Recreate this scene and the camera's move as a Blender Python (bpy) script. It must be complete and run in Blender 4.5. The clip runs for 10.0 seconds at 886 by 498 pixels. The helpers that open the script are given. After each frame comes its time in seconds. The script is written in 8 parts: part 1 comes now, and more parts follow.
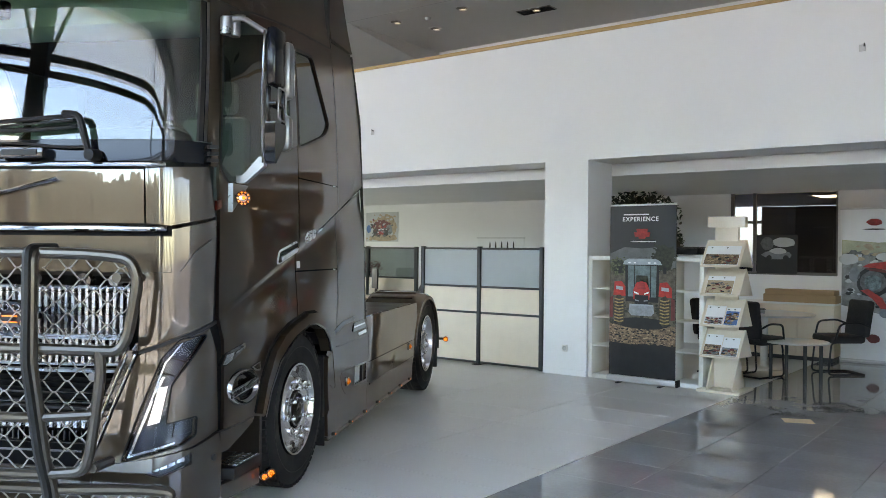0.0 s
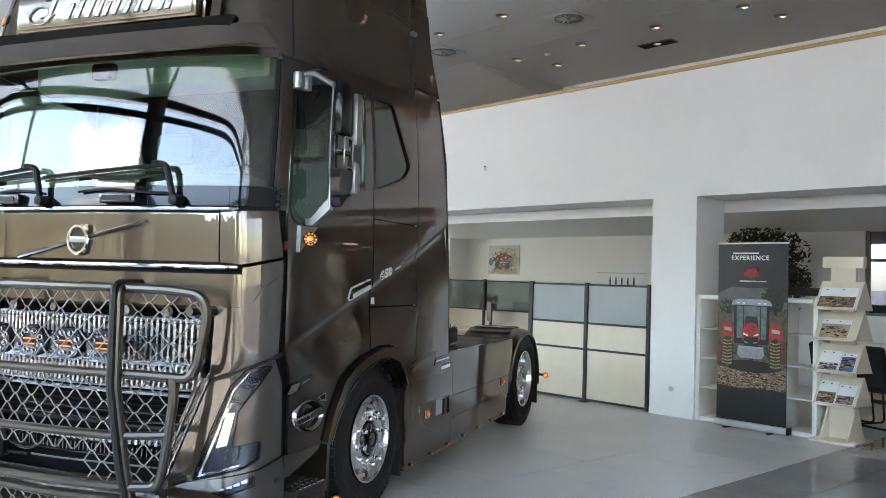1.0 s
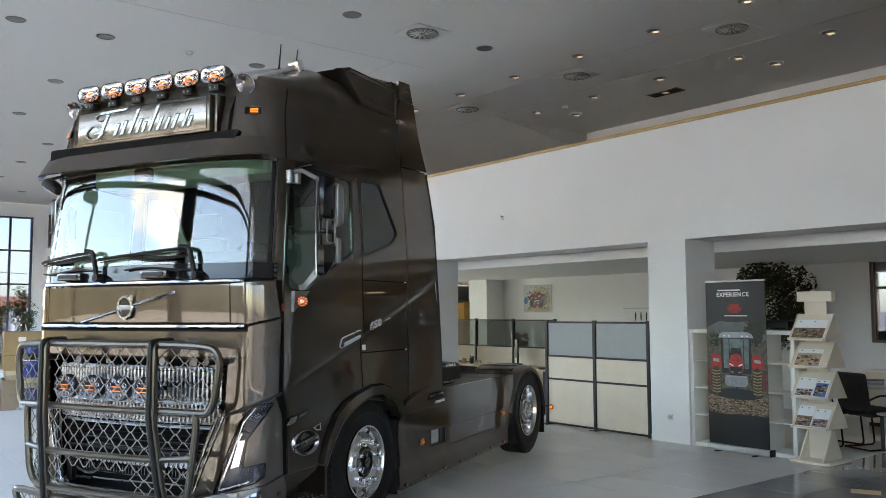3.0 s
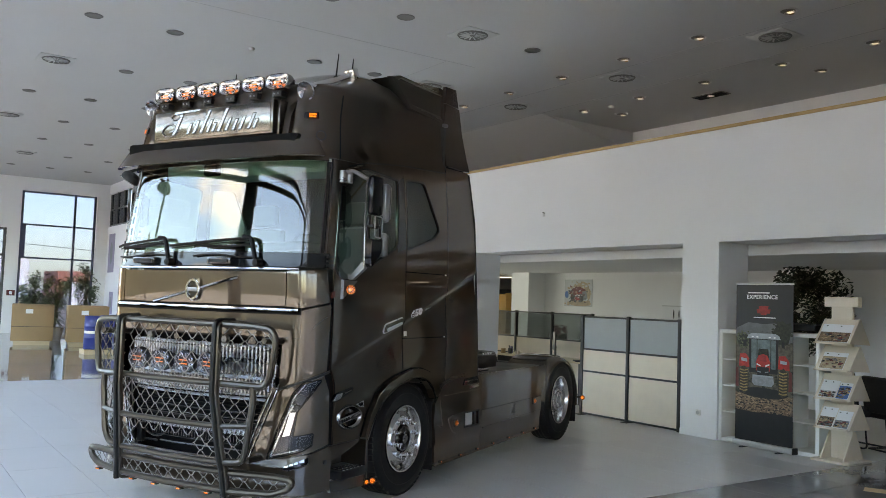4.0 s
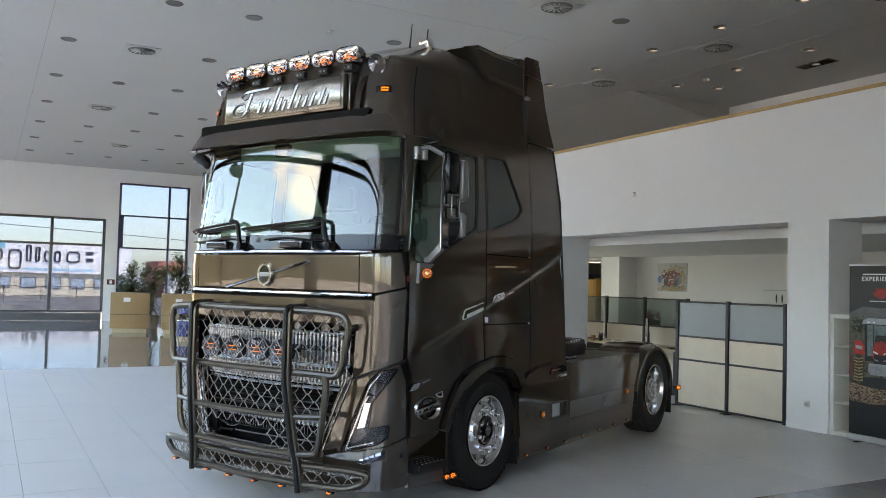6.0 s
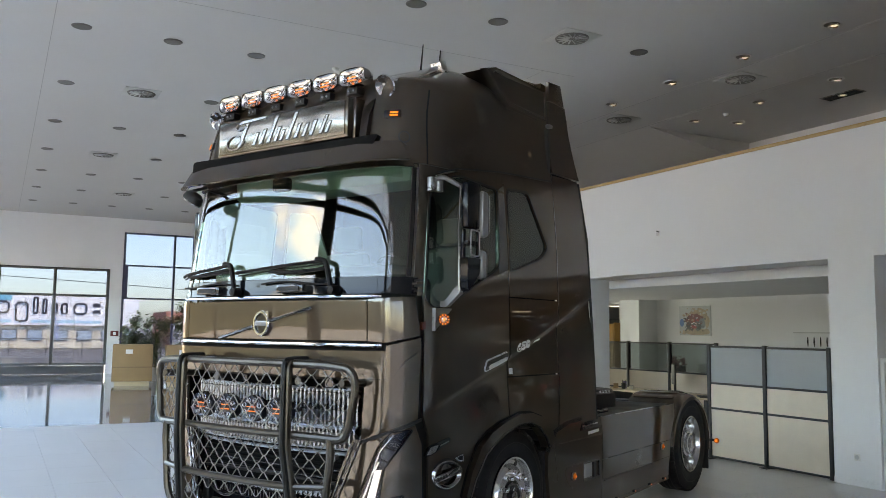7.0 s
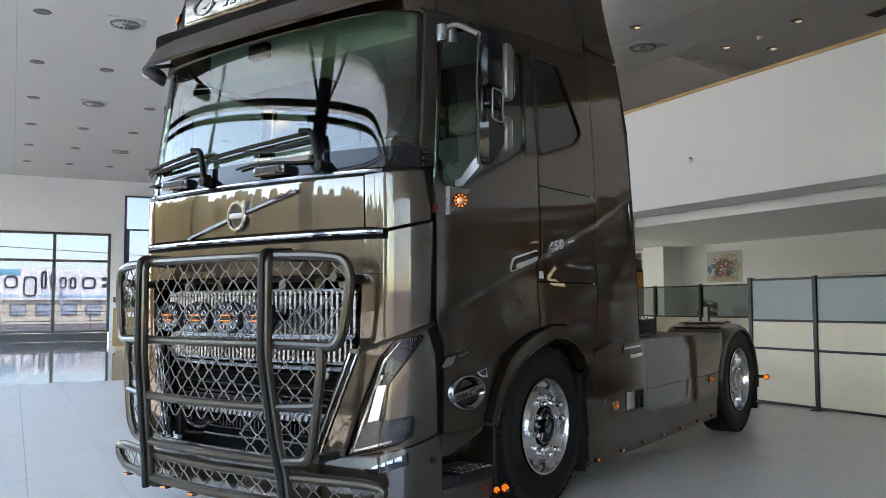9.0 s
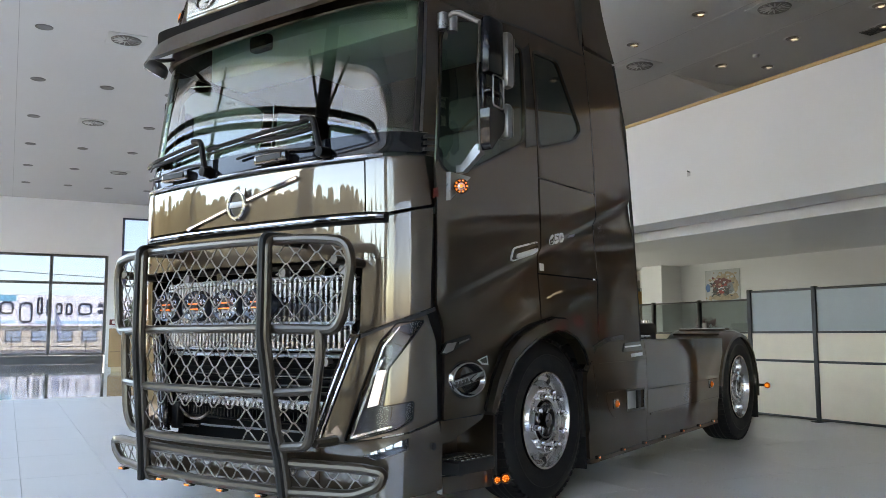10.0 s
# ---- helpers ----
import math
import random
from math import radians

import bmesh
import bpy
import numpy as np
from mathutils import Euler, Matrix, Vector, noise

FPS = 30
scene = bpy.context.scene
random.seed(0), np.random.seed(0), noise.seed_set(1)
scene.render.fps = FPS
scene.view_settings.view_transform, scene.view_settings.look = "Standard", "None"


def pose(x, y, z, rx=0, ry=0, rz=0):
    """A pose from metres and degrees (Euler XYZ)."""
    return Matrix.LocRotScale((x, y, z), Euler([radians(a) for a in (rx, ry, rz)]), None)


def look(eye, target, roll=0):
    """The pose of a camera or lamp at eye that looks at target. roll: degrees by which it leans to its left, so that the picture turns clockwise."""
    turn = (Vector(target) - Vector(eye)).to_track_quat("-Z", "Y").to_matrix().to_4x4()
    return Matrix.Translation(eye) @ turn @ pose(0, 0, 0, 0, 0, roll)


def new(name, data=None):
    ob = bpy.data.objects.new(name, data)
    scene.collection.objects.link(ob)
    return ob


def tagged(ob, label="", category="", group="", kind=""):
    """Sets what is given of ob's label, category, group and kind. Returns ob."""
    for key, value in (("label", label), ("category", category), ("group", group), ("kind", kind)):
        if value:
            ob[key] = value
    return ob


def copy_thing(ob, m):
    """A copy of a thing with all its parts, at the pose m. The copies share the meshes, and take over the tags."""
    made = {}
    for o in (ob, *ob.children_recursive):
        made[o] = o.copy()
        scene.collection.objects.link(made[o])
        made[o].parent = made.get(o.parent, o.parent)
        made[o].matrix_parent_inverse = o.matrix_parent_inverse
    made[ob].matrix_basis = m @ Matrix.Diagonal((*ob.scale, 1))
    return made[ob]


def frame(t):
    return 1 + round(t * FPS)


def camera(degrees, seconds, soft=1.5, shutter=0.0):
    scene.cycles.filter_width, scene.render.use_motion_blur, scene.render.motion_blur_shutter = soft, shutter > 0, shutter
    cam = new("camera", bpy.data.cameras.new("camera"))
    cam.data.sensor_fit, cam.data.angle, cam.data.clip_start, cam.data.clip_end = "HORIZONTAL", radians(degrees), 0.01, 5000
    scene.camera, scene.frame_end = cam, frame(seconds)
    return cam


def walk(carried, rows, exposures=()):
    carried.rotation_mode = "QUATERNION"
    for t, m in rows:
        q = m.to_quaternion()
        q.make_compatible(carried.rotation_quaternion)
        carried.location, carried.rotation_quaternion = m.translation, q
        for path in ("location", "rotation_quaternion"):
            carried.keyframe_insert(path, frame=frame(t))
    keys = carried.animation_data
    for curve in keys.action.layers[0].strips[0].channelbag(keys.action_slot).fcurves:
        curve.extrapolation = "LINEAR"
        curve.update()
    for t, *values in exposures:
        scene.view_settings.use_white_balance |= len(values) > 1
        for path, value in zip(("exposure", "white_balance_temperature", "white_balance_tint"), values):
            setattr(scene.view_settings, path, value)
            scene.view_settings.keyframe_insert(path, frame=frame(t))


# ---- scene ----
cam = camera(56.1, 10.0, soft=0.5)
PATH = [
    (0, (3.181, -3.756, 1.55), (2.789, -1.794, 1.551), 0.6),
    (0.5, (3.42, -3.643, 1.569), (2.796, -1.743, 1.609), 2.2),
    (0.7, (3.541, -3.677, 1.584), (2.885, -1.789, 1.651), 2.2),
    (1, (3.697, -3.783, 1.618), (2.974, -1.92, 1.685), 1.6),
    (1.5, (4.016, -3.938, 1.639), (3.157, -2.133, 1.704), 1.5),
    (2, (4.328, -4.113, 1.664), (3.458, -2.314, 1.742), 1.5),
    (2.5, (4.561, -4.371, 1.698), (3.724, -2.56, 1.836), -0.6),
    (3.8, (5.117, -4.973, 1.755), (4.168, -3.217, 1.893), 1.7),
    (4, (5.144, -5.082, 1.753), (4.171, -3.338, 1.876), 1.9),
    (4.5, (5.203, -5.217, 1.734), (4.163, -3.512, 1.838), 1.3),
    (5, (5.191, -5.184, 1.698), (4.105, -3.507, 1.781), 1.0),
    (5.2, (5.177, -5.115, 1.684), (4.07, -3.451, 1.764), 1.0),
    (6.3, (4.847, -4.501, 1.74), (3.68, -2.879, 1.843), 1.4),
    (6.5, (4.759, -4.401, 1.715), (3.589, -2.785, 1.859), 1.2),
    (7, (4.498, -4.116, 1.734), (3.332, -2.503, 1.931), 0.7),
    (7.5, (4.283, -3.749, 1.71), (3.098, -2.152, 1.919), 0.4),
    (8, (4.068, -3.508, 1.617), (2.877, -1.912, 1.798), 0.5),
    (8.5, (3.871, -3.323, 1.481), (2.681, -1.721, 1.617), -0.5),
    (9, (3.811, -3.212, 1.256), (2.622, -1.609, 1.391), -0.2),
    (9.5, (3.806, -3.201, 1.107), (2.621, -1.601, 1.298), -0.2),
    (10, (3.778, -3.197, 1.027), (2.598, -1.595, 1.232), -0.1),
]
walk(cam, [(t, look(e, g, r)) for t, e, g, r in PATH], exposures=[(0, 3.97, 11400, 14), (1, 3.94, 11550, 14), (2.5, 3.66, 11800, 14), (4.5, 3.28, 12200, 15), (8, 3.23, 12300, 15), (9.5, 3.45, 12300, 16), (10, 3.47, 12300, 16)])

# ---------- world, sun, exposure ----------
W0 = Vector((2.92, 6.61, 0.0))
WALL = Matrix.Translation(W0) @ Matrix.Rotation(radians(-26.1), 4, "Z")   # u along the wall, n into the offices, z up

world = bpy.data.worlds.new("sky")
scene.world = world
world.use_nodes = True
wt = world.node_tree
for nd in list(wt.nodes):
    wt.nodes.remove(nd)
w_out = wt.nodes.new("ShaderNodeOutputWorld")
w_bg = wt.nodes.new("ShaderNodeBackground")
w_sky = wt.nodes.new("ShaderNodeTexSky")
w_sky.sky_type = "NISHITA"
w_sky.sun_disc = False
w_sky.sun_elevation = radians(52)
w_sky.sun_rotation = radians(75)
w_sky.air_density = 1.0
w_sky.dust_density = 1.2
w_tc = wt.nodes.new("ShaderNodeTexCoord")
w_map = wt.nodes.new("ShaderNodeMapping")
w_map.inputs["Scale"].default_value = (1.0, 1.0, 2.2)
w_map.inputs["Location"].default_value = (0.35, 0.1, 0.2)
w_map.inputs["Rotation"].default_value = (0, 0, radians(21))
w_noise = wt.nodes.new("ShaderNodeTexNoise")
w_noise.inputs["Scale"].default_value = 1.7
w_noise.inputs["Detail"].default_value = 8
w_noise.inputs["Roughness"].default_value = 0.55
w_ramp = wt.nodes.new("ShaderNodeValToRGB")
w_ramp.color_ramp.elements[0].position = 0.575
w_ramp.color_ramp.elements[1].position = 0.625
w_mix = wt.nodes.new("ShaderNodeMix")
w_mix.data_type = "RGBA"
w_mix.inputs[7].default_value = (7.8, 8.8, 10.4, 1)
wt.links.new(w_tc.outputs["Generated"], w_map.inputs["Vector"])
wt.links.new(w_map.outputs["Vector"], w_noise.inputs["Vector"])
# one large cumulus low over the forecourt
w_dot = wt.nodes.new("ShaderNodeVectorMath")
w_dot.operation = "DOT_PRODUCT"
w_dot.inputs[1].default_value = Vector((-0.72, -0.67, 0.12)).normalized()
w_rng = wt.nodes.new("ShaderNodeMapRange")
w_rng.inputs["From Min"].default_value = 0.952
w_rng.inputs["To Min"].default_value = -0.09
w_rng.inputs["To Max"].default_value = 0.115
w_add = wt.nodes.new("ShaderNodeMath")
wt.links.new(w_tc.outputs["Generated"], w_dot.inputs[0])
wt.links.new(w_dot.outputs["Value"], w_rng.inputs["Value"])
wt.links.new(w_noise.outputs["Fac"], w_add.inputs[0])
wt.links.new(w_rng.outputs[0], w_add.inputs[1])
wt.links.new(w_add.outputs[0], w_ramp.inputs["Fac"])
wt.links.new(w_ramp.outputs["Color"], w_mix.inputs[0])
w_haze = wt.nodes.new("ShaderNodeVectorMath")
w_haze.operation = "MULTIPLY"
w_haze.inputs[1].default_value = (1.3, 1.6, 2.0)
wt.links.new(w_sky.outputs["Color"], w_haze.inputs[0])
wt.links.new(w_haze.outputs[0], w_mix.inputs[6])
wt.links.new(w_mix.outputs[2], w_bg.inputs["Color"])
wt.links.new(w_bg.outputs["Background"], w_out.inputs["Surface"])
w_bg.inputs["Strength"].default_value = 0.15

sun_data = bpy.data.lights.new("sun", "SUN")
sun_data.energy = 4.2
sun_data.angle = radians(0.6)
sun_data.color = (1.0, 0.95, 0.88)
sun = new("sun", sun_data)
sun.matrix_world = look((22, 6, 30), (0, 0, 0))


# ---------- materials ----------
def mat(name, color, rough=0.5, metal=0.0, var=0.06, scale=3.0, fine=60.0, bump=0.0, coat=0.0, coat_rough=0.04,
        rough_var=0.08, spec=0.5, emit=None, emit_strength=0.0, shift=False):
    m = bpy.data.materials.new(name)
    m.use_nodes = True
    t = m.node_tree
    b = t.nodes["Principled BSDF"]
    b.inputs["Base Color"].default_value = (*color, 1)
    b.inputs["Roughness"].default_value = rough
    b.inputs["Metallic"].default_value = metal
    b.inputs["Specular IOR Level"].default_value = spec
    b.inputs["Coat Weight"].default_value = coat
    b.inputs["Coat Roughness"].default_value = coat_rough
    if emit:
        b.inputs["Emission Color"].default_value = (*emit, 1)
        b.inputs["Emission Strength"].default_value = emit_strength
    if var > 0:
        tc = t.nodes.new("ShaderNodeTexCoord")
        n1 = t.nodes.new("ShaderNodeTexNoise")
        n1.inputs["Scale"].default_value = scale
        n1.inputs["Detail"].default_value = 5
        n2 = t.nodes.new("ShaderNodeTexNoise")
        n2.inputs["Scale"].default_value = fine
        n2.inputs["Detail"].default_value = 3
        add = t.nodes.new("ShaderNodeMath")
        add.operation = "MULTIPLY_ADD"
        add.inputs[1].default_value = 0.4
        src = tc.outputs["Object"]
        if shift:
            oi = t.nodes.new("ShaderNodeObjectInfo")
            k = t.nodes.new("ShaderNodeVectorMath")
            k.operation = "SCALE"
            k.inputs[0].default_value = (37.0, 19.0, 53.0)
            t.links.new(oi.outputs["Random"], k.inputs["Scale"])
            vadd = t.nodes.new("ShaderNodeVectorMath")
            t.links.new(src, vadd.inputs[0])
            t.links.new(k.outputs[0], vadd.inputs[1])
            src = vadd.outputs[0]
        t.links.new(src, n1.inputs["Vector"])
        t.links.new(src, n2.inputs["Vector"])
        t.links.new(n2.outputs["Fac"], add.inputs[0])
        t.links.new(n1.outputs["Fac"], add.inputs[2])
        rmp = t.nodes.new("ShaderNodeMapRange")
        rmp.inputs["From Min"].default_value = 0.45
        rmp.inputs["From Max"].default_value = 0.95
        rmp.inputs["To Min"].default_value = 1 - var
        rmp.inputs["To Max"].default_value = 1 + var
        t.links.new(add.outputs[0], rmp.inputs["Value"])
        mul = t.nodes.new("ShaderNodeVectorMath")
        mul.operation = "SCALE"
        mul.inputs[0].default_value = color
        t.links.new(rmp.outputs[0], mul.inputs["Scale"])
        t.links.new(mul.outputs[0], b.inputs["Base Color"])
        rr = t.nodes.new("ShaderNodeMapRange")
        rr.inputs["From Min"].default_value = 0.45
        rr.inputs["From Max"].default_value = 0.95
        rr.inputs["To Min"].default_value = max(0.0, rough * (1 - rough_var * 2))
        rr.inputs["To Max"].default_value = min(1.0, rough * (1 + rough_var * 2))
        t.links.new(add.outputs[0], rr.inputs["Value"])
        t.links.new(rr.outputs[0], b.inputs["Roughness"])
        if bump > 0:
            bp = t.nodes.new("ShaderNodeBump")
            bp.inputs["Strength"].default_value = bump
            bp.inputs["Distance"].default_value = 0.004
            t.links.new(n2.outputs["Fac"], bp.inputs["Height"])
            t.links.new(bp.outputs[0], b.inputs["Normal"])
    return m


def glass(name, tint, ior=1.5, floor=0.0):
    """A thin pane: clear with a tint, and a mirror that grows towards grazing view."""
    m = bpy.data.materials.new(name)
    m.use_nodes = True
    t = m.node_tree
    for nd in list(t.nodes):
        t.nodes.remove(nd)
    out = t.nodes.new("ShaderNodeOutputMaterial")
    tr = t.nodes.new("ShaderNodeBsdfTransparent")
    tr.inputs["Color"].default_value = (*tint, 1)
    gl = t.nodes.new("ShaderNodeBsdfGlossy")
    gl.inputs["Roughness"].default_value = 0.0
    lw = t.nodes.new("ShaderNodeLayerWeight")
    lw.inputs["Blend"].default_value = 0.5
    pw = t.nodes.new("ShaderNodeMath")
    pw.operation = "POWER"
    pw.inputs[1].default_value = 5.0
    mx = t.nodes.new("ShaderNodeMixShader")
    f0 = ((ior - 1) / (ior + 1)) ** 2 + floor
    ad = t.nodes.new("ShaderNodeMath")
    ad.operation = "MULTIPLY_ADD"
    ad.use_clamp = True
    ad.inputs[1].default_value = 1 - f0
    ad.inputs[2].default_value = f0
    t.links.new(lw.outputs["Facing"], pw.inputs[0])
    t.links.new(pw.outputs[0], ad.inputs[0])
    t.links.new(ad.outputs[0], mx.inputs[0])
    t.links.new(tr.outputs[0], mx.inputs[1])
    t.links.new(gl.outputs[0], mx.inputs[2])
    t.links.new(mx.outputs[0], out.inputs[0])
    return m


M_WALL = mat("wall_paint", (0.85, 0.86, 0.865), 0.75, var=0.03, scale=0.7, fine=90, bump=0.12)
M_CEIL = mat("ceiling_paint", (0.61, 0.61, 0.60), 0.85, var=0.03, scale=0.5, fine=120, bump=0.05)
M_GOLD = mat("oak_coping", (0.55, 0.36, 0.16), 0.45, var=0.12, scale=5, fine=80)
M_TILE = mat("pale_stone_tile", (0.615, 0.602, 0.585), 0.31, var=0.05, scale=0.9, fine=60, rough_var=0.03, shift=True)
M_GROUT = mat("grout", (0.42, 0.42, 0.41), 0.8, var=0.1)
M_DARKTILE = mat("polished_dark_tile", (0.235, 0.237, 0.242), 0.05, var=0.15, scale=2.0, fine=40, rough_var=0.1, spec=0.6, shift=True)
M_STEEL = mat("dark_steel_paint", (0.035, 0.04, 0.045), 0.4, var=0.1)
M_FRAME = mat("anthracite_aluminium", (0.10, 0.105, 0.11), 0.4, var=0.08)
M_POST = mat("charcoal_post", (0.02, 0.022, 0.025), 0.45, var=0.08)
M_MAPLE = mat("pale_maple_laminate", (0.75, 0.645, 0.525), 0.5, var=0.05, scale=4, fine=70)
M_WHITELAM = mat("white_laminate", (0.78, 0.77, 0.73), 0.4, var=0.03)
def milk(name, clear):
    m = bpy.data.materials.new(name)
    m.use_nodes = True
    t = m.node_tree
    b = t.nodes["Principled BSDF"]
    out = t.nodes["Material Output"]
    t.nodes.remove(b)
    tr, tl, mx = t.nodes.new("ShaderNodeBsdfTransparent"), t.nodes.new("ShaderNodeBsdfTranslucent"), t.nodes.new("ShaderNodeMixShader")
    tl.inputs["Color"].default_value = (0.85, 0.86, 0.86, 1)
    mx.inputs[0].default_value = 1 - clear
    t.links.new(tr.outputs[0], mx.inputs[1])
    t.links.new(tl.outputs[0], mx.inputs[2])
    t.links.new(mx.outputs[0], out.inputs[0])
    return m


M_MILK = milk("frosted_glazing", 0.25)
M_GLASS = glass("clear_glazing", (0.93, 0.95, 0.95), 1.4)
M_TINT = glass("solar_glazing", (0.255, 0.285, 0.34), 1.45)
M_TINTPALE = glass("pale_solar_glazing", (0.52, 0.545, 0.60), 1.45)
M_ASPHALT = mat("grey_paving", (0.13, 0.125, 0.12), 0.9, var=0.15, scale=0.4, fine=25, bump=0.3)
M_CHROME = mat("chrome", (0.80, 0.81, 0.83), 0.06, 1.0, var=0.03)
M_BLACKPL = mat("black_plastic", (0.012, 0.012, 0.013), 0.5, var=0.1, spec=0.3)
M_CARD = mat("cardboard", (0.38, 0.24, 0.13), 0.85, var=0.1, scale=2.5, fine=40)


# ---------- mesh helpers ----------
def finish(bm, sharp=35.0):
    """Smooth faces with sharp edges past an angle."""
    bm.normal_update()
    lim = radians(sharp)
    for f in bm.faces:
        f.smooth = True
    for e in bm.edges:
        if len(e.link_faces) == 2:
            e.smooth = e.calc_face_angle(0.0) < lim
        else:
            e.smooth = False


def part(name, bm, material, parent=None, label="", at=None, sharp=35.0):
    """One mesh object out of a bmesh, under a thing or a part, or in the world."""
    finish(bm, sharp)
    fl, nl = bm.faces.layers.int.get("outer"), bm.verts.layers.float_vector.get("true_normal")
    loops = []
    if fl and nl:
        for f in bm.faces:
            for v in f.verts:
                n = Vector(v[nl]) if f[fl] else f.normal
                loops.append(-n if n.dot(f.normal) < 0 else n.copy())
    me = bpy.data.meshes.new(name)
    bm.to_mesh(me)
    bm.free()
    if loops:
        for key in ("outer", "true_normal"):
            me.attributes.remove(me.attributes[key])
        me.normals_split_custom_set(loops)
    me.materials.append(material)
    ob = new(name, me)
    if parent is not None:
        ob.parent = parent
    if at is not None:
        ob.matrix_basis = at
    if label:
        tagged(ob, label)
    return ob


def share(name, me, parent, at):
    ob = new(name, me)
    ob.parent = parent
    ob.matrix_basis = at
    return ob


def thing(name, at, label, category, group="", kind=""):
    ob = new(name)
    ob.empty_display_size = 0.1
    ob.matrix_basis = at
    return tagged(ob, label, category, group, kind)


def box(bm, x0, x1, y0, y1, z0, z1, bevel=0.0, seg=2):
    vs = [bm.verts.new((x, y, z)) for x in (x0, x1) for y in (y0, y1) for z in (z0, z1)]
    fs = [bm.faces.new([vs[i] for i in q]) for q in
          ((0, 1, 3, 2), (4, 6, 7, 5), (0, 4, 5, 1), (2, 3, 7, 6), (0, 2, 6, 4), (1, 5, 7, 3))]
    if bevel > 0:
        es = list({e for f in fs for e in f.edges})
        bmesh.ops.bevel(bm, geom=es, offset=bevel, segments=seg, affect="EDGES", profile=0.5)
    return bm


def boxes(*rows, bevel=0.0):
    bm = bmesh.new()
    for r in rows:
        box(bm, *r, bevel=bevel)
    return bm


def prism(bm, poly, y0, y1, axes="xz"):
    """A polygon in two axes, pushed along the third."""
    def at(p, d):
        if axes == "xz":
            return (p[0], d, p[1])
        if axes == "yz":
            return (d, p[0], p[1])
        return (p[0], p[1], d)
    a = [bm.verts.new(at(p, y0)) for p in poly]
    b = [bm.verts.new(at(p, y1)) for p in poly]
    n = len(poly)
    bm.faces.new(a)
    bm.faces.new(b[::-1])
    for i in range(n):
        bm.faces.new((a[i], b[i], b[(i + 1) % n], a[(i + 1) % n]))
    bmesh.ops.recalc_face_normals(bm, faces=bm.faces)
    return bm


def lathe(bm, prof, n=32, axis="x", centre=(0, 0, 0), closed=False, cap=True):
    """Turns a profile of (along, radius) round an axis."""
    rings = []
    c = Vector(centre)
    for a, r in prof:
        ring = []
        for i in range(n):
            th = 2 * math.pi * i / n
            p, q = r * math.cos(th), r * math.sin(th)
            v = (a, p, q) if axis == "x" else ((p, a, q) if axis == "y" else (p, q, a))
            ring.append(bm.verts.new(c + Vector(v)))
        rings.append(ring)
    m = len(rings)
    new_faces = []
    for j in range(m if closed else m - 1):
        r0, r1 = rings[j], rings[(j + 1) % m]
        for i in range(n):
            new_faces.append(bm.faces.new((r0[i], r0[(i + 1) % n], r1[(i + 1) % n], r1[i])))
    if not closed and cap:
        if prof[0][1] > 1e-4:
            new_faces.append(bm.faces.new(rings[0]))
        if prof[-1][1] > 1e-4:
            new_faces.append(bm.faces.new(rings[-1][::-1]))
    bmesh.ops.recalc_face_normals(bm, faces=new_faces)
    return bm


def smooth_path(pts, n=8, closed=False):
    """Catmull-Rom points through pts."""
    P = [Vector(p) for p in pts]
    out = []
    k = len(P)
    for i in range(k if closed else k - 1):
        p0 = P[(i - 1) % k] if (closed or i > 0) else P[0] * 2 - P[1]
        p1, p2 = P[i], P[(i + 1) % k]
        p3 = P[(i + 2) % k] if (closed or i + 2 < k) else P[-1] * 2 - P[-2]
        for j in range(n):
            u = j / n
            out.append(0.5 * ((2 * p1) + (p2 - p0) * u + (2 * p0 - 5 * p1 + 4 * p2 - p3) * u * u
                              + (3 * p1 - p0 - 3 * p2 + p3) * u ** 3))
    if not closed:
        out.append(P[-1].copy())
    return out


def fillet(pts, r, n=5, closed=False):
    """A polyline with rounded corners."""
    P = [Vector(p) for p in pts]
    out = []
    k = len(P)
    for i in range(k):
        if not closed and i in (0, k - 1):
            out.append(P[i])
            continue
        a, b, c = P[(i - 1) % k], P[i], P[(i + 1) % k]
        d1, d2 = (a - b), (c - b)
        rr = min(r, d1.length * 0.49, d2.length * 0.49)
        s, e = b + d1.normalized() * rr, b + d2.normalized() * rr
        for j in range(n + 1):
            u = j / n
            out.append(s * (1 - u) ** 2 + b * 2 * u * (1 - u) + e * u * u)
    return out


def tube(bm, pts, r, n=8, closed=False, cap=True):
    """A round tube along points."""
    P = [Vector(p) for p in pts]
    k = len(P)
    rings = []
    ref = None
    for i in range(k):
        a = P[(i - 1) % k] if (closed or i > 0) else P[i]
        b = P[(i + 1) % k] if (closed or i < k - 1) else P[i]
        d = (b - a).normalized()
        if ref is None:
            ref = d.orthogonal().normalized()
        ref = (ref - d * ref.dot(d))
        ref = ref.normalized() if ref.length > 1e-6 else d.orthogonal().normalized()
        s = d.cross(ref)
        rad = r(i / max(1, k - 1)) if callable(r) else r
        rings.append([bm.verts.new(P[i] + (ref * math.cos(2 * math.pi * j / n) + s * math.sin(2 * math.pi * j / n)) * rad)
                      for j in range(n)])
    for i in range(k if closed else k - 1):
        r0, r1 = rings[i], rings[(i + 1) % k]
        for j in range(n):
            bm.faces.new((r0[j], r0[(j + 1) % n], r1[(j + 1) % n], r1[j]))
    if cap and not closed:
        bm.faces.new(rings[0][::-1])
        bm.faces.new(rings[-1])
    return bm


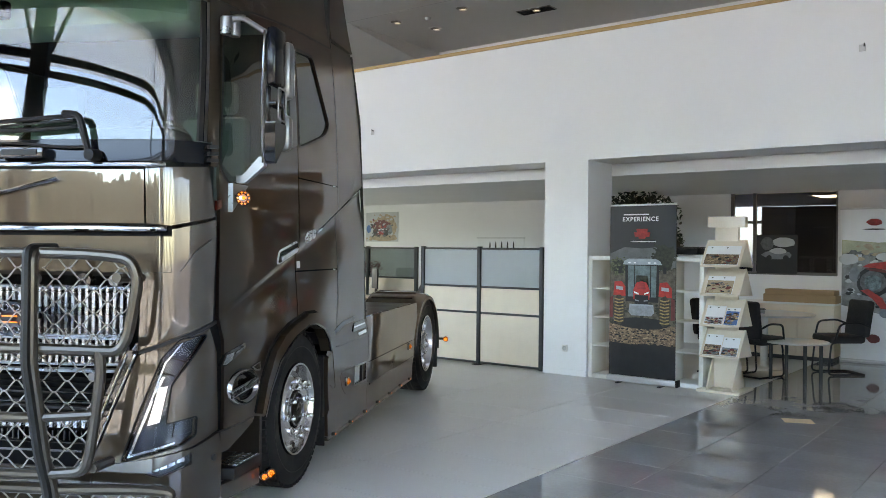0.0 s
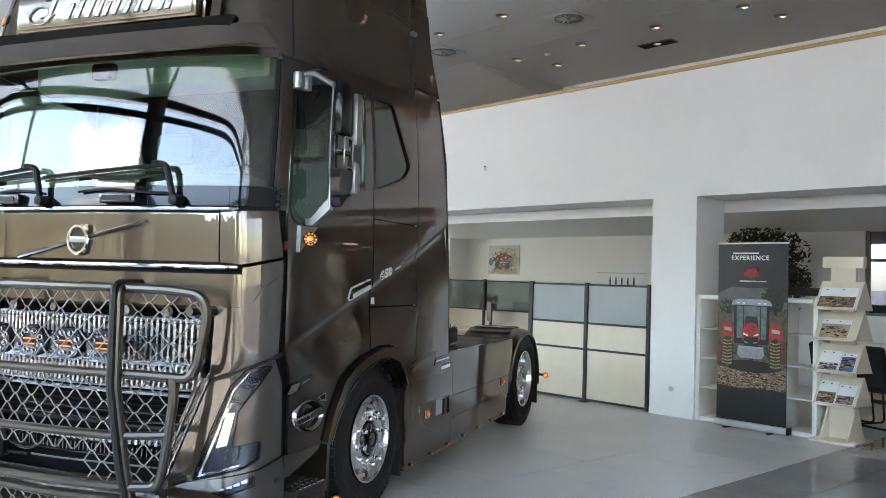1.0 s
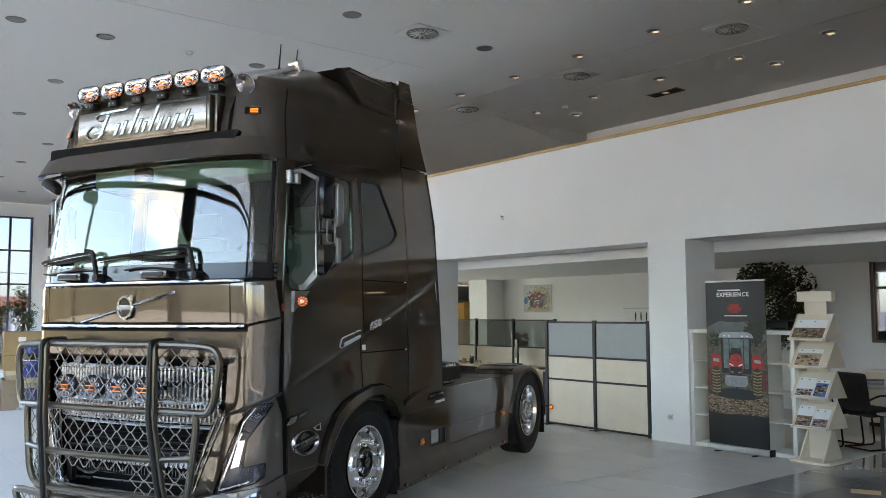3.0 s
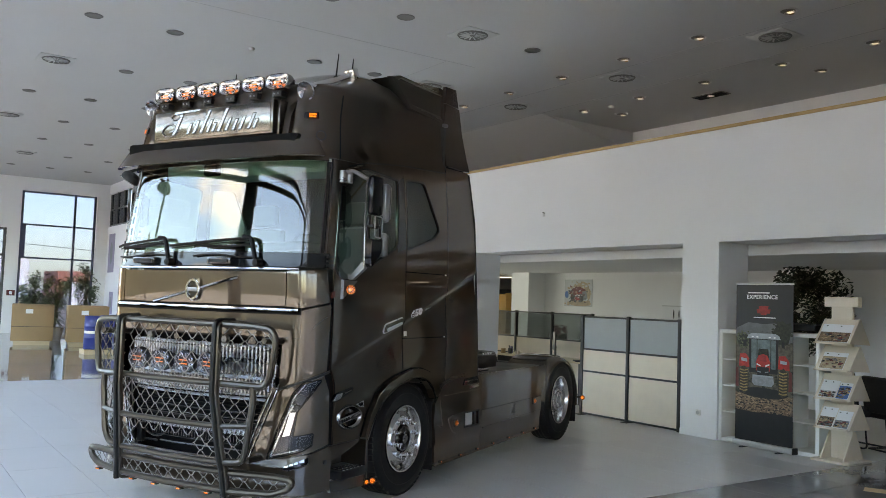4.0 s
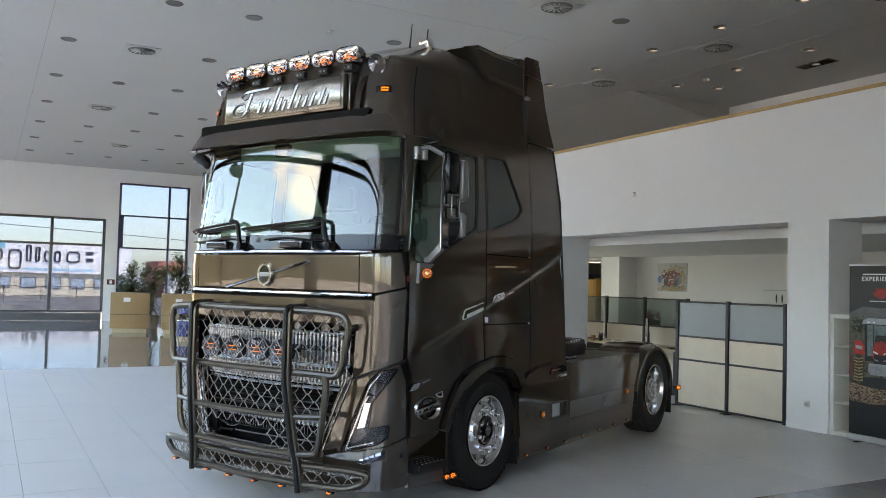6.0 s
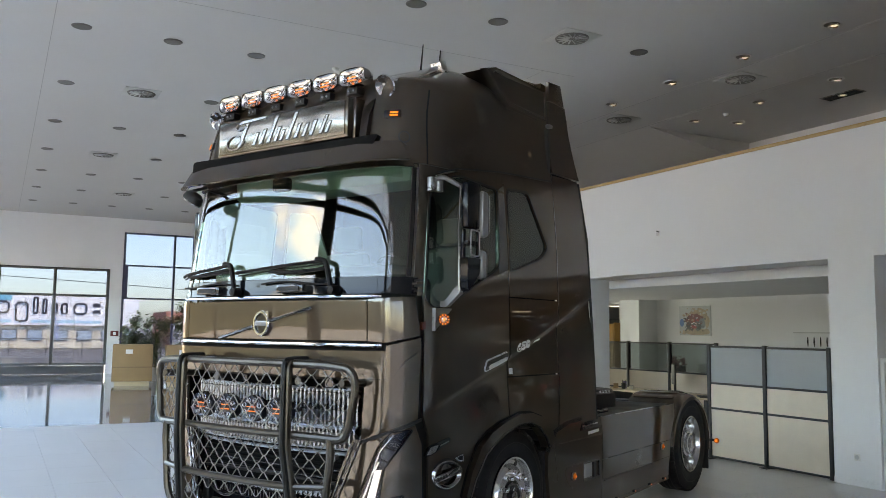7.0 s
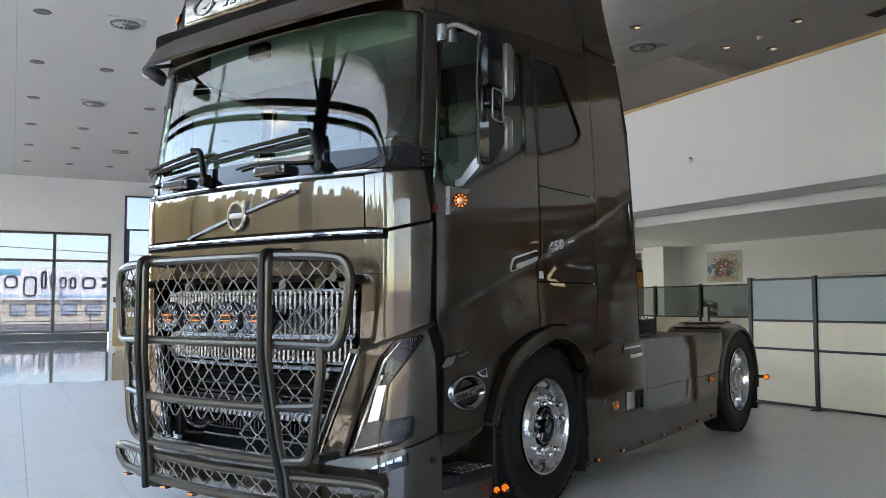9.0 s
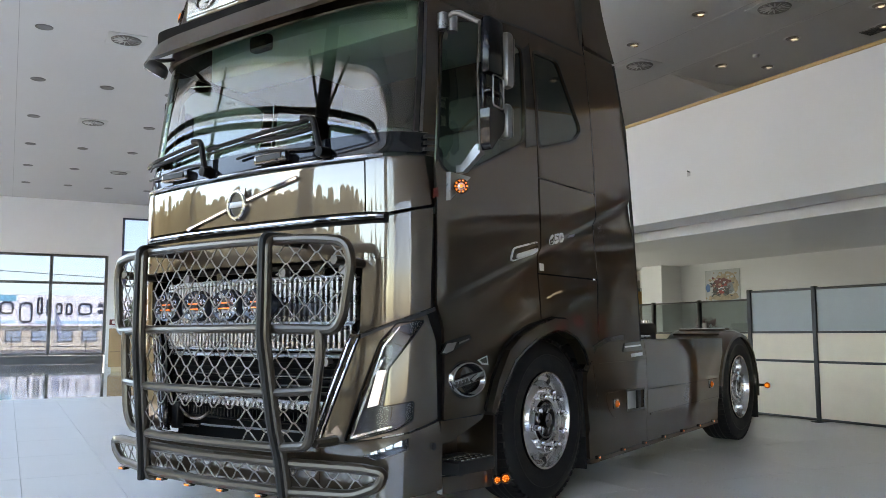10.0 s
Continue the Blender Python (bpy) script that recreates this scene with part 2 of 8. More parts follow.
# ---------- setting ----------
H = 5.88                                    # hall ceiling
U_L, U_R, N_F, N_B = -27.5, 9.0, -11.9, 4.66     # hall limits in wall coordinates
UT0, UT1 = -10.1, 1.85                      # pale tiled stand


def struct(name, bm, material, label, category, at=WALL, parent=None, sharp=35.0):
    ob = part(name, bm, material, parent, at=at, sharp=sharp)
    return tagged(ob, label, category, kind="structure")


def spot(u, n, z=0.0, turn=0.0):
    """A pose in wall coordinates."""
    return WALL @ pose(u, n, z, 0, 0, turn)


ground = struct("ground", boxes((-900, 900, -900, 900, -0.6, -0.22)), M_ASPHALT, "grey paved ground outside the showroom", "ground")
floor = struct("floor", boxes((U_L, U_R, N_F, N_B, -0.2, -0.012)), M_GROUT, "showroom floor slab under tiles with thin grout", "floor")

# partition wall with two openings and the oak coping
T = 0.65
OA0, OA1, OB0, OB1, OZ = -5.55, -0.61, 0.0, 5.2, 2.672
ZT = 4.22
wall_p = struct("wall_partition", boxes((-13.0, OA0, 0, T, 0, ZT), (OA1, OB0, 0, T, 0, ZT), (OB1, U_R, 0, T, 0, ZT),
                                        (OA0, OA1, 0, T, OZ, ZT), (OB0, OB1, 0, T, OZ, ZT)), M_WALL,
                "tall white plastered partition wall with two wide openings", "wall")
coping = struct("trim_coping", boxes((-13.0, U_R, -0.02, T + 0.02, ZT + 0.003, ZT + 0.045), bevel=0.006), M_GOLD,
                "oak coping along the top of the white wall", "trim")
skirting = struct("baseboard", boxes((OA1 + 0.002, OB0 - 0.002, -0.012, -0.001, 0.0, 0.075), (OB1 + 0.002, U_R, -0.012, -0.001, 0, 0.075)), M_WALL,
                  "low white baseboard along the wall", "baseboard")
# the opening at u -13 is unseen, added to let light into the offices
wall_side = struct("wall_side", boxes((U_L, -22.6, -1.7, -1.4, 0, 4.2), (U_L, -22.6, -1.7, -1.4, 5.5, H), (-24.4, -22.6, -1.7, -1.4, 4.2, 5.5),
                                      (-22.6, -13.0, -1.7, -1.4, 0, H), (-13.3, -13.0, -1.4, 0.8, 0, H), (-13.3, -13.0, 4.4, N_B, 0, H), (-13.3, -13.0, 0.8, 4.4, 0, 0.4), (-13.3, -13.0, 0.8, 4.4, 2.5, H)), M_WALL,
                   "white plastered side wall with a high window", "wall")
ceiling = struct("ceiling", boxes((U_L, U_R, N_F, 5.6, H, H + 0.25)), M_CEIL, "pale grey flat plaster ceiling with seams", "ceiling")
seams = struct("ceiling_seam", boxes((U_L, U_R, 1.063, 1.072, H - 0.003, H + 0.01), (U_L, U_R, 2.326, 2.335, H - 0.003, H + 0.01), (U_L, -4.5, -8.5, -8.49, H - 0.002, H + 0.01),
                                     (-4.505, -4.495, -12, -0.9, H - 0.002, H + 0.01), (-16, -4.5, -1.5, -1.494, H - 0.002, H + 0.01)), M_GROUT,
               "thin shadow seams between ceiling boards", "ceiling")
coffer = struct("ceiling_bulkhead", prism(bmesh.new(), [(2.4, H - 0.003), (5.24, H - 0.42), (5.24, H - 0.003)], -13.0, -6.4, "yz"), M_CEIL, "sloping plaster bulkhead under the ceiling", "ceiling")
office_ceiling = struct("ceiling_office", boxes((-13.0, U_R, T + 0.003, N_B + 4.2, 2.52, 2.655)), M_WALL, "white low office ceiling", "ceiling")
wall_back = struct("wall_back", boxes((-30, -11.25, N_B, N_B + 0.25, 0, 2.52), (-11.25, -10.03, N_B, N_B + 0.25, 2.46, 2.52), (-10.03, 0.2, N_B, N_B + 0.25, 0, 2.52), (0.2, 1.85, N_B, N_B + 0.12, 0, 1.2), (1.85, U_R, N_B, N_B + 0.25, 0, 2.52),
                                      (-30, U_R, 5.25, 5.5, 2.66, H)), M_WALL, "white plastered back wall of the offices", "wall")
# end wall is unseen; closed above 3 m to hold back the sun patch
wall_right = struct("wall_right", boxes((U_R, U_R + 0.3, -6.17, N_B + 4.5, 0, H), (U_R, U_R + 0.3, N_F, -6.17, 3.0, H), (U_R, U_R + 0.3, N_F, -6.17, 0, 0.25)), M_WALL, "white end wall of the showroom", "wall")
# unseen wall, added to screen off glare from the end opening
office_end = struct("wall_office_end", boxes((-11.9, -11.75, 2.2, N_B - 0.002, 0, 2.517)), M_WALL, "unseen white cross wall that screens the end opening", "wall")
door_trim = struct("trim_doorway", boxes((-11.30, -11.252, N_B - 0.02, N_B + 0.27, 0, 2.50), (-10.028, -9.98, N_B - 0.02, N_B + 0.27, 0, 2.50), (-11.252, -10.028, N_B - 0.02, N_B + 0.27, 2.458, 2.50)), M_WHITELAM,
                   "white frame of the doorway behind the office", "trim")
back_door = struct("door_1", boxes((-11.3, -10.35, N_B + 2.54, N_B + 2.595, 0, 2.2), bevel=0.004), mat("dark_brown_door", (0.06, 0.04, 0.028), 0.5, var=0.2, scale=6), "dark brown closed door in the back corridor", "door")
part("door_handle", tube(bmesh.new(), [(-10.45, N_B + 2.54, 1.02), (-10.45, N_B + 2.49, 1.02), (-10.56, N_B + 2.49, 1.02)], 0.01, 8), M_CHROME, back_door)
column = struct("wall_column", boxes((-9.35, -8.7, 4.1, N_B - 0.004, 0, 2.517)), M_WALL, "white square column against the office wall", "wall")

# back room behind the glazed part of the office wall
# wall colour darkened to stand in for low light in the back rooms
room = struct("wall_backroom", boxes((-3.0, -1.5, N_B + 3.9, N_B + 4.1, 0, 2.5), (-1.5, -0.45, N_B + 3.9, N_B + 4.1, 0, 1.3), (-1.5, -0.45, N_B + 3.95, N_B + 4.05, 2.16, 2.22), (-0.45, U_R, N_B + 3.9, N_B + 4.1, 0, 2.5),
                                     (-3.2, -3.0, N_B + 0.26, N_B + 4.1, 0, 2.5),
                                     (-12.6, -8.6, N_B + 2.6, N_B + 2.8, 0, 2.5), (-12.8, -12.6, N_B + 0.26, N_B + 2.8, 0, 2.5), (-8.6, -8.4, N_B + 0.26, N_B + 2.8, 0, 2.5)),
              mat("shade_toned_wall", (0.30, 0.28, 0.26), 0.8, var=0.05), "beige wall darkened in colour to make the back room dim", "wall")

# left facade: glazed door bay, pier, tall window
D0, D1, C0, C1 = -9.03, -5.27, -4.83, -2.15
fac = boxes((U_L - 0.3, U_L, N_F, D0, 0, H), (U_L - 0.3, U_L, D0, D1, 3.93, H), (U_L - 0.3, U_L, D1, C0, 0, H), (U_L - 0.3, U_L, C0, C1, 5.37, H),
            (U_L - 0.3, U_L, C1, N_B, 0, H))
wall_left = struct("wall_left", fac, M_WALL, "white facade wall with glazed door bay and tall window", "wall")


def glazing(name, ys, zs, n_bar, label, dark, w=0.055):
    """A window in the left facade: a thing of the setting with frame bars and panes."""
    win = tagged(new(name), label, "window", kind="structure")
    win.matrix_basis = WALL @ Matrix.Translation((U_L - 0.12, 0, 0))
    for a in ys:
        part("window_frame", boxes((-0.05, 0.05, a - w, a + w, zs[0] - w * 0.8, zs[-1] + w * 0.8), bevel=0.006), dark, win)
    for c in zs:
        for a, b in zip(ys, ys[1:]):
            part("window_frame", boxes((-0.045, 0.045, a + w, b - w, c - w * 0.8, c + w * 0.8), bevel=0.006), dark, win)
    for a, b in zip(ys, ys[1:]):
        for c, d in zip(zs, zs[1:]):
            p = part("pane", boxes((-0.006, 0.006, a + w, b - w, c + w * 0.8, d - w * 0.8)), M_TINT, win)
            p.visible_shadow = False
    return win


M_BLUEFR = mat("blue_grey_frame", (0.06, 0.075, 0.14), 0.4, var=0.08)
win_1 = glazing("window_1", (D0 + 0.05, -7.15, D1 - 0.05), (0.36, 2.9, 3.88), 0, "glazed entrance bay in dark aluminium frames", M_FRAME)
part("plinth", boxes((-0.06, 0.06, D0 + 0.05, D1 - 0.05, 0.0, 0.31)), M_FRAME, win_1, "grey aluminium kick panel")
win_2 = glazing("window_2", (C0 + 0.05, -2.93, C1 - 0.05), (0.2, 2.84, 4.1, 5.34), 0, "tall window in thin blue grey frames", M_BLUEFR, 0.04)
part("plinth", boxes((-0.06, 0.06, C0 + 0.05, C1 - 0.05, 0.0, 0.16)), M_FRAME, win_2)
part("window_frame", boxes((-0.045, 0.045, C0 + 0.09, C0 + 0.2, 2.87, 4.07)), M_BLUEFR, win_2)
win_3 = tagged(new("window_3"), "high dark framed window in the side wall", "window", kind="structure")
win_3.matrix_basis = WALL
for a in (-27.4, -26.4, -25.4, -24.45):
    part("window_frame", boxes((a - 0.04, a + 0.04, -1.66, -1.58, 4.2, 5.5)), M_FRAME, win_3)
part("window_frame", boxes((-27.36, -24.49, -1.655, -1.585, 4.2, 4.27)), M_FRAME, win_3)
part("window_frame", boxes((-27.36, -24.49, -1.655, -1.585, 4.85, 4.9)), M_FRAME, win_3)
part("pane", boxes((-27.4, -24.4, -1.615, -1.605, 4.21, 5.5)), M_TINT, win_3).visible_shadow = False

# glazed front behind the walk: tubular columns, braces, twin ring beams, panes
ZG, UG = 5.3, 4.7                          # top and end of the glazing
wall_front = struct("wall_front", boxes((U_L, UG, N_F - 0.15, N_F + 0.15, ZG, H), (UG, U_R, N_F - 0.15, N_F + 0.15, ZG, H), (UG, UG + 0.55, N_F - 0.15, N_F + 0.15, 0, ZG)), M_WALL, "white wall over and beside the glazed front", "wall")
front = tagged(new("window_front"), "tall glazed showroom front with dark tubular steel columns and beams", "window", kind="structure")
front.matrix_basis = WALL
for i in range(5):
    c = -0.12 - 6.0 * i
    part("steel_column", tube(bmesh.new(), [(c, N_F + 0.32, 0), (c, N_F + 0.32, H - 0.01)], 0.185, 16), M_STEEL, front)
    for k in (-1, 1):
        part("brace", tube(bmesh.new(), [(c + k * 0.12, N_F + 0.32, 4.42), (c + k * 0.56, N_F + 0.32, 5.29)], 0.035, 8), M_STEEL, front)
for z, r in ((4.43, 0.052), (4.22, 0.046)):
    part("ring_beam", tube(bmesh.new(), [(U_L, N_F + 0.3, z), (UG, N_F + 0.3, z)], r, 12), M_STEEL, front)
part("plinth", boxes((U_L, UG, N_F - 0.1, N_F + 0.12, 0, 0.25)), M_FRAME, front)
m_bars = [UG - 0.03] + [2.9 - 3.01 * i for i in range(11)] + [U_L + 0.05]
for a in m_bars:
    part("window_frame", boxes((a - 0.025, a + 0.025, N_F - 0.05, N_F + 0.05, 0.25, ZG)), M_STEEL, front)
m_bars2 = [U_R - 0.03] + [8.55 - 0.42 * i for i in range(8)] + [UG + 0.58]
for a in m_bars2:
    part("window_frame", boxes((a - 0.025, a + 0.025, N_F - 0.05, N_F + 0.05, 0.25, ZG)), M_STEEL, front)
part("plinth", boxes((UG + 0.55, U_R, N_F - 0.1, N_F + 0.12, 0, 0.25)), M_FRAME, front)
for b, a in list(zip(m_bars, m_bars[1:])) + list(zip(m_bars2, m_bars2[1:])):
    part("pane", boxes((a + 0.025, b - 0.025, N_F - 0.005, N_F + 0.005, 0.25, 4.43)), M_GLASS, front).visible_shadow = False
    part("frosted_pane", boxes((a + 0.025, b - 0.025, N_F - 0.005, N_F + 0.005, 4.45, ZG)), M_MILK, front, "frosted upper pane").visible_shadow = False

# unseen glazing, added for light from the right and bars in reflections
side = tagged(new("window_side"), "unseen glazed end added to light the right side, dark upright bars", "window", kind="structure")
side.matrix_basis = WALL
s_bars = [N_F + 0.2 + 0.55 * i for i in range(11)]
for a in s_bars:
    part("window_frame", boxes((U_R + 0.1, U_R + 0.2, a - 0.03, a + 0.03, 0.25, 3.0)), M_STEEL, side)
for a, b in zip(s_bars, s_bars[1:]):
    part("pane", boxes((U_R + 0.145, U_R + 0.155, a + 0.03, b - 0.03, 0.25, 3.0)), M_TINTPALE, side)

# area lamp added in an unseen end opening to brighten the offices
lamp_data = bpy.data.lights.new("office_fill", "AREA")
lamp_data.shape = "RECTANGLE"
lamp_data.size, lamp_data.size_y = 3.5, 2.0
lamp_data.energy = 36.0
lamp_data.color = (0.58, 0.79, 1.0)
office_fill = new("office_fill", lamp_data)
office_fill.matrix_world = look(WALL @ Vector((-13.15, 2.6, 1.45)), WALL @ Vector((0, 2.6, 1.45)))

# ---------- ceiling fittings ----------
M_LAMPRIM = mat("lamp_rim", (0.6, 0.6, 0.6), 0.35, 0.6, var=0.05)
M_LAMPIN = mat("lamp_recess", (0.17, 0.165, 0.155), 0.5, var=0.1)
M_REFL = mat("lamp_reflector", (0.75, 0.75, 0.72), 0.12, 1.0, var=0.03)
M_SLAT = mat("vent_enamel", (0.55, 0.56, 0.54), 0.45, var=0.06)
# weak emission that imitates the white glint on the chrome reflectors
M_LENS = mat("glint_lens", (0.9, 0.9, 0.85), 0.3, var=0.0, emit=(1.0, 0.97, 0.92), emit_strength=0.09)


def downlight(bright):
    lamp = thing("downlight", Matrix.Identity(4), "round recessed downlight in the ceiling" if not bright else "recessed ceiling downlight with bright chrome reflector", "lamp",
                 "ceiling downlights")
    part("rim", lathe(bmesh.new(), [(0.0, 0.085), (-0.012, 0.12), (-0.004, 0.135), (0.0, 0.135)], 20, "z"), M_LAMPRIM if bright else M_LAMPIN, lamp)
    part("recess", lathe(bmesh.new(), [(-0.002, 0.0), (-0.003, 0.115), (-0.006, 0.118)], 20, "z"), M_LAMPIN, lamp)
    if bright:
        part("reflector", lathe(bmesh.new(), [(-0.008, 0.055), (-0.03, 0.075), (-0.034, 0.07), (-0.012, 0.045)], 16, "z", (0.015, 0.015, 0), closed=True), M_REFL, lamp)
        part("bulb", lathe(bmesh.new(), [(-0.006, 0.05), (-0.026, 0.042), (-0.032, 0.0)], 12, "z", (0.02, 0.02, 0)), M_LENS, lamp)
    return lamp


dl_b, dl_d = downlight(True), downlight(False)
bright_at = [(-0.93 - 1.51 * k, 0.67) for k in range(-4, 6)] + [(-0.93 - 1.55 * k, 2.82) for k in range(-3, 6)] + [(-0.71 - 2.27 * k, 3.63) for k in range(-1, 4)]
dark_at = []
vent_at = {(1, 1), (3, 5), (5, 5), (2, 0), (7, 4), (4, 2)}
for k in range(0, 9):
    for j in range(0, 10):
        if (k, j) not in vent_at and (k, j) != (2, 3) and (k > 0 or j > 0):
            dark_at.append((-0.05 - 3.02 * k, -0.79 - 1.225 * j))
first = True
for at_list, src in ((bright_at, dl_b), (dark_at, dl_d)):
    for i, (u, n) in enumerate(at_list):
        if u < U_L + 0.5 or (u < -12.8 and n > -1.9):
            continue
        if src.get("used") is None:
            src["used"] = 1
            src.matrix_basis = spot(u, n, H - 0.001)
        else:
            copy_thing(src, spot(u, n, H - 0.001))


def ceiling_vent():
    v = thing("ceiling_vent", Matrix.Identity(4), "square white swirl diffuser set in the ceiling", "vent", "ceiling vents")
    part("plate", boxes((-0.30, 0.30, -0.30, 0.30, -0.012, 0.0), bevel=0.004), M_SLAT, v)
    part("dish", lathe(bmesh.new(), [(-0.012, 0.0), (-0.014, 0.2), (-0.03, 0.225), (-0.012, 0.24)], 28, "z"), M_LAMPIN, v)
    for i in range(14):
        a = 2 * math.pi * i / 14
        bm = boxes((0.05, 0.215, -0.011, 0.011, -0.024, -0.018))
        bmesh.ops.rotate(bm, verts=bm.verts, cent=(0, 0, 0), matrix=Matrix.Rotation(a, 3, "Z") @ Matrix.Rotation(0.5, 3, "X"))
        part("slat", bm, M_SLAT, v)
    return v


vent = ceiling_vent()
spots = [(-0.05 - 3.02 * k, -0.79 - 1.225 * j) for k, j in sorted(vent_at)] + [(-0.16, 1.49), (-3.24, 1.49), (-6.25, 1.5), (2.9, 1.49), (-9.2, 1.49)]
for i, (u, n) in enumerate(spots):
    if i == 0:
        vent.matrix_basis = spot(u, n, H - 0.001)
    elif u > -12.8 or n < -2:
        copy_thing(vent, spot(u, n, H - 0.001))

grille = thing("ceiling_grille", spot(-3.0, 3.7, H), "dark slotted air grille in the ceiling", "vent", "ceiling grilles")
part("frame", boxes((-0.35, 0.35, -0.14, 0.14, -0.012, -0.001)), M_LAMPIN, grille)
for k in range(7):
    part("slat", boxes((-0.33, 0.33, -0.115 + k * 0.036, -0.1 + k * 0.036, -0.02, -0.013)), M_BLACKPL, grille)
copy_thing(grille, spot(-9.1, 3.75, H))
copy_thing(grille, spot(3.2, 3.7, H))
smoke = thing("smoke_detector", spot(-6.06, -4.42, H), "small white smoke detector on the ceiling", "detector")
part("base", lathe(bmesh.new(), [(-0.001, 0.06), (-0.02, 0.06), (-0.05, 0.04), (-0.055, 0.0)], 20, "z"), M_SLAT, smoke)
for u, n in ((-4.9, 2.95), (-12.1, -4.4)):
    copy_thing(smoke, spot(u, n, H))

# ---------- office partition screens ----------
M_FROST = mat("frosted_screen_glass", (0.33, 0.38, 0.40), 0.22, var=0.03)
M_CLEARSC = glass("screen_glass", (0.55, 0.60, 0.60), 1.5, 0.05)


def screen(width, clear):
    s = thing("partition_screen", Matrix.Identity(4), "office screen with maple panels below clear glass" if clear else "office screen with maple panels below frosted glass", "partition",
              "office screens")
    h = 1.58
    part("post", boxes((-0.028, 0.028, -0.03, 0.03, 0.0, h + 0.015), bevel=0.006), M_POST, s)
    part("post", boxes((width - 0.028, width + 0.028, -0.028, 0.028, 0.0, h + 0.012), bevel=0.006), M_POST, s)
    for z in (0.03, 0.70, 1.05, h - 0.015):
        part("rail", boxes((0.03, width - 0.03, -0.02, 0.02, z - 0.014, z + 0.014), bevel=0.003), M_POST, s)
    part("panel", boxes((0.03, width - 0.03, -0.012, 0.012, 0.045, 0.685)), M_MAPLE, s)
    part("panel", boxes((0.03, width - 0.03, -0.012, 0.012, 0.715, 1.035)), M_MAPLE, s)
    part("pane", boxes((0.03, width - 0.03, -0.005, 0.005, 1.065, h - 0.03)), M_CLEARSC if clear else M_FROST, s)
    part("foot", boxes((-0.06, 0.06, -0.09, 0.09, 0.0, 0.012), bevel=0.004), M_POST, s)
    return s


sc = screen(0.975, False)
sc.matrix_basis = spot(-1.65, 0.06)
copy_thing(sc, spot(-2.625, 0.06))
sc2 = screen(1.12, True)
sc2.matrix_basis = spot(-6.5, 1.9)
copy_thing(sc2, spot(-5.38, 1.9, 0, 0))
copy_thing(sc, spot(-8.2, 1.9))
sc3 = screen(0.66, True)
sc3.matrix_basis = spot(-7.17, 1.9)

# desk and things behind the screens
M_DESK = mat("desk_maple", (0.60, 0.47, 0.30), 0.45, var=0.08, scale=5)
desk = thing("desk", spot(-4.6, 2.6), "pale maple office desk with grey legs", "desk")
part("desktop", boxes((-1.4, 1.2, -0.35, 0.35, 0.72, 0.75), bevel=0.005), M_DESK, desk)
for u in (-1.3, 1.1):
    part("leg", boxes((u - 0.03, u + 0.03, -0.3, 0.3, 0.0, 0.72)), M_POST, desk)
monitor = thing("monitor", spot(-4.2, 2.55, 0.75, 15), "slim black computer monitor on the desk", "monitor")
part("panel", boxes((-0.26, 0.26, -0.015, 0.015, 0.12, 0.46), bevel=0.008), M_BLACKPL, monitor)
part("stand", boxes((-0.03, 0.03, 0.0, 0.04, 0.01, 0.2)), M_BLACKPL, monitor)
part("base", boxes((-0.12, 0.12, -0.08, 0.1, 0.0, 0.012)), M_BLACKPL, monitor)
phone = thing("desk_phone", spot(-3.6, 2.45, 0.75), "black desk phone lying on the desk", "phone")
part("body", prism(bmesh.new(), [(-0.1, 0.0), (0.1, 0.0), (0.1, 0.09), (-0.1, 0.03)], -0.1, 0.1, "yz"), M_BLACKPL, phone)
part("handset", boxes((-0.095, -0.045, -0.1, 0.1, 0.075, 0.11), bevel=0.012), M_BLACKPL, phone)
# a second desk before the low screens, mostly behind the truck
copy_thing(desk, spot(-4.6, 1.15))
copy_thing(monitor, spot(-4.78, 1.42, 0.75, -38))
laptop = thing("laptop", spot(-3.62, 0.98, 0.75, -35), "dark open laptop on the desk", "laptop")
part("keyboard", boxes((-0.16, 0.16, -0.11, 0.11, 0.0, 0.018), bevel=0.005), M_BLACKPL, laptop)
lid_bm = boxes((-0.16, 0.16, -0.006, 0.006, 0.0, 0.22), bevel=0.004)
bmesh.ops.rotate(lid_bm, verts=lid_bm.verts, cent=(0, 0, 0), matrix=Matrix.Rotation(radians(-25), 3, "X"))
bmesh.ops.translate(lid_bm, verts=lid_bm.verts, vec=(0, 0.112, 0.018))
part("screen_lid", lid_bm, M_BLACKPL, laptop)
cup = thing("pen_cup", spot(-5.62, 1.02, 0.75), "dark pen cup with pens on the desk", "cup")
part("cup", lathe(bmesh.new(), [(0.0, 0.0), (0.0, 0.035), (0.10, 0.04), (0.10, 0.036), (0.006, 0.031)], 18, "z"), M_POST, cup)
for k, (dx, dy) in enumerate(((0.02, 0.01), (-0.02, 0.005), (0.0, -0.02))):
    part("pen", tube(bmesh.new(), [(dx * 0.4, dy * 0.4, 0.01), (dx * 1.6, dy * 1.6, 0.16)], 0.004, 6), M_POST, cup)
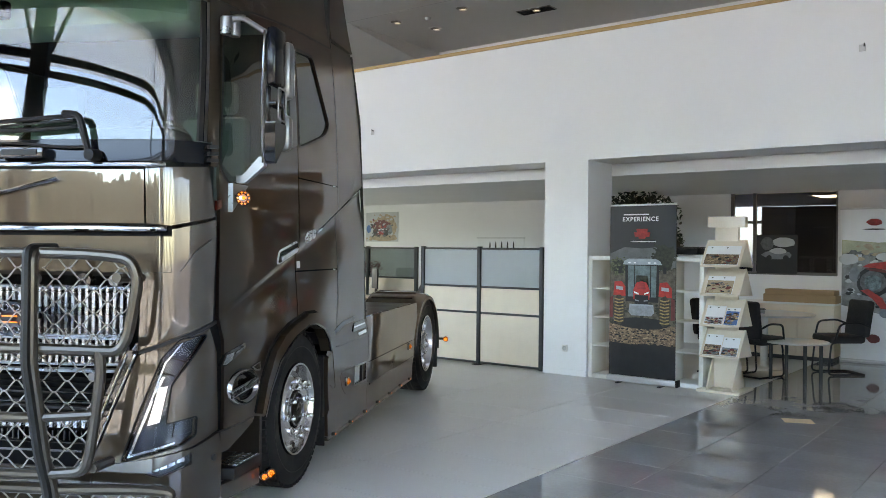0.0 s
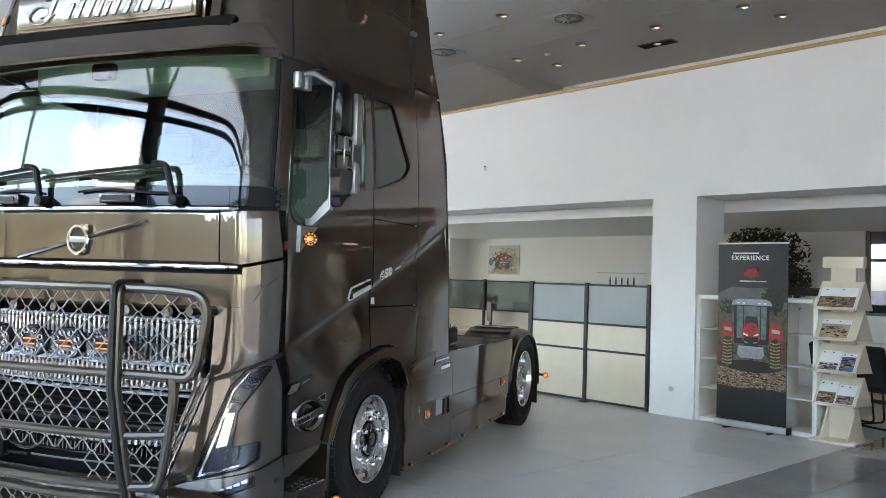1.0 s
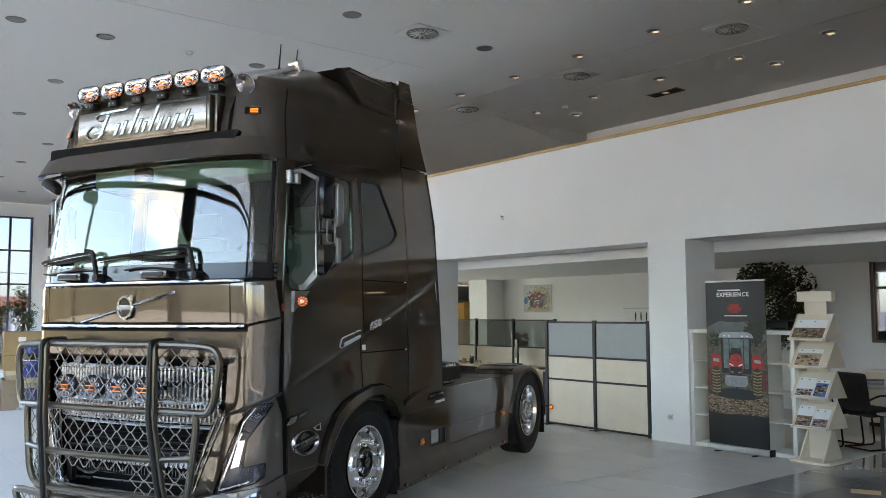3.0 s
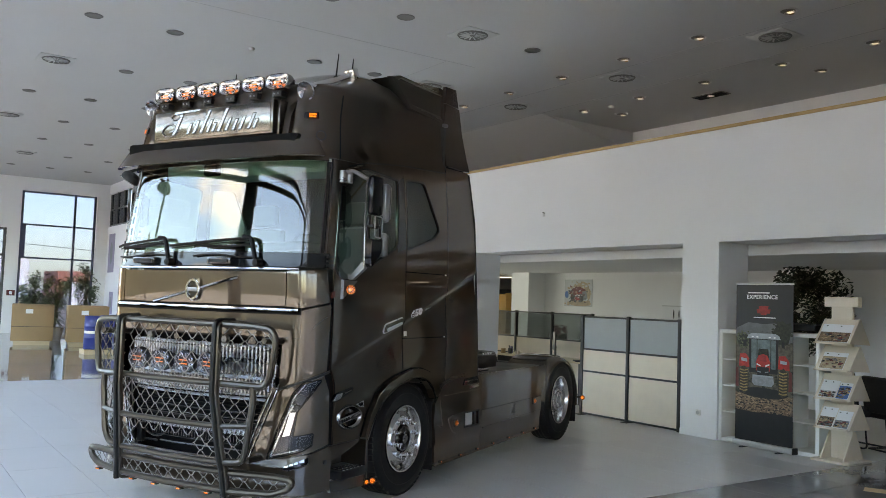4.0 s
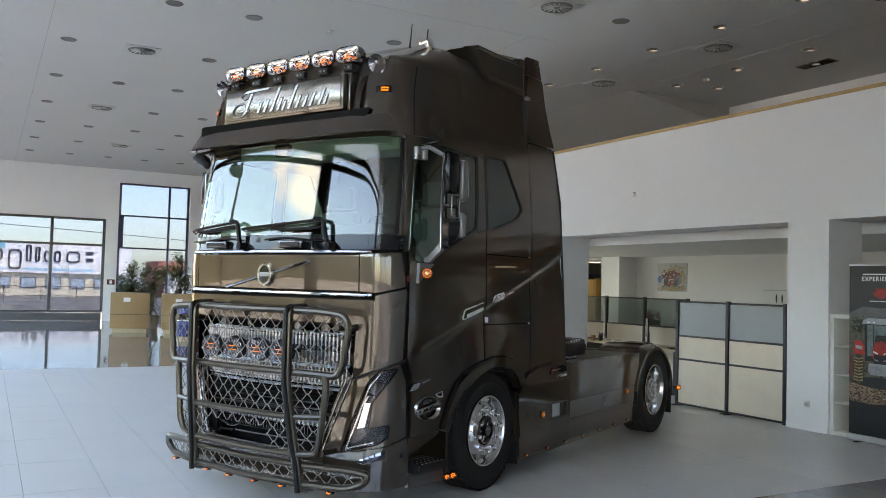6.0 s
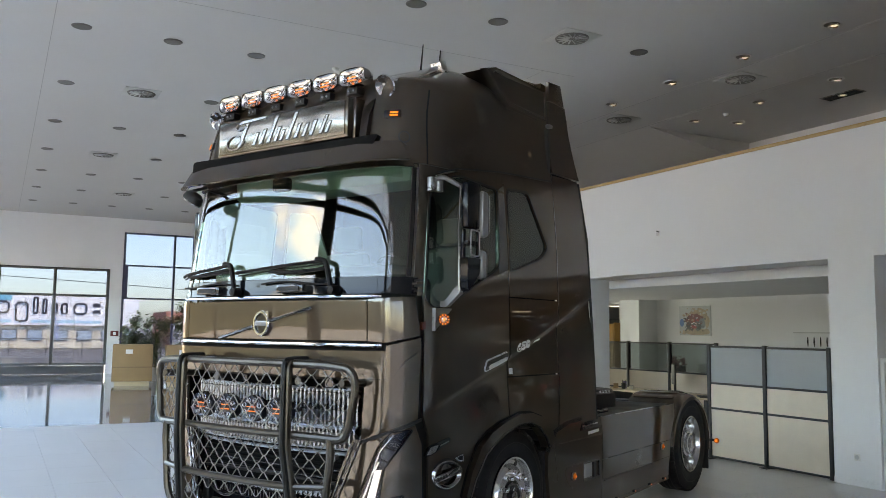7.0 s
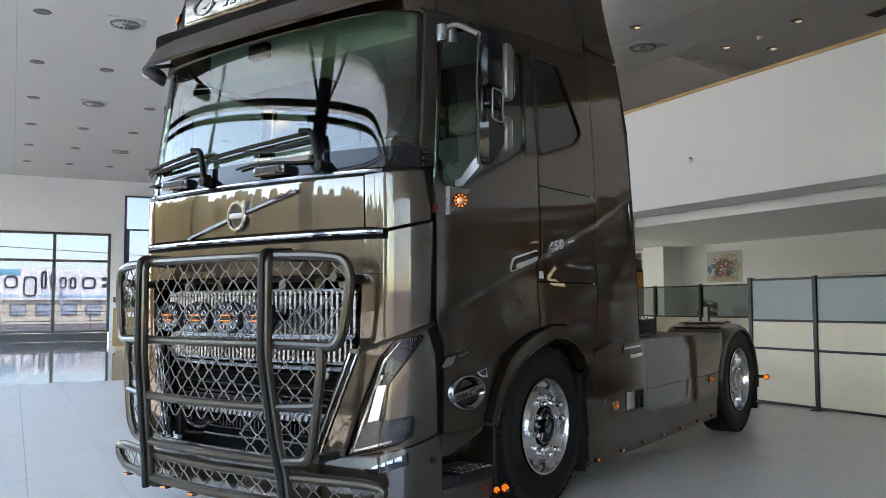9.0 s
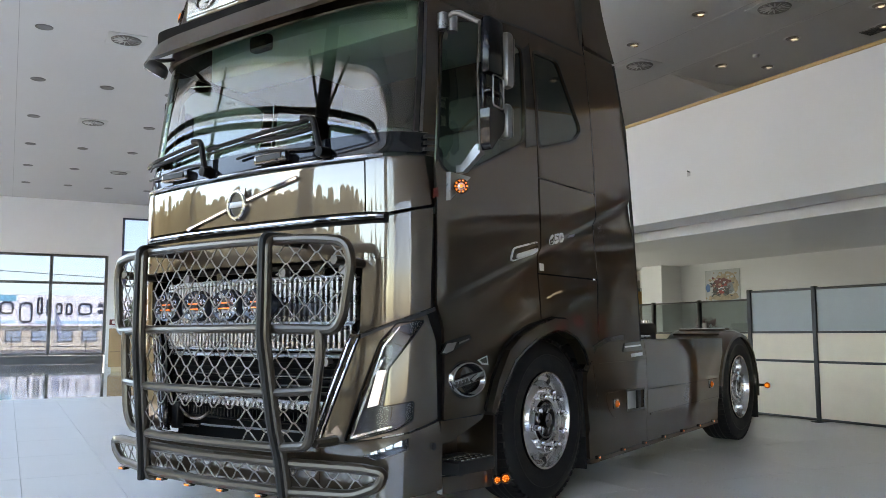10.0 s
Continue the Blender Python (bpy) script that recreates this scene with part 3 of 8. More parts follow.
for u, n, w, h, colour, what in ((-5.78, 0.98, 0.07, 0.09, (0.45, 0.28, 0.15), "small tan carton"), (-5.72, 1.13, 0.05, 0.13, (0.16, 0.12, 0.26), "small violet carton"), (-5.50, 1.10, 0.08, 0.06, (0.55, 0.45, 0.35), "small beige carton")):
    b = thing("desk_carton", spot(u, n, 0.75, 20), what + " standing on the desk", "carton", "cartons on the desk")
    part("body", boxes((-w / 2, w / 2, -0.03, 0.03, 0.0, h), bevel=0.004), mat("carton_" + what.split()[1], colour, 0.6, var=0.1, scale=12), b)
    part("flap", boxes((-w / 2 + 0.004, w / 2 - 0.004, -0.026, 0.026, h + 0.0005, h + 0.003)), M_POST, b)
M_LEAF = mat("leaf_green", (0.045, 0.075, 0.028), 0.5, var=0.35, scale=7)
M_PETAL = mat("dried_pink_petal", (0.42, 0.11, 0.13), 0.7, var=0.3, scale=20)
M_POT = mat("clay_pot", (0.45, 0.40, 0.34), 0.6, var=0.1)
M_BARK = mat("bark", (0.10, 0.075, 0.05), 0.85, var=0.25, scale=10, bump=0.4)


def leaves(rnd, n, cx, rx, ry, rz, cz, size):
    """Scattered small folded leaves in an uneven crown."""
    bm = bmesh.new()
    clumps = [(rnd.uniform(-rx, rx) * 0.75, rnd.uniform(-ry, ry) * 0.75, cz + rnd.uniform(-rz, rz) * 0.75, rnd.uniform(0.25, 0.5)) for _ in range(16)]
    for _ in range(n):
        c = rnd.choice(clumps)
        d = Vector((rnd.gauss(0, 1), rnd.gauss(0, 1), rnd.gauss(0, 1))).normalized() * rnd.random() ** 0.5 * c[3]
        p = Vector((c[0] + d.x * rx, c[1] + d.y * ry, c[2] + d.z * rz))
        m = Euler((rnd.uniform(-1.2, 1.2), rnd.uniform(-1.2, 1.2), rnd.uniform(0, 6.3))).to_matrix()
        s = size * rnd.uniform(0.6, 1.3)
        pts = [(0, -1, 0), (0.38, -0.2, 0.12), (0.25, 0.6, 0.08), (0, 1, 0), (-0.25, 0.6, 0.08), (-0.38, -0.2, 0.12)]
        v = [bm.verts.new(p + m @ (Vector(q) * s)) for q in pts]
        bm.faces.new((v[0], v[1], v[2], v[3]))
        bm.faces.new((v[3], v[4], v[5], v[0]))
    return bm


rnd = random.Random(4)
vase = thing("flower_vase", spot(-5.85, 2.5, 0.75), "vase with dried pink flowers on the desk", "flowers")
part("vase", lathe(bmesh.new(), [(0.0, 0.06), (0.08, 0.09), (0.2, 0.06), (0.26, 0.075), (0.24, 0.06), (0.05, 0.05)], 20, "z"), M_POT, vase)
part("bloom", leaves(rnd, 420, 0, 0.19, 0.17, 0.15, 0.42, 0.028), M_PETAL, vase, "dried pink blooms", sharp=180)
chair_bk = thing("office_chair", spot(-6.3, 2.95), "black office chair behind the desk", "chair")
part("backrest", boxes((-0.23, 0.23, -0.03, 0.03, 0.6, 1.12), bevel=0.03), M_BLACKPL, chair_bk)
part("seat", boxes((-0.24, 0.24, -0.5, -0.02, 0.43, 0.5), bevel=0.03), M_BLACKPL, chair_bk)
part("base", lathe(bmesh.new(), [(0.0, 0.28), (0.03, 0.28), (0.06, 0.04), (0.43, 0.03)], 10, "z", (0, -0.25, 0)), M_BLACKPL, chair_bk)
M_ORANGE = mat("orange_wood", (0.42, 0.21, 0.05), 0.5, var=0.12)
shelf_o = thing("bookcase", spot(-10.1, 4.28), "orange wood bookcase with one closed door before a doorway", "bookcase")
part("side", boxes((-0.56, -0.52, -0.2, 0.2, 0, 1.99), bevel=0.003), M_ORANGE, shelf_o)
part("side", boxes((0.52, 0.56, -0.2, 0.2, 0, 1.99), bevel=0.003), M_ORANGE, shelf_o)
part("divider", boxes((-0.19, -0.16, -0.195, 0.16, 0.07, 1.93)), M_ORANGE, shelf_o)
part("back", boxes((-0.52, 0.52, 0.16, 0.19, 0.02, 1.97)), M_ORANGE, shelf_o)
for z in (0.05, 0.55, 1.05, 1.5, 1.95):
    part("shelf", boxes((-0.519, 0.519, -0.19, 0.159, z - 0.015, z + 0.015)), M_ORANGE, shelf_o)
odoor = part("door", boxes((-0.157, 0.517, -0.215, -0.197, 0.08, 1.93), bevel=0.003), M_ORANGE, shelf_o)
part("handle", boxes((-0.13, -0.115, -0.235, -0.216, 0.95, 1.1), bevel=0.004), M_LAMPRIM, odoor)
# picture of a tractor on the back wall
def picture(name, at, w, h, label, bits, bg, frame_mat=None):
    """A flat print with plain painted shapes: rows of x, z, width, height, material."""
    pic = thing(name, at, label, "picture")
    part("board", boxes((-w / 2, w / 2, -0.012, 0.0, 0, h)), bg, pic)
    for i, (x, z, a, b, m) in enumerate(bits):
        bm = bmesh.new()
        k = 10
        loop = [bm.verts.new((x + a / 2 * math.cos(2 * math.pi * j / k) * (1 + 0.12 * math.sin(3 * j)), -0.0125 - 0.0003 * i, z + b / 2 * math.sin(2 * math.pi * j / k))) for j in range(k)]
        bm.faces.new(loop)
        part("print", bm, m, pic)
    if frame_mat:
        for z in (-0.02, h):
            part("frame", boxes((-w / 2 - 0.02, w / 2 + 0.02, -0.02, -0.001, z, z + 0.02)), frame_mat, pic)
    return pic


P_SKY = mat("print_pale", (0.52, 0.54, 0.55), 0.5, var=0.12, scale=3)
P_RED = mat("print_red", (0.36, 0.03, 0.03), 0.45, var=0.45, scale=16, fine=60)
P_DKRED = mat("print_dark_red", (0.16, 0.03, 0.03), 0.5, var=0.3, scale=14)
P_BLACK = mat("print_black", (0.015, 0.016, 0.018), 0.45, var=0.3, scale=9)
P_GREY = mat("print_grey", (0.20, 0.22, 0.24), 0.5, var=0.25, scale=11)
P_BLUE = mat("print_blue", (0.05, 0.16, 0.40), 0.5, var=0.2)
P_TAN = mat("print_tan", (0.42, 0.32, 0.22), 0.55, var=0.3, scale=16, fine=90)
P_SOIL = mat("print_soil", (0.20, 0.13, 0.085), 0.6, var=0.9, scale=30, fine=140)
P_WHITE = mat("print_white", (0.82, 0.83, 0.84), 0.4, var=0.04)
P_TEAL = mat("print_cab_glass", (0.13, 0.18, 0.19), 0.4, var=0.8, scale=14, fine=50)
P_YEL = mat("print_tyre_tan", (0.32, 0.22, 0.09), 0.55, var=0.5, scale=30)
wall_pic = picture("wall_picture", spot(-7.5, N_B - 0.003, 1.71), 0.94, 0.65, "unframed print of a red machine on the office wall",
        [(0.05, 0.08, 0.8, 0.14, P_TAN), (0.1, 0.45, 0.55, 0.32, P_TAN), (-0.02, 0.33, 0.5, 0.32, P_DKRED), (0.02, 0.25, 0.36, 0.22, P_RED), (0.22, 0.27, 0.2, 0.24, P_GREY), (-0.18, 0.22, 0.16, 0.2, P_BLACK),
         (0.12, 0.2, 0.14, 0.18, P_BLACK), (-0.39, 0.28, 0.13, 0.18, P_BLUE), (0.36, 0.3, 0.12, 0.28, P_TAN), (0.0, 0.27, 0.12, 0.05, P_WHITE)], P_SKY)
picture("white_board", spot(-4.35, N_B - 0.003, 1.0), 1.1, 0.78, "framed pale board on the office wall",
        [(-0.25 + 0.14 * i, 0.62, 0.035, 0.2, P_BLACK) for i in range(5)], P_WHITE, M_LAMPRIM)
# no door here: a black sheet added to paint the gap dark
gap_sheet = struct("gap_sheet", boxes((-10.548, -10.53, 3.0, 4.62, 0, 2.1)), P_BLACK, "black sheet added to darken the gap beside the column", "door")
# black sheet on the wall, paints the darkness of an open doorway
doorway_sheet = struct("door_1", boxes((-11.0, -9.45, N_B - 0.02, N_B - 0.004, 0, 2.1)), P_BLACK, "black sheet standing in for a dark open doorway", "door")
socket = thing("wall_socket", spot(-0.30, -0.002, 0.33), "white wall socket on the partition wall", "socket")
part("plate", boxes((-0.04, 0.04, -0.01, 0.0, -0.04, 0.04), bevel=0.003), M_WHITELAM, socket)
part("insert", lathe(bmesh.new(), [(-0.011, 0.0), (-0.0105, 0.022), (-0.016, 0.026), (-0.01, 0.028)], 16, "y"), M_SLAT, socket)
hook = thing("wall_bracket", spot(-3.57, -0.001, 3.28), "small dark metal bracket on the white wall", "bracket")
part("plate", boxes((-0.03, 0.03, -0.012, 0.0, -0.035, 0.035), bevel=0.003), M_LAMPRIM, hook)
part("pin", tube(bmesh.new(), [(0.02, -0.012, 0.02), (0.03, -0.06, 0.03)], 0.008, 8), M_STEEL, hook)
copy_thing(hook, spot(3.05, -0.001, 3.62))

for j, (z, m_) in enumerate(((1.515, P_TAN), (1.515, P_RED), (1.065, P_SKY))):
    fb = thing("folder", spot(-10.56 + 0.11 * j, 4.2, z), "upright office folder standing in the bookcase", "folder", "office folders")
    part("cover", boxes((-0.03, 0.03, -0.12, 0.12, 0.002, 0.27), bevel=0.004), m_, fb)
    part("label", boxes((-0.02, 0.02, -0.122, -0.1205, 0.1, 0.2)), P_WHITE, fb)

# ---------- open cube shelf, banner, leaflet rack ----------
cube = thing("cube_shelf", spot(0.0, 0.03), "white open cube shelf with empty compartments", "shelf")
part("side", boxes((0.005, 0.055, 0, 0.39, 0, 1.49), bevel=0.003), M_WHITELAM, cube)
part("side", boxes((1.395, 1.445, 0, 0.39, 0, 1.49), bevel=0.003), M_WHITELAM, cube)
part("top", boxes((0.057, 1.393, 0, 0.39, 1.44, 1.49), bevel=0.003), M_WHITELAM, cube)
part("bottom", boxes((0.057, 1.393, 0, 0.39, 0, 0.05), bevel=0.003), M_WHITELAM, cube)
for k in (1, 2, 3):
    part("divider", boxes((0.055 + 0.335 * k - 0.008, 0.055 + 0.335 * k + 0.008, 0.004, 0.386, 0.052, 1.438)), M_WHITELAM, cube)
    for j in range(4):
        part("shelf", boxes((0.055 + 0.335 * j + 0.01, 0.055 + 0.335 * (j + 1) - 0.01, 0.004, 0.386, 0.05 + 0.3475 * k - 0.008, 0.05 + 0.3475 * k + 0.008)), M_WHITELAM, cube)
tray = thing("storage_tray", spot(1.05, 0.22, 1.52), "dark flat tray lying on the cube shelf", "tray")
part("body", boxes((-0.28, 0.3, -0.14, 0.14, 0.0, 0.075), bevel=0.01), M_BLACKPL, tray)
part("rim", boxes((-0.3, 0.32, -0.16, 0.16, 0.076, 0.09), bevel=0.004), M_POST, tray)

M_GRADE = mat("banner_print_dark", (0.035, 0.038, 0.042), 0.45, var=0.12, scale=2)
banner = thing("roll_up_banner", spot(0.32, -0.06, 0.0, -1), "roll-up banner with a red tractor in a ploughed field", "banner")
part("base", boxes((0.0, 0.86, -0.045, 0.045, 0.012, 0.085), bevel=0.012), M_LAMPRIM, banner, "brushed aluminium cassette base")
part("foot", boxes((0.15, 0.19, -0.11, 0.11, 0.0, 0.012)), M_POST, banner)
part("foot", boxes((0.67, 0.71, -0.11, 0.11, 0.0, 0.012)), M_POST, banner)
part("end_cap", boxes((0.861, 0.885, -0.05, 0.05, 0.01, 0.09), bevel=0.008), M_BLACKPL, banner)
part("top_rail", boxes((0.01, 0.85, -0.012, 0.012, 2.085, 2.105), bevel=0.003), M_LAMPRIM, banner)
part("pole", tube(bmesh.new(), [(0.43, 0.03, 0.085), (0.43, 0.03, 2.08)], 0.01, 8), M_LAMPRIM, banner)
part("sheet", boxes((0.015, 0.845, -0.004, 0.0, 0.08, 2.086)), M_GRADE, banner, "printed banner sheet")
RB = random.Random(8)


def patch(name, pts, depth, m, parent):
    bm = bmesh.new()
    bm.faces.new([bm.verts.new((x, depth, z)) for x, z in pts])
    for f in bm.faces:
        if f.normal.y > 0:
            f.normal_flip()
    return part(name, bm, m, parent)


def blob(cx, cz, a, b, k=14, jag=0.1):
    return [(cx + a / 2 * math.cos(2 * math.pi * j / k) * (1 + RB.uniform(-jag, jag)), cz + b / 2 * math.sin(2 * math.pi * j / k) * (1 + RB.uniform(-jag, jag))) for j in range(k)]


y = -0.0045
def mottle(n, x0, x1, z0, z1, size, depth, m, flat=0.6, owner=None, lim=(0.016, 0.844)):
    """Many small torn print flecks in one sheet."""
    bm = bmesh.new()
    for i in range(n):
        cx, cz, r = RB.uniform(x0, x1), RB.uniform(z0, z1), size * RB.uniform(0.4, 1.0)
        d = depth - 0.0002 * i / n
        bm.faces.new([bm.verts.new((min(lim[1], max(lim[0], cx + r * math.cos(1.05 * j) * RB.uniform(0.6, 1.2))), d, cz + flat * r * math.sin(1.05 * j) * RB.uniform(0.6, 1.2))) for j in range(6)][::-1])
    for f in bm.faces:
        f.normal_update()
        if f.normal.y > 0:
            f.normal_flip()
    return tagged(part("print_fleck", bm, m, owner or banner), kind="stuff")


P_STONE = mat("print_stone", (0.11, 0.115, 0.12), 0.5, var=0.5, scale=20)
P_LEAFP = mat("print_leaf", (0.09, 0.10, 0.055), 0.5, var=0.7, scale=30)
P_RUST = mat("print_rust", (0.36, 0.24, 0.15), 0.55, var=0.8, scale=40)
P_BRRED = mat("print_bright_red", (0.50, 0.035, 0.03), 0.4, var=0.3, scale=20)
for m, n, x0, x1, z0, z1, sz in ((P_TAN, 30, -0.4, 0.42, 0.3, 0.6, 0.06), (P_SKY, 20, -0.4, 0.42, 0.35, 0.62, 0.05), (P_DKRED, 24, -0.25, 0.25, 0.15, 0.5, 0.06), (P_STONE, 20, -0.3, 0.35, 0.1, 0.5, 0.05), (P_BLACK, 16, -0.3, 0.3, 0.1, 0.4, 0.045), (P_TAN, 20, -0.45, 0.45, 0.02, 0.15, 0.06), (P_WHITE, 8, -0.2, 0.2, 0.2, 0.4, 0.03)):
    mottle(n, x0, x1, z0, z1, sz, -0.016 - 0.0003 * (len(wall_pic.children) % 20), m, 0.6, wall_pic, (-0.46, 0.46))
P_DUSK = mat("print_dusk_sky", (0.13, 0.14, 0.145), 0.5, var=0.3, scale=5)
P_FIELD = mat("print_far_field", (0.10, 0.088, 0.066), 0.55, var=0.6, scale=18, fine=80)
P_TREE = mat("print_dark_tree", (0.032, 0.036, 0.026), 0.55, var=0.7, scale=24, fine=120)
P_PANE = mat("print_teal_glass", (0.12, 0.175, 0.18), 0.35, var=0.5, scale=10, fine=60)
P_CABROOF = mat("print_pale_blue", (0.33, 0.38, 0.41), 0.45, var=0.15, scale=12)
P_TYRE = mat("print_tyre", (0.05, 0.042, 0.03), 0.55, var=0.4, scale=30)
patch("print_sky", [(0.016, 1.30), (0.844, 1.30), (0.844, 1.50), (0.6, 1.60), (0.43, 1.585), (0.2, 1.60), (0.016, 1.52)], y, P_DUSK, banner)
patch("print_ground", [(0.016, 0.62), (0.844, 0.62), (0.844, 1.36), (0.5, 1.30), (0.016, 1.38)], y - 0.0003, P_FIELD, banner)
patch("print_field", [(0.016, 0.46), (0.25, 0.44), (0.6, 0.47), (0.844, 0.45), (0.844, 0.70), (0.5, 0.67), (0.016, 0.71)], y - 0.0006, P_SOIL, banner)
patch("print_foot", [(0.016, 0.082), (0.844, 0.082), (0.844, 0.46), (0.55, 0.48), (0.3, 0.455), (0.016, 0.475)], y - 0.0009, P_BLACK, banner)
patch("print_tree", blob(0.70, 1.48, 0.27, 0.28, 20, 0.22), y - 0.0005, P_TREE, banner)
patch("print_tree", blob(0.13, 1.37, 0.20, 0.18, 18, 0.25), y - 0.0005, P_TREE, banner)
mottle(60, 0.55, 0.83, 1.32, 1.62, 0.03, y - 0.0008, P_TREE)
mottle(40, 0.03, 0.24, 1.26, 1.48, 0.03, y - 0.0008, P_LEAFP)
mottle(70, 0.02, 0.84, 0.70, 1.0, 0.035, y - 0.0008, P_TREE)
mottle(150, 0.02, 0.84, 0.47, 0.68, 0.024, y - 0.0011, P_RUST, 0.4)
mottle(150, 0.02, 0.84, 0.44, 0.66, 0.024, y - 0.0013, P_BLACK, 0.4)
patch("print_shadow", blob(0.43, 0.71, 0.66, 0.14), y - 0.0015, P_BLACK, banner)
for k in (-1, 1):
    c = 0.425 + k * 0.285
    patch("print_side", [(c - 0.075, 1.03), (c + 0.09, 1.02), (c + 0.085, 1.13), (c + 0.03, 1.20), (c - 0.06, 1.19)], y - 0.0016, P_BRRED, banner)
    patch("print_side_stripe", [(c - 0.04, 1.10), (c + 0.05, 1.09), (c + 0.05, 1.13), (c - 0.04, 1.14)], y - 0.0018, P_CABROOF, banner)
    patch("print_side_mark", [(c + k * 0.075, 0.76), (c + k * 0.125, 0.77), (c + k * 0.12, 1.0), (c + k * 0.08, 1.02)], y - 0.0016, P_DKRED, banner)
    patch("print_wheel", blob(c, 0.86, 0.15, 0.36, 18, 0.04), y - 0.0020, P_TYRE, banner)
    for j in range(8):
        z = 0.71 + 0.037 * j
        patch("print_lug", [(c - 0.058, z + 0.012), (c, z), (c + 0.058, z + 0.012), (c + 0.058, z + 0.028), (c, z + 0.014), (c - 0.058, z + 0.028)], y - 0.0022, P_YEL, banner)
    patch("print_fender", [(c - k * 0.10, 0.98), (c - k * 0.14, 1.00), (c - k * 0.12, 1.16), (c - k * 0.085, 1.15)], y - 0.0024, P_BLACK, banner)
    patch("print_mirror", [(0.43 + k * 0.26, 1.30), (0.43 + k * 0.30, 1.29), (0.43 + k * 0.30, 1.37), (0.43 + k * 0.26, 1.37)], y - 0.0024, P_BLACK, banner)
patch("print_cab", [(0.225, 0.96), (0.635, 0.96), (0.645, 1.41), (0.215, 1.41)], y - 0.0026, P_BLACK, banner)
patch("print_glass", [(0.255, 1.02), (0.605, 1.02), (0.61, 1.385), (0.25, 1.385)], y - 0.0028, P_PANE, banner)
patch("print_seat", [(0.34, 1.10), (0.52, 1.10), (0.50, 1.27), (0.36, 1.27)], y - 0.0030, P_TREE, banner)
for x in (0.33, 0.53):
    patch("print_post", [(x, 1.02), (x + 0.014, 1.02), (x + 0.01, 1.385), (x + 0.002, 1.385)], y - 0.0031, P_BLACK, banner)
patch("print_cab_roof", [(0.185, 1.395), (0.675, 1.395), (0.655, 1.44), (0.60, 1.465), (0.26, 1.465), (0.205, 1.44)], y - 0.0032, P_CABROOF, banner)
for x in (0.27, 0.34, 0.52, 0.59):
    patch("print_lamp", blob(x, 1.418, 0.035, 0.018), y - 0.0034, P_WHITE, banner)
patch("print_beacon", [(0.33, 1.475), (0.53, 1.475), (0.53, 1.49), (0.33, 1.49)], y - 0.0034, P_STONE, banner)
patch("print_hood", [(0.325, 0.99), (0.525, 0.99), (0.53, 1.10), (0.49, 1.185), (0.43, 1.205), (0.36, 1.185), (0.32, 1.10)], y - 0.0036, P_BRRED, banner)
patch("print_hood_top", [(0.37, 1.11), (0.48, 1.11), (0.46, 1.185), (0.39, 1.185)], y - 0.0038, P_RED, banner)
patch("print_grille", [(0.34, 0.93), (0.51, 0.93), (0.51, 1.04), (0.34, 1.04)], y - 0.0040, P_BLACK, banner)
for k in (-1, 1):
    patch("print_lamp", [(0.425 + k * 0.035, 1.045), (0.425 + k * 0.092, 1.065), (0.425 + k * 0.092, 1.085), (0.425 + k * 0.035, 1.062)], y - 0.0042, P_WHITE, banner)
    patch("print_lamp", [(0.425 + k * 0.03, 0.965), (0.425 + k * 0.08, 0.975), (0.425 + k * 0.08, 0.99), (0.425 + k * 0.03, 0.98)], y - 0.0042, P_GREY, banner)
patch("print_weight", [(0.30, 0.80), (0.55, 0.80), (0.585, 0.84), (0.575, 0.935), (0.275, 0.935), (0.265, 0.84)], y - 0.0044, mat("print_weight_grey", (0.27, 0.29, 0.31), 0.5, var=0.25, scale=20), banner)
patch("print_weight_edge", [(0.275, 0.915), (0.575, 0.915), (0.57, 0.932), (0.28, 0.932)], y - 0.0046, P_CABROOF, banner)
for a, b, z in ((0.335, 0.395, 1.75), (0.455, 0.515, 1.75)):
    patch("print_mark", [(a, z - 0.03), (b, z - 0.03), (b + 0.012, z + 0.025), (a - 0.012, z + 0.025)], y - 0.001, P_RED, banner)
patch("print_mark", [(0.385, 1.70), (0.465, 1.70), (0.50, 1.815), (0.35, 1.815)], y - 0.0013, P_RED, banner)
patch("print_line", [(0.28, 1.66), (0.60, 1.66), (0.60, 1.672), (0.28, 1.672)], y - 0.001, P_WHITE, banner)
patch("print_line", [(0.19, 1.975), (0.51, 1.975), (0.51, 1.99), (0.19, 1.99)], y - 0.001, P_WHITE, banner)


def lettering(name, words, size, m, parent, at, shear=0.0, depth=0.0005, space=1.0, bold=0.0):
    cu = bpy.data.curves.new(name, "FONT")
    cu.body = words
    cu.size = size
    cu.shear = shear
    cu.extrude = depth
    cu.offset = bold
    cu.space_character = space
    tmp = bpy.data.objects.new(name + "_tmp", cu)
    me = bpy.data.meshes.new_from_object(tmp)
    bpy.data.objects.remove(tmp)
    me.materials.clear()
    me.materials.append(m)
    ob = new(name, me)
    ob.parent = parent
    ob.matrix_basis = at
    return ob


lettering("lettering", "EXPERIENCE", 0.072, P_WHITE, banner, pose(0.175, y - 0.0012, 1.905, 90), space=1.16, bold=0.0016)

rack = thing("leaflet_rack", spot(1.45, -0.02), "pale wood leaflet rack with four sloping shelves of brochures", "rack")
part("base", boxes((-0.03, 0.45, -0.10, 0.40, 0.0, 0.03), bevel=0.006), M_MAPLE, rack)
part("column", boxes((0.08, 0.34, 0.16, 0.21, 0.03, 1.85), bevel=0.004), M_MAPLE, rack)
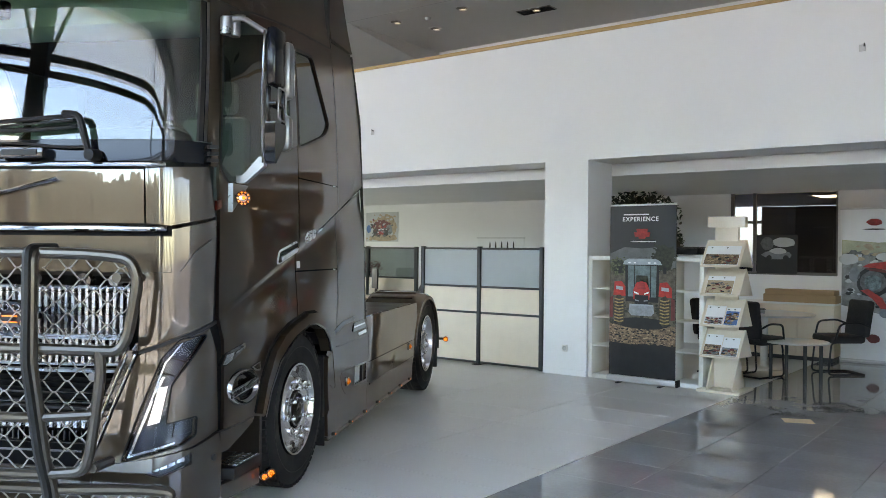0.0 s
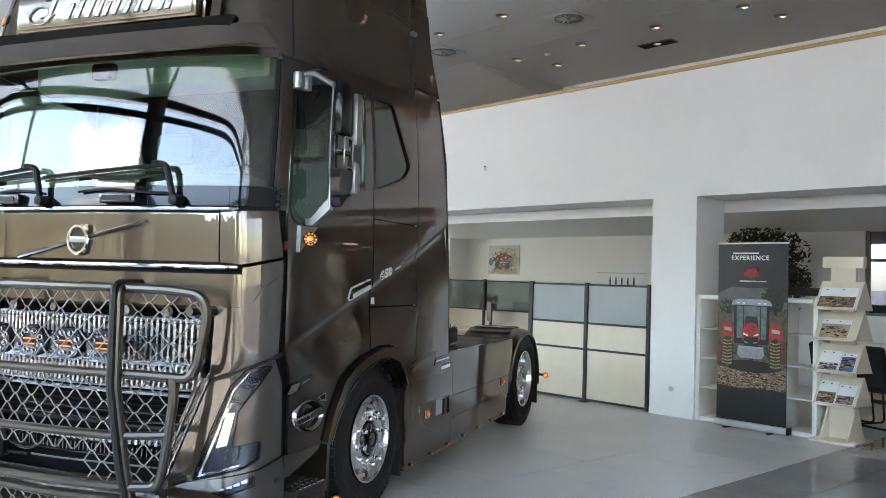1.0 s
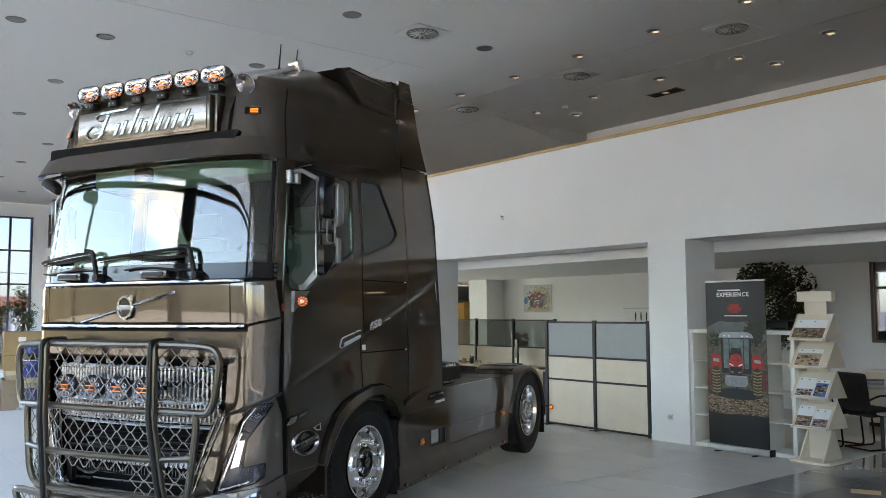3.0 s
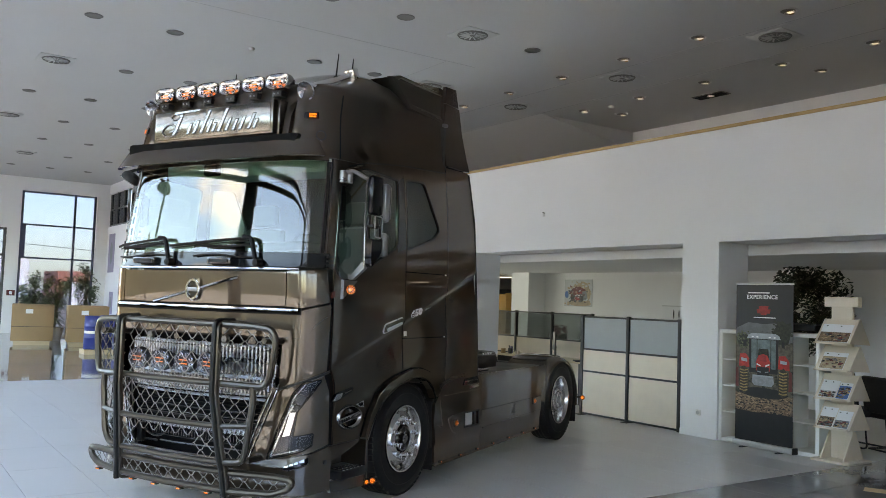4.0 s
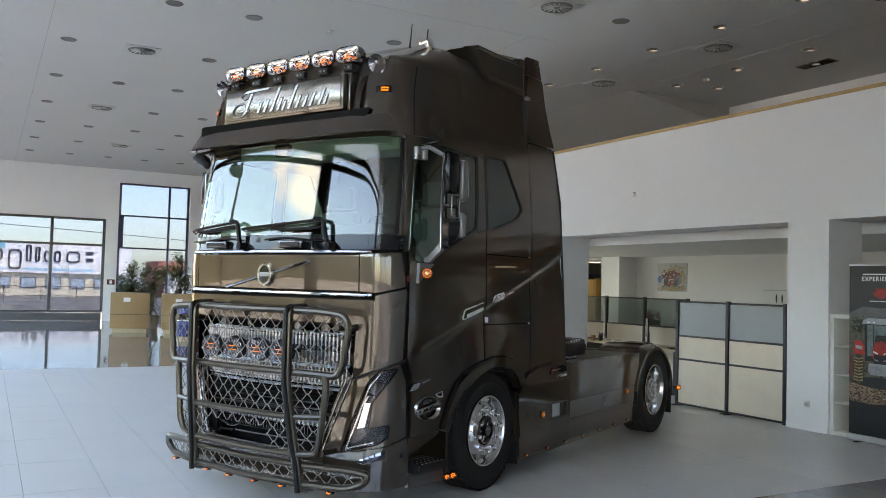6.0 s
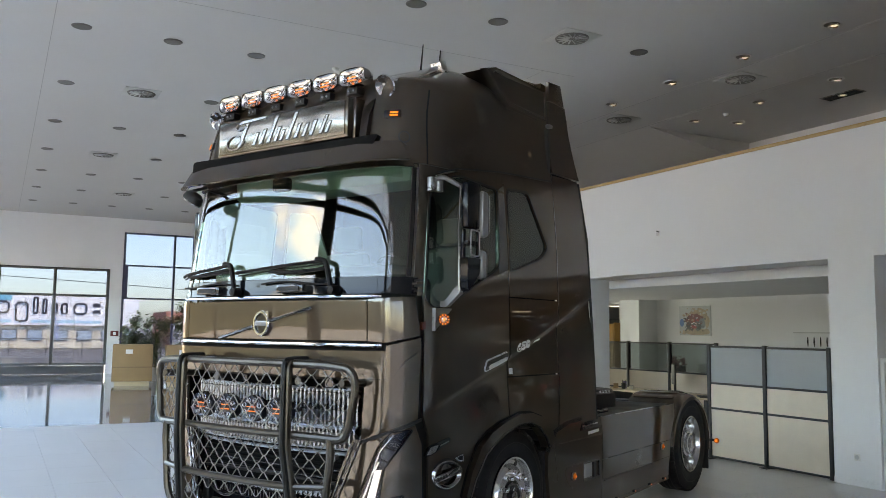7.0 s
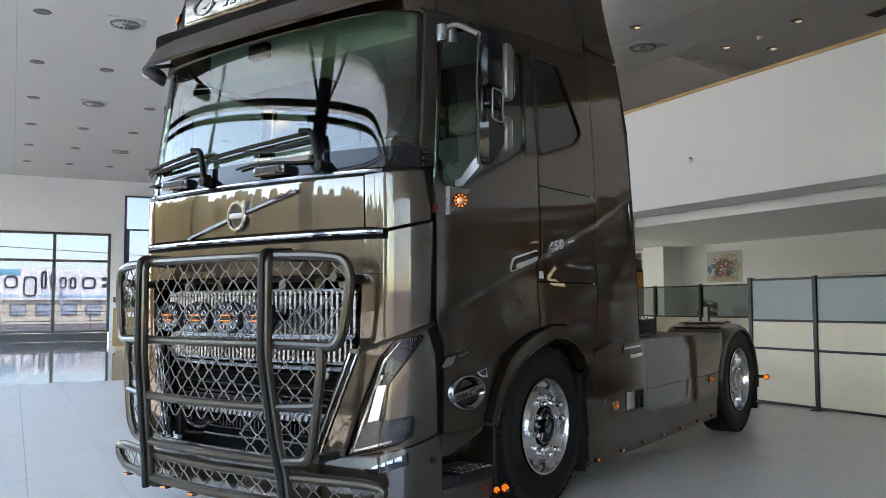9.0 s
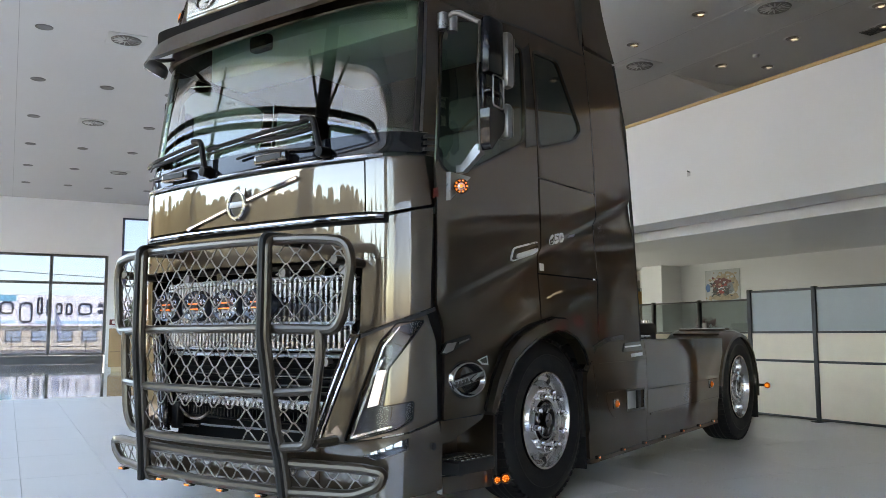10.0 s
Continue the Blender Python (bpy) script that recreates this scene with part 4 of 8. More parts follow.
for x in (0.07, 0.35):
    part("brace", prism(bmesh.new(), [(-0.06, 0.03), (0.38, 0.03), (0.21, 0.36), (0.16, 0.36)], x - 0.009, x + 0.009, "yz"), M_MAPLE, rack)
part("head", boxes((0.0, 0.42, 0.14, 0.23, 1.83, 1.95), bevel=0.004), M_MAPLE, rack)
for i, z in enumerate((0.40, 0.74, 1.08, 1.40)):
    for x in (0.0, 0.42):
        part("cheek", prism(bmesh.new(), [(-0.06, z), (0.40, z - 0.02), (0.19, z + 0.29), (0.17, z + 0.29)], x - 0.008, x + 0.008, "yz"), M_MAPLE, rack)
    for k in (0, 1):
        part("slope", prism(bmesh.new(), [(-0.045, z + 0.012), (-0.035, z + 0.0), (0.178, z + 0.275), (0.168, z + 0.285)] if k == 0 else [(0.385, z - 0.01), (0.375, z - 0.015), (0.182, z + 0.275), (0.19, z + 0.285)],
                            0.01, 0.41, "yz"), M_MAPLE, rack)
    part("ledge", boxes((0.0, 0.42, -0.095, -0.05, z - 0.012, z + 0.008), bevel=0.003), M_MAPLE, rack)


def brochure(x, z, w, h, top, low):
    """A leaflet leaning on a shelf of the rack."""
    b = thing("brochure", spot(1.45 + x, -0.02, z) @ pose(0, -0.052, 0.012, -37.5), "printed brochure leaning on the rack shelf", "brochure", "brochures on the rack")
    part("cover", boxes((0, w, -0.004, 0.0, 0, h)), P_WHITE, b)
    patch("print", [(0.004, 0.004), (w - 0.004, 0.004), (w - 0.004, h * low), (0.004, h * low)], -0.0045, top, b)
    for m, n in ((P_RUST, 14), (P_DKRED, 8), (P_BLACK, 9), (P_STONE, 8)):
        mottle(n, w * 0.1, w * 0.9, h * low * 0.15, h * low * 0.85, 0.035, -0.0047, m, 0.5, b, (0.006, w - 0.006))
    for k in range(2):
        patch("print", blob(w * (0.15 + 0.45 * k), h * 0.9, 0.02, 0.015), -0.0045, P_BLACK, b)
    return b


brochure(0.02, 1.40, 0.38, 0.26, P_SOIL, 0.55)
brochure(0.04, 1.08, 0.30, 0.24, P_TAN, 0.75)
brochure(0.03, 0.74, 0.21, 0.25, P_SKY, 0.4)
brochure(0.25, 0.74, 0.15, 0.23, P_BLUE, 0.8)
brochure(0.02, 0.40, 0.19, 0.27, P_SOIL, 0.5)
brochure(0.22, 0.40, 0.18, 0.24, P_GREY, 0.45)

# tall plant in the office
plant = thing("potted_tree", spot(-1.5, 3.8), "tall bushy potted fig tree near the office wall", "plant")
part("pot", lathe(bmesh.new(), [(0.0, 0.17), (0.38, 0.23), (0.4, 0.25), (0.38, 0.22), (0.3, 0.2)], 24, "z"), M_POT, plant)
part("trunk", tube(bmesh.new(), smooth_path([(0, 0, 0.3), (0.05, 0.02, 0.8), (-0.03, 0, 1.3), (0.02, 0, 1.75)], 5), lambda u: 0.035 - 0.018 * u, 8), M_BARK, plant)
for i in range(9):
    a = i * 2.4
    part("branch", tube(bmesh.new(), smooth_path([(0, 0, 1.25 + 0.05 * i), (0.3 * math.cos(a), 0.2 * math.sin(a), 1.55 + 0.05 * i), (0.62 * math.cos(a), 0.4 * math.sin(a), 1.75 + 0.05 * i)], 4), lambda u: 0.014 - 0.01 * u, 5), M_BARK, plant)
# leaf colour darkened to put the office shade into the crown
part("crown", leaves(rnd, 7500, 0, 1.05, 0.6, 0.75, 1.78, 0.05), mat("fig_leaf_in_shade", (0.027, 0.040, 0.020), 0.45, var=0.4, scale=7), plant, "dense leaves, green darkened for office shade", sharp=180)

# meeting corner by the back room glazing
M_FABRIC = mat("black_fabric", (0.018, 0.018, 0.02), 0.85, var=0.2, scale=30, fine=200, bump=0.2)
M_GREYTOP = mat("grey_laminate", (0.55, 0.57, 0.58), 0.35, var=0.04)


def cantilever_chair(at):
    c = thing("visitor_chair", at, "black fabric cantilever visitor chair with steel sled base", "chair", "visitor chairs")
    part("seat", boxes((-0.24, 0.24, -0.25, 0.22, 0.41, 0.51), bevel=0.04), M_FABRIC, c)
    bm = boxes((-0.235, 0.235, -0.02, 0.07, -0.03, 0.44), bevel=0.035)
    bmesh.ops.rotate(bm, verts=bm.verts, cent=(0, 0, 0), matrix=Matrix.Rotation(-0.15, 3, "X"))
    bmesh.ops.translate(bm, verts=bm.verts, vec=(0, 0.21, 0.52))
    part("backrest", bm, M_FABRIC, c)
    for k in (-1, 1):
        part("frame", tube(bmesh.new(), fillet([(k * 0.2, 0.24, 0.6), (k * 0.2, 0.2, 0.43), (k * 0.2, -0.22, 0.42), (k * 0.2, -0.26, 0.012), (k * 0.2, 0.22, 0.012)], 0.06, 4), 0.012, 8), M_BLACKPL, c)
        part("arm", tube(bmesh.new(), fillet([(k * 0.24, 0.26, 0.62), (k * 0.26, 0.1, 0.68), (k * 0.26, -0.14, 0.66), (k * 0.24, -0.2, 0.45)], 0.06, 4), 0.013, 8), M_BLACKPL, c)
    part("cross_bar", tube(bmesh.new(), [(-0.2, 0.22, 0.012), (0.2, 0.22, 0.012)], 0.012, 8), M_BLACKPL, c)
    return c


vc = cantilever_chair(spot(2.35, 2.45, 0, -48))
copy_thing(vc, spot(1.6, 1.5, 0, 160))
copy_thing(vc, spot(1.15, 1.5, 0, 80))
low = thing("low_table", spot(2.05, 1.55), "grey low table with steel legs", "table")
part("tabletop", lathe(bmesh.new(), [(0.45, 0.0), (0.45, 0.37), (0.462, 0.385), (0.475, 0.37), (0.475, 0.0)], 36, "z"), M_GREYTOP, low)
for a in (0.6, 2.2, 3.7, 5.3):
    part("leg", tube(bmesh.new(), [(0.3 * math.cos(a), 0.3 * math.sin(a), 0), (0.3 * math.cos(a), 0.3 * math.sin(a), 0.45)], 0.022, 12), M_POST, low)
tab = thing("round_table", spot(1.45, 2.3), "round white meeting table on a central column", "table")
part("tabletop", lathe(bmesh.new(), [(0.72, 0.0), (0.72, 0.62), (0.735, 0.64), (0.75, 0.62), (0.75, 0.0)], 40, "z"), M_GREYTOP, tab)
part("column", lathe(bmesh.new(), [(0.0, 0.28), (0.02, 0.28), (0.03, 0.05), (0.72, 0.05)], 20, "z"), M_LAMPRIM, tab)
papers = thing("paper_stack", spot(1.35, 2.1, 0.75, 20), "stack of papers lying on the meeting table", "papers")
part("sheets", boxes((-0.15, 0.15, -0.1, 0.1, 0.0, 0.05), bevel=0.004), P_GREY, papers)
part("cover", boxes((-0.14, 0.16, -0.1, 0.1, 0.051, 0.06)), P_BLACK, papers)
dresser = thing("sideboard", spot(1.35, 3.75), "cream sideboard against the glazed office wall", "sideboard")
part("body", boxes((-0.75, 0.7, -0.22, 0.25, 0.06, 0.80), bevel=0.005), M_MAPLE, dresser)
part("top", boxes((-0.77, 0.72, -0.24, 0.25, 0.803, 0.83), bevel=0.004), M_WHITELAM, dresser)
for k in range(3):
    part("door", boxes((-0.735 + 0.48 * k, -0.275 + 0.48 * k, -0.24, -0.222, 0.08, 0.79), bevel=0.003), M_MAPLE, dresser)
part("kick", boxes((-0.73, 0.68, -0.19, 0.24, 0.0, 0.058)), M_POST, dresser)
for k, (w, z, h) in enumerate(((1.0, 0.83, 0.11), (0.95, 0.942, 0.07))):
    b = thing("cardboard_carton", spot(1.56, 3.75, z), "flat brown cardboard carton on the sideboard", "carton", "cartons on the sideboard")
    part("body", boxes((-w / 2, w / 2, -0.18, 0.18, 0, h), bevel=0.006), M_CARD, b)
    part("flap", boxes((-w / 2 + 0.01, w / 2 - 0.01, -0.17, 0.0, h + 0.001, h + 0.005)), M_CARD, b)
bag = picture("backdrop_poster", spot(2.95, 3.85, 0.05), 1.75, 2.13, "large white display poster of red farm machines",
              [(-0.45, 1.95, 0.2, 0.1, P_RED), (-0.45, 1.85, 0.3, 0.02, P_BLACK), (-0.45, 0.3, 0.17, 0.13, P_DKRED)], P_WHITE, M_LAMPRIM)
P_HAZE = mat("print_haze", (0.40, 0.40, 0.28), 0.5, var=0.3, scale=5)
P_MIST = mat("print_mist", (0.22, 0.23, 0.23), 0.5, var=0.5, scale=9)
patch("print_haze", [(-0.87, 1.38), (0.87, 1.38), (0.87, 1.66), (0.3, 1.70), (-0.4, 1.66), (-0.87, 1.70)], -0.0126, P_HAZE, bag)
patch("print_mist", [(-0.87, 0.76), (-0.3, 0.64), (0.87, 0.66), (0.87, 1.48), (0.2, 1.55), (-0.4, 1.52), (-0.87, 1.50)], -0.0131, P_MIST, bag)
for m, n, x0, x1, z0, z1, sz in ((P_TAN, 26, -0.8, 0.8, 1.42, 1.62, 0.07), (P_STONE, 70, -0.8, 0.8, 0.75, 1.52, 0.07), (P_SKY, 60, -0.8, 0.8, 0.72, 1.5, 0.06), (P_BLACK, 50, -0.8, 0.8, 0.75, 1.5, 0.05)):
    mottle(n, x0, x1, z0, z1, sz, -0.0133 - 0.0003 * (len(bag.children) % 9), m, 0.6, bag, (-0.86, 0.86))
for dx, s in ((0.0, 1.0), (0.85, 0.9)):
    for cx, cz, a, b, m, d in ((-0.46, 1.10, 0.44, 0.42, P_BLACK, 0.0162), (-0.46, 1.10, 0.34, 0.32, P_STONE, 0.0165), (-0.46, 1.09, 0.23, 0.22, P_TEAL, 0.0168), (-0.78, 1.42, 0.26, 0.16, P_SKY, 0.0162), (-0.28, 1.46, 0.30, 0.12, P_SKY, 0.0162), (-0.70, 1.20, 0.14, 0.22, P_GREY, 0.0162), (-0.22, 0.92, 0.16, 0.10, P_SKY, 0.0165), (-0.30, 0.66, 0.16, 0.12, P_GREY, 0.0165)):
        patch("print_wheel", blob(min(0.72, cx + dx), cz, a * s, b * s, 18, 0.06), -d, m, bag)
    patch("print_hull", [(x + dx, z) for x, z in ((-0.60, 1.31), (-0.52, 1.36), (-0.10, 1.42), (-0.02, 1.40), (-0.06, 1.29), (-0.25, 1.27), (-0.45, 1.30))], -0.0171, P_BRRED, bag)
    patch("print_hull", [(x + dx, z) for x, z in ((-0.62, 0.98), (-0.52, 1.0), (-0.34, 0.88), (-0.26, 0.72), (-0.36, 0.73), (-0.46, 0.86))], -0.0171, P_BRRED, bag)
    patch("print_hull", [(x + dx, z) for x, z in ((-0.58, 1.30), (-0.45, 1.295), (-0.25, 1.265), (-0.06, 1.285), (-0.08, 1.25), (-0.30, 1.235), (-0.5, 1.26))], -0.0174, P_DKRED, bag)
part("foot", boxes((-0.87, 0.87, -0.08, 0.06, -0.05, -0.022), bevel=0.006), M_LAMPRIM, bag)
owin = tagged(new("window_4"), "office glazing to the dim back room in grey frames", "window", kind="structure")
owin.matrix_basis = WALL
for a in (0.2, 0.56, 1.82):
    part("window_frame", boxes((a, a + 0.05, N_B + 0.02, N_B + 0.09, 1.2, 2.52)), M_FRAME, owin)
part("window_frame", boxes((0.2, 1.87, N_B + 0.015, N_B + 0.095, 1.2, 1.245)), M_FRAME, owin)
part("pane", boxes((0.25, 1.82, N_B + 0.05, N_B + 0.058, 1.245, 2.51)), M_TINT, owin).visible_shadow = False
picture("car_poster", spot(0.95, N_B - 0.003, 1.22), 0.62, 0.62, "poster of a grey car hung on the glazing",
        [(0.1, 0.5, 0.36, 0.16, P_SKY), (-0.15, 0.48, 0.2, 0.22, P_STONE), (0.0, 0.30, 0.46, 0.15, P_GREY), (0.02, 0.36, 0.26, 0.1, P_SKY), (-0.12, 0.25, 0.09, 0.09, P_BLACK), (0.14, 0.25, 0.09, 0.09, P_BLACK)], P_BLACK)
panel = thing("ceiling_panel_light", spot(1.62, N_B + 0.9, 2.515), "glowing square ceiling light in the back room", "lamp")
part("frame", boxes((-0.32, 0.32, -0.32, 0.32, -0.02, 0.0)), M_LAMPRIM, panel)
part("diffuser", boxes((-0.29, 0.29, -0.29, 0.29, -0.024, -0.021)), mat("panel_light", (0.9, 0.9, 0.85), 0.4, var=0.0, emit=(1.0, 0.86, 0.6), emit_strength=2.5), panel)

# ---------- far end of the hall: crates, plants, drums ----------
def big_box(at):
    b = thing("cardboard_crate", at, "large brown cardboard crate on a wooden pallet", "crate", "cardboard crates")
    part("carton", boxes((-0.6, 0.6, -0.57, 0.57, 0.13, 1.22), bevel=0.012), M_CARD, b)
    part("tape", boxes((-0.03, 0.03, -0.573, -0.5705, 0.13, 1.22)), mat("tape", (0.45, 0.33, 0.2), 0.3, var=0.05), b)
    part("strap", boxes((-0.604, 0.604, -0.574, 0.574, 0.55, 0.562)), M_POST, b)
    part("label", boxes((0.601, 0.604, -0.2, 0.0, 0.95, 1.08)), P_WHITE, b)
    for k in (-0.5, 0.0, 0.5):
        part("pallet_block", boxes((k * 1.0 - 0.06, k * 1.0 + 0.06, -0.49, 0.49, 0.0, 0.09)), M_DESK, b)
    part("pallet_deck", boxes((-0.6, 0.6, -0.5, 0.5, 0.092, 0.125)), M_DESK, b)
    return b


bb = big_box(spot(-20.95, -5.22, 0, -8))
copy_thing(bb, spot(-20.15, -3.82, 0, -8))


def yucca(at, seed, h):
    r = random.Random(seed)
    p = thing("potted_palm", at, "potted palm with long arching leaves by the window", "plant", "potted palms")
    part("pot", lathe(bmesh.new(), [(0, 0.2), (0.42, 0.27), (0.45, 0.28), (0.4, 0.24)], 20, "z"), M_POT, p)
    part("trunk", tube(bmesh.new(), smooth_path([(0, 0, 0.4), (0.05, 0, h * 0.6), (0, 0.03, h)], 4), 0.035, 7), M_BARK, p)
    bm = bmesh.new()
    for i in range(150):
        a, up = r.uniform(0, 6.3), r.uniform(-0.5, 1.3)
        L = r.uniform(0.45, 0.8)
        base = Vector((0, 0, h + r.uniform(-0.75, 0.25)))
        d = Vector((math.cos(a) * math.cos(up), math.sin(a) * math.cos(up), math.sin(up)))
        s = d.cross(Vector((0, 0, 1))).normalized() * 0.028
        prev = None
        for j in range(5):
            u = j / 4
            c = base + d * L * u + Vector((0, 0, -0.45 * L * u * u))
            w = s * (1 - u * 0.95)
            cur = (bm.verts.new(c - w), bm.verts.new(c + w))
            if prev:
                bm.faces.new((prev[0], prev[1], cur[1], cur[0]))
            prev = cur
    part("crown", bm, M_LEAF, p, "long dark green leaves", sharp=180)
    part("foliage", leaves(r, 900, 0, 0.5, 0.5, 0.75, h + 0.1, 0.05), M_LEAF, p, "small dense leaves", sharp=180)
    return p


yucca(spot(-23.0, -4.9), 3, 1.55)
yucca(spot(-22.6, -4.3), 7, 1.3)
yucca(spot(-22.8, -3.35), 9, 1.75)
M_DRUM = mat("blue_drum_enamel", (0.012, 0.035, 0.20), 0.35, var=0.1, scale=4)
def drum(at):
    d = thing("oil_drum", at, "blue steel oil drum with white label on a pallet", "drum", "blue drums")
    part("body", lathe(bmesh.new(), [(0.13, 0.28), (0.14, 0.29), (0.42, 0.285), (0.435, 0.295), (0.45, 0.285), (0.72, 0.285), (0.735, 0.295), (0.75, 0.285), (1.0, 0.285), (1.015, 0.292), (1.0, 0.27)], 28, "z"), M_DRUM, d)
    part("label", lathe(bmesh.new(), [(0.55, 0.2865), (0.62, 0.2865), (0.62, 0.287), (0.55, 0.287)], 28, "z", closed=True), P_WHITE, d)
    part("pallet", boxes((-0.32, 0.32, -0.32, 0.32, 0.0, 0.125)), M_DESK, d)
    return d
dr = drum(spot(-16.75, -4.30))
copy_thing(dr, spot(-16.5, -3.62))
copy_thing(dr, spot(-17.4, -3.75))
for i, (u, z, w, h) in enumerate(((-26.7, 2.9, 0.9, 1.5), (-26.4, 1.3, 0.55, 0.85))):
    picture("wall_poster", spot(u, -1.703, z - 0.5), w, h, "dull violet poster on the side wall", [(0.0, h * 0.5, w * 0.5, h * 0.6, P_GREY)], mat("print_violet", (0.30, 0.27, 0.38), 0.5, var=0.2))
ext_sign = thing("exit_sign", spot(U_L + 0.003, -5.02, 1.5), "small red safety sign on the white pier", "sign")
part("plate", boxes((0.0, 0.01, -0.14, 0.14, -0.1, 0.1)), P_DKRED, ext_sign)
part("symbol", boxes((0.0102, 0.012, -0.05, 0.05, -0.06, 0.06)), P_WHITE, ext_sign)
ext = thing("fire_extinguisher", spot(-26.9, -4.6), "red fire extinguisher standing at the pier", "extinguisher")
part("cylinder", lathe(bmesh.new(), [(0, 0.08), (0.42, 0.08), (0.5, 0.035), (0.54, 0.03)], 18, "z"), P_RED, ext)
part("valve", boxes((-0.05, 0.05, -0.02, 0.02, 0.54, 0.6), bevel=0.006), M_BLACKPL, ext)
part("hose", tube(bmesh.new(), smooth_path([(0.03, 0, 0.57), (0.14, 0, 0.5), (0.12, 0, 0.25)], 5), 0.012, 7), M_BLACKPL, ext)
cart = thing("tool_cabinet", spot(-22.6, -10.6), "dark green steel tool cabinet", "cabinet")
part("body", boxes((-0.6, 0.6, -0.9, 0.9, 0.1, 1.05), bevel=0.01), mat("green_enamel", (0.01, 0.07, 0.06), 0.35, var=0.1), cart)
for k in range(3):
    part("drawer", boxes((0.602, 0.62, -0.85, 0.85, 0.16 + 0.29 * k, 0.42 + 0.29 * k), bevel=0.004), mat("green_drawer", (0.012, 0.09, 0.075), 0.35, var=0.1), cart)
part("plinth", boxes((-0.55, 0.55, -0.85, 0.85, 0.0, 0.098)), M_POST, cart)

# ---------- outside ----------
M_WOODS = mat("far_woods", (0.042, 0.046, 0.034), 0.9, var=0.5, scale=0.3, fine=3)
bm = bmesh.new()
rw = random.Random(21)
crown = [rw.uniform(-1.0, 1.0) for k in range(70)]
prev = None
for q in range(641):
    i = q / 4
    rise = min(1, max(0, (i + 4) / 46)) * min(1, max(0, (120 - i) / 24))
    k, f = int(i / 2.4), (i / 2.4) % 1.0
    dome = math.sqrt(max(0.0, 1 - (2 * f - 1) ** 2)) * (1.1 + 0.5 * crown[k])
    hgt = 10.6 + 0.9 * math.sin(i * 0.31) + 1.3 * crown[k] + 1.5 * dome + rw.uniform(-0.25, 0.25) + 4.5 * rise
    ring_ = []
    for u, h in ((0.94, -0.01), (0.945, 0.16), (0.95, 0.32), (0.955, 0.48), (0.96, 0.64), (0.97, 0.8), (0.985, 0.93), (1.0, 1.0), (1.06, 0.8), (1.1, -0.01)):
        e = rw.uniform(-0.008, 0.008) if 0 < h < 1 else 0.0
        a = radians(204 + 101 * (i + rw.uniform(-0.1, 0.1)) / 160)
        ring_.append(bm.verts.new((85 * (u + e) * math.cos(a), 85 * (u + e) * math.sin(a), hgt * (h + e * 3))))
    if prev:
        for j in range(len(ring_) - 1):
            bm.faces.new((prev[j], ring_[j], ring_[j + 1], prev[j + 1]))
    prev = ring_
woods = part("far_woods", bm, M_WOODS, at=spot(0, -12))
tagged(woods, "low dark green belt of trees along the horizon", "woods", kind="stuff")
M_CREAM = mat("cream_render", (0.62, 0.57, 0.46), 0.85, var=0.06, scale=0.5, fine=20)
M_SIGNW = mat("white_cladding", (0.85, 0.87, 0.88), 0.6, var=0.03, scale=0.5)
UB = -75.0
bld = thing("commercial_building", spot(UB, -6.0), "cream two storey building with a long white fascia sign", "building")
part("wall", boxes((-14, 0, -40, 8.5, -0.22, 1.85)), M_CREAM, bld)
part("fascia", boxes((-0.5, 0.25, -40, 8.5, 1.852, 4.5)), M_SIGNW, bld, "white fascia cladding")
part("roof", boxes((-14, -0.5, -40, 8.5, 1.852, 4.3)), M_CREAM, bld)
part("stripe", boxes((0.251, 0.27, -0.4, 5.3, 2.05, 2.3)), mat("pale_blue_stripe", (0.35, 0.62, 0.75), 0.5, var=0.03), bld)
part("stripe", boxes((0.251, 0.27, -4.6, -1.9, 2.05, 2.3)), mat("pale_blue_stripe", (0.35, 0.62, 0.75), 0.5, var=0.03), bld)
part("stripe", boxes((0.251, 0.27, -4.2, -1.9, 3.95, 4.45)), mat("teal_panel", (0.10, 0.45, 0.60), 0.5, var=0.05), bld)
M_INK = mat("dark_sign_ink", (0.02, 0.025, 0.04), 0.5, var=0.05)


def loop_mark(cx, w, h, z0):
    """A heavy ring outline on the fascia."""
    bm = bmesh.new()
    pts = fillet([(0.3, cx - w / 2, z0), (0.3, cx + w / 2, z0), (0.3, cx + w / 2, z0 + h), (0.3, cx - w / 2, z0 + h)], min(w, h) * 0.35, 5, closed=True)
    tube(bm, pts, 0.075, 6, closed=True)
    part("mark", bm, M_INK, bld)


for cx, w, h, z0 in ((-2.58, 0.9, 0.95, 2.9), (-1.12, 0.9, 1.6, 2.2), (-0.05, 0.3, 1.35, 2.9), (0.66, 0.25, 1.2, 2.9), (1.45, 0.4, 0.85, 2.9), (2.25, 0.4, 0.85, 2.9), (3.55, 1.0, 0.88, 2.9)):
    loop_mark(cx, w, h, z0)
for z in (3.55, 2.95):
    part("mark", boxes((0.26, 0.3, 4.6, 5.2, z, z + 0.3)), M_INK, bld)
for k in range(-10, 5):
    w_ = part("window", boxes((0.0, 0.06, k * 2.0 - 0.62, k * 2.0 + 0.62, 0.5, 1.45)), M_FRAME, bld)
    part("pane", boxes((0.06, 0.07, k * 2.0 - 0.55, k * 2.0 + 0.55, 0.57, 1.38)), mat("far_pane", (0.35, 0.45, 0.52), 0.2, var=0.1), w_)
bld2 = thing("brick_building", spot(UB - 6, 12.0), "low red brick building behind a white shed", "building")
part("wall", boxes((-8, 0, -6, 8, -0.22, 3.4)), mat("red_brick", (0.36, 0.13, 0.09), 0.8, var=0.2, scale=2), bld2)
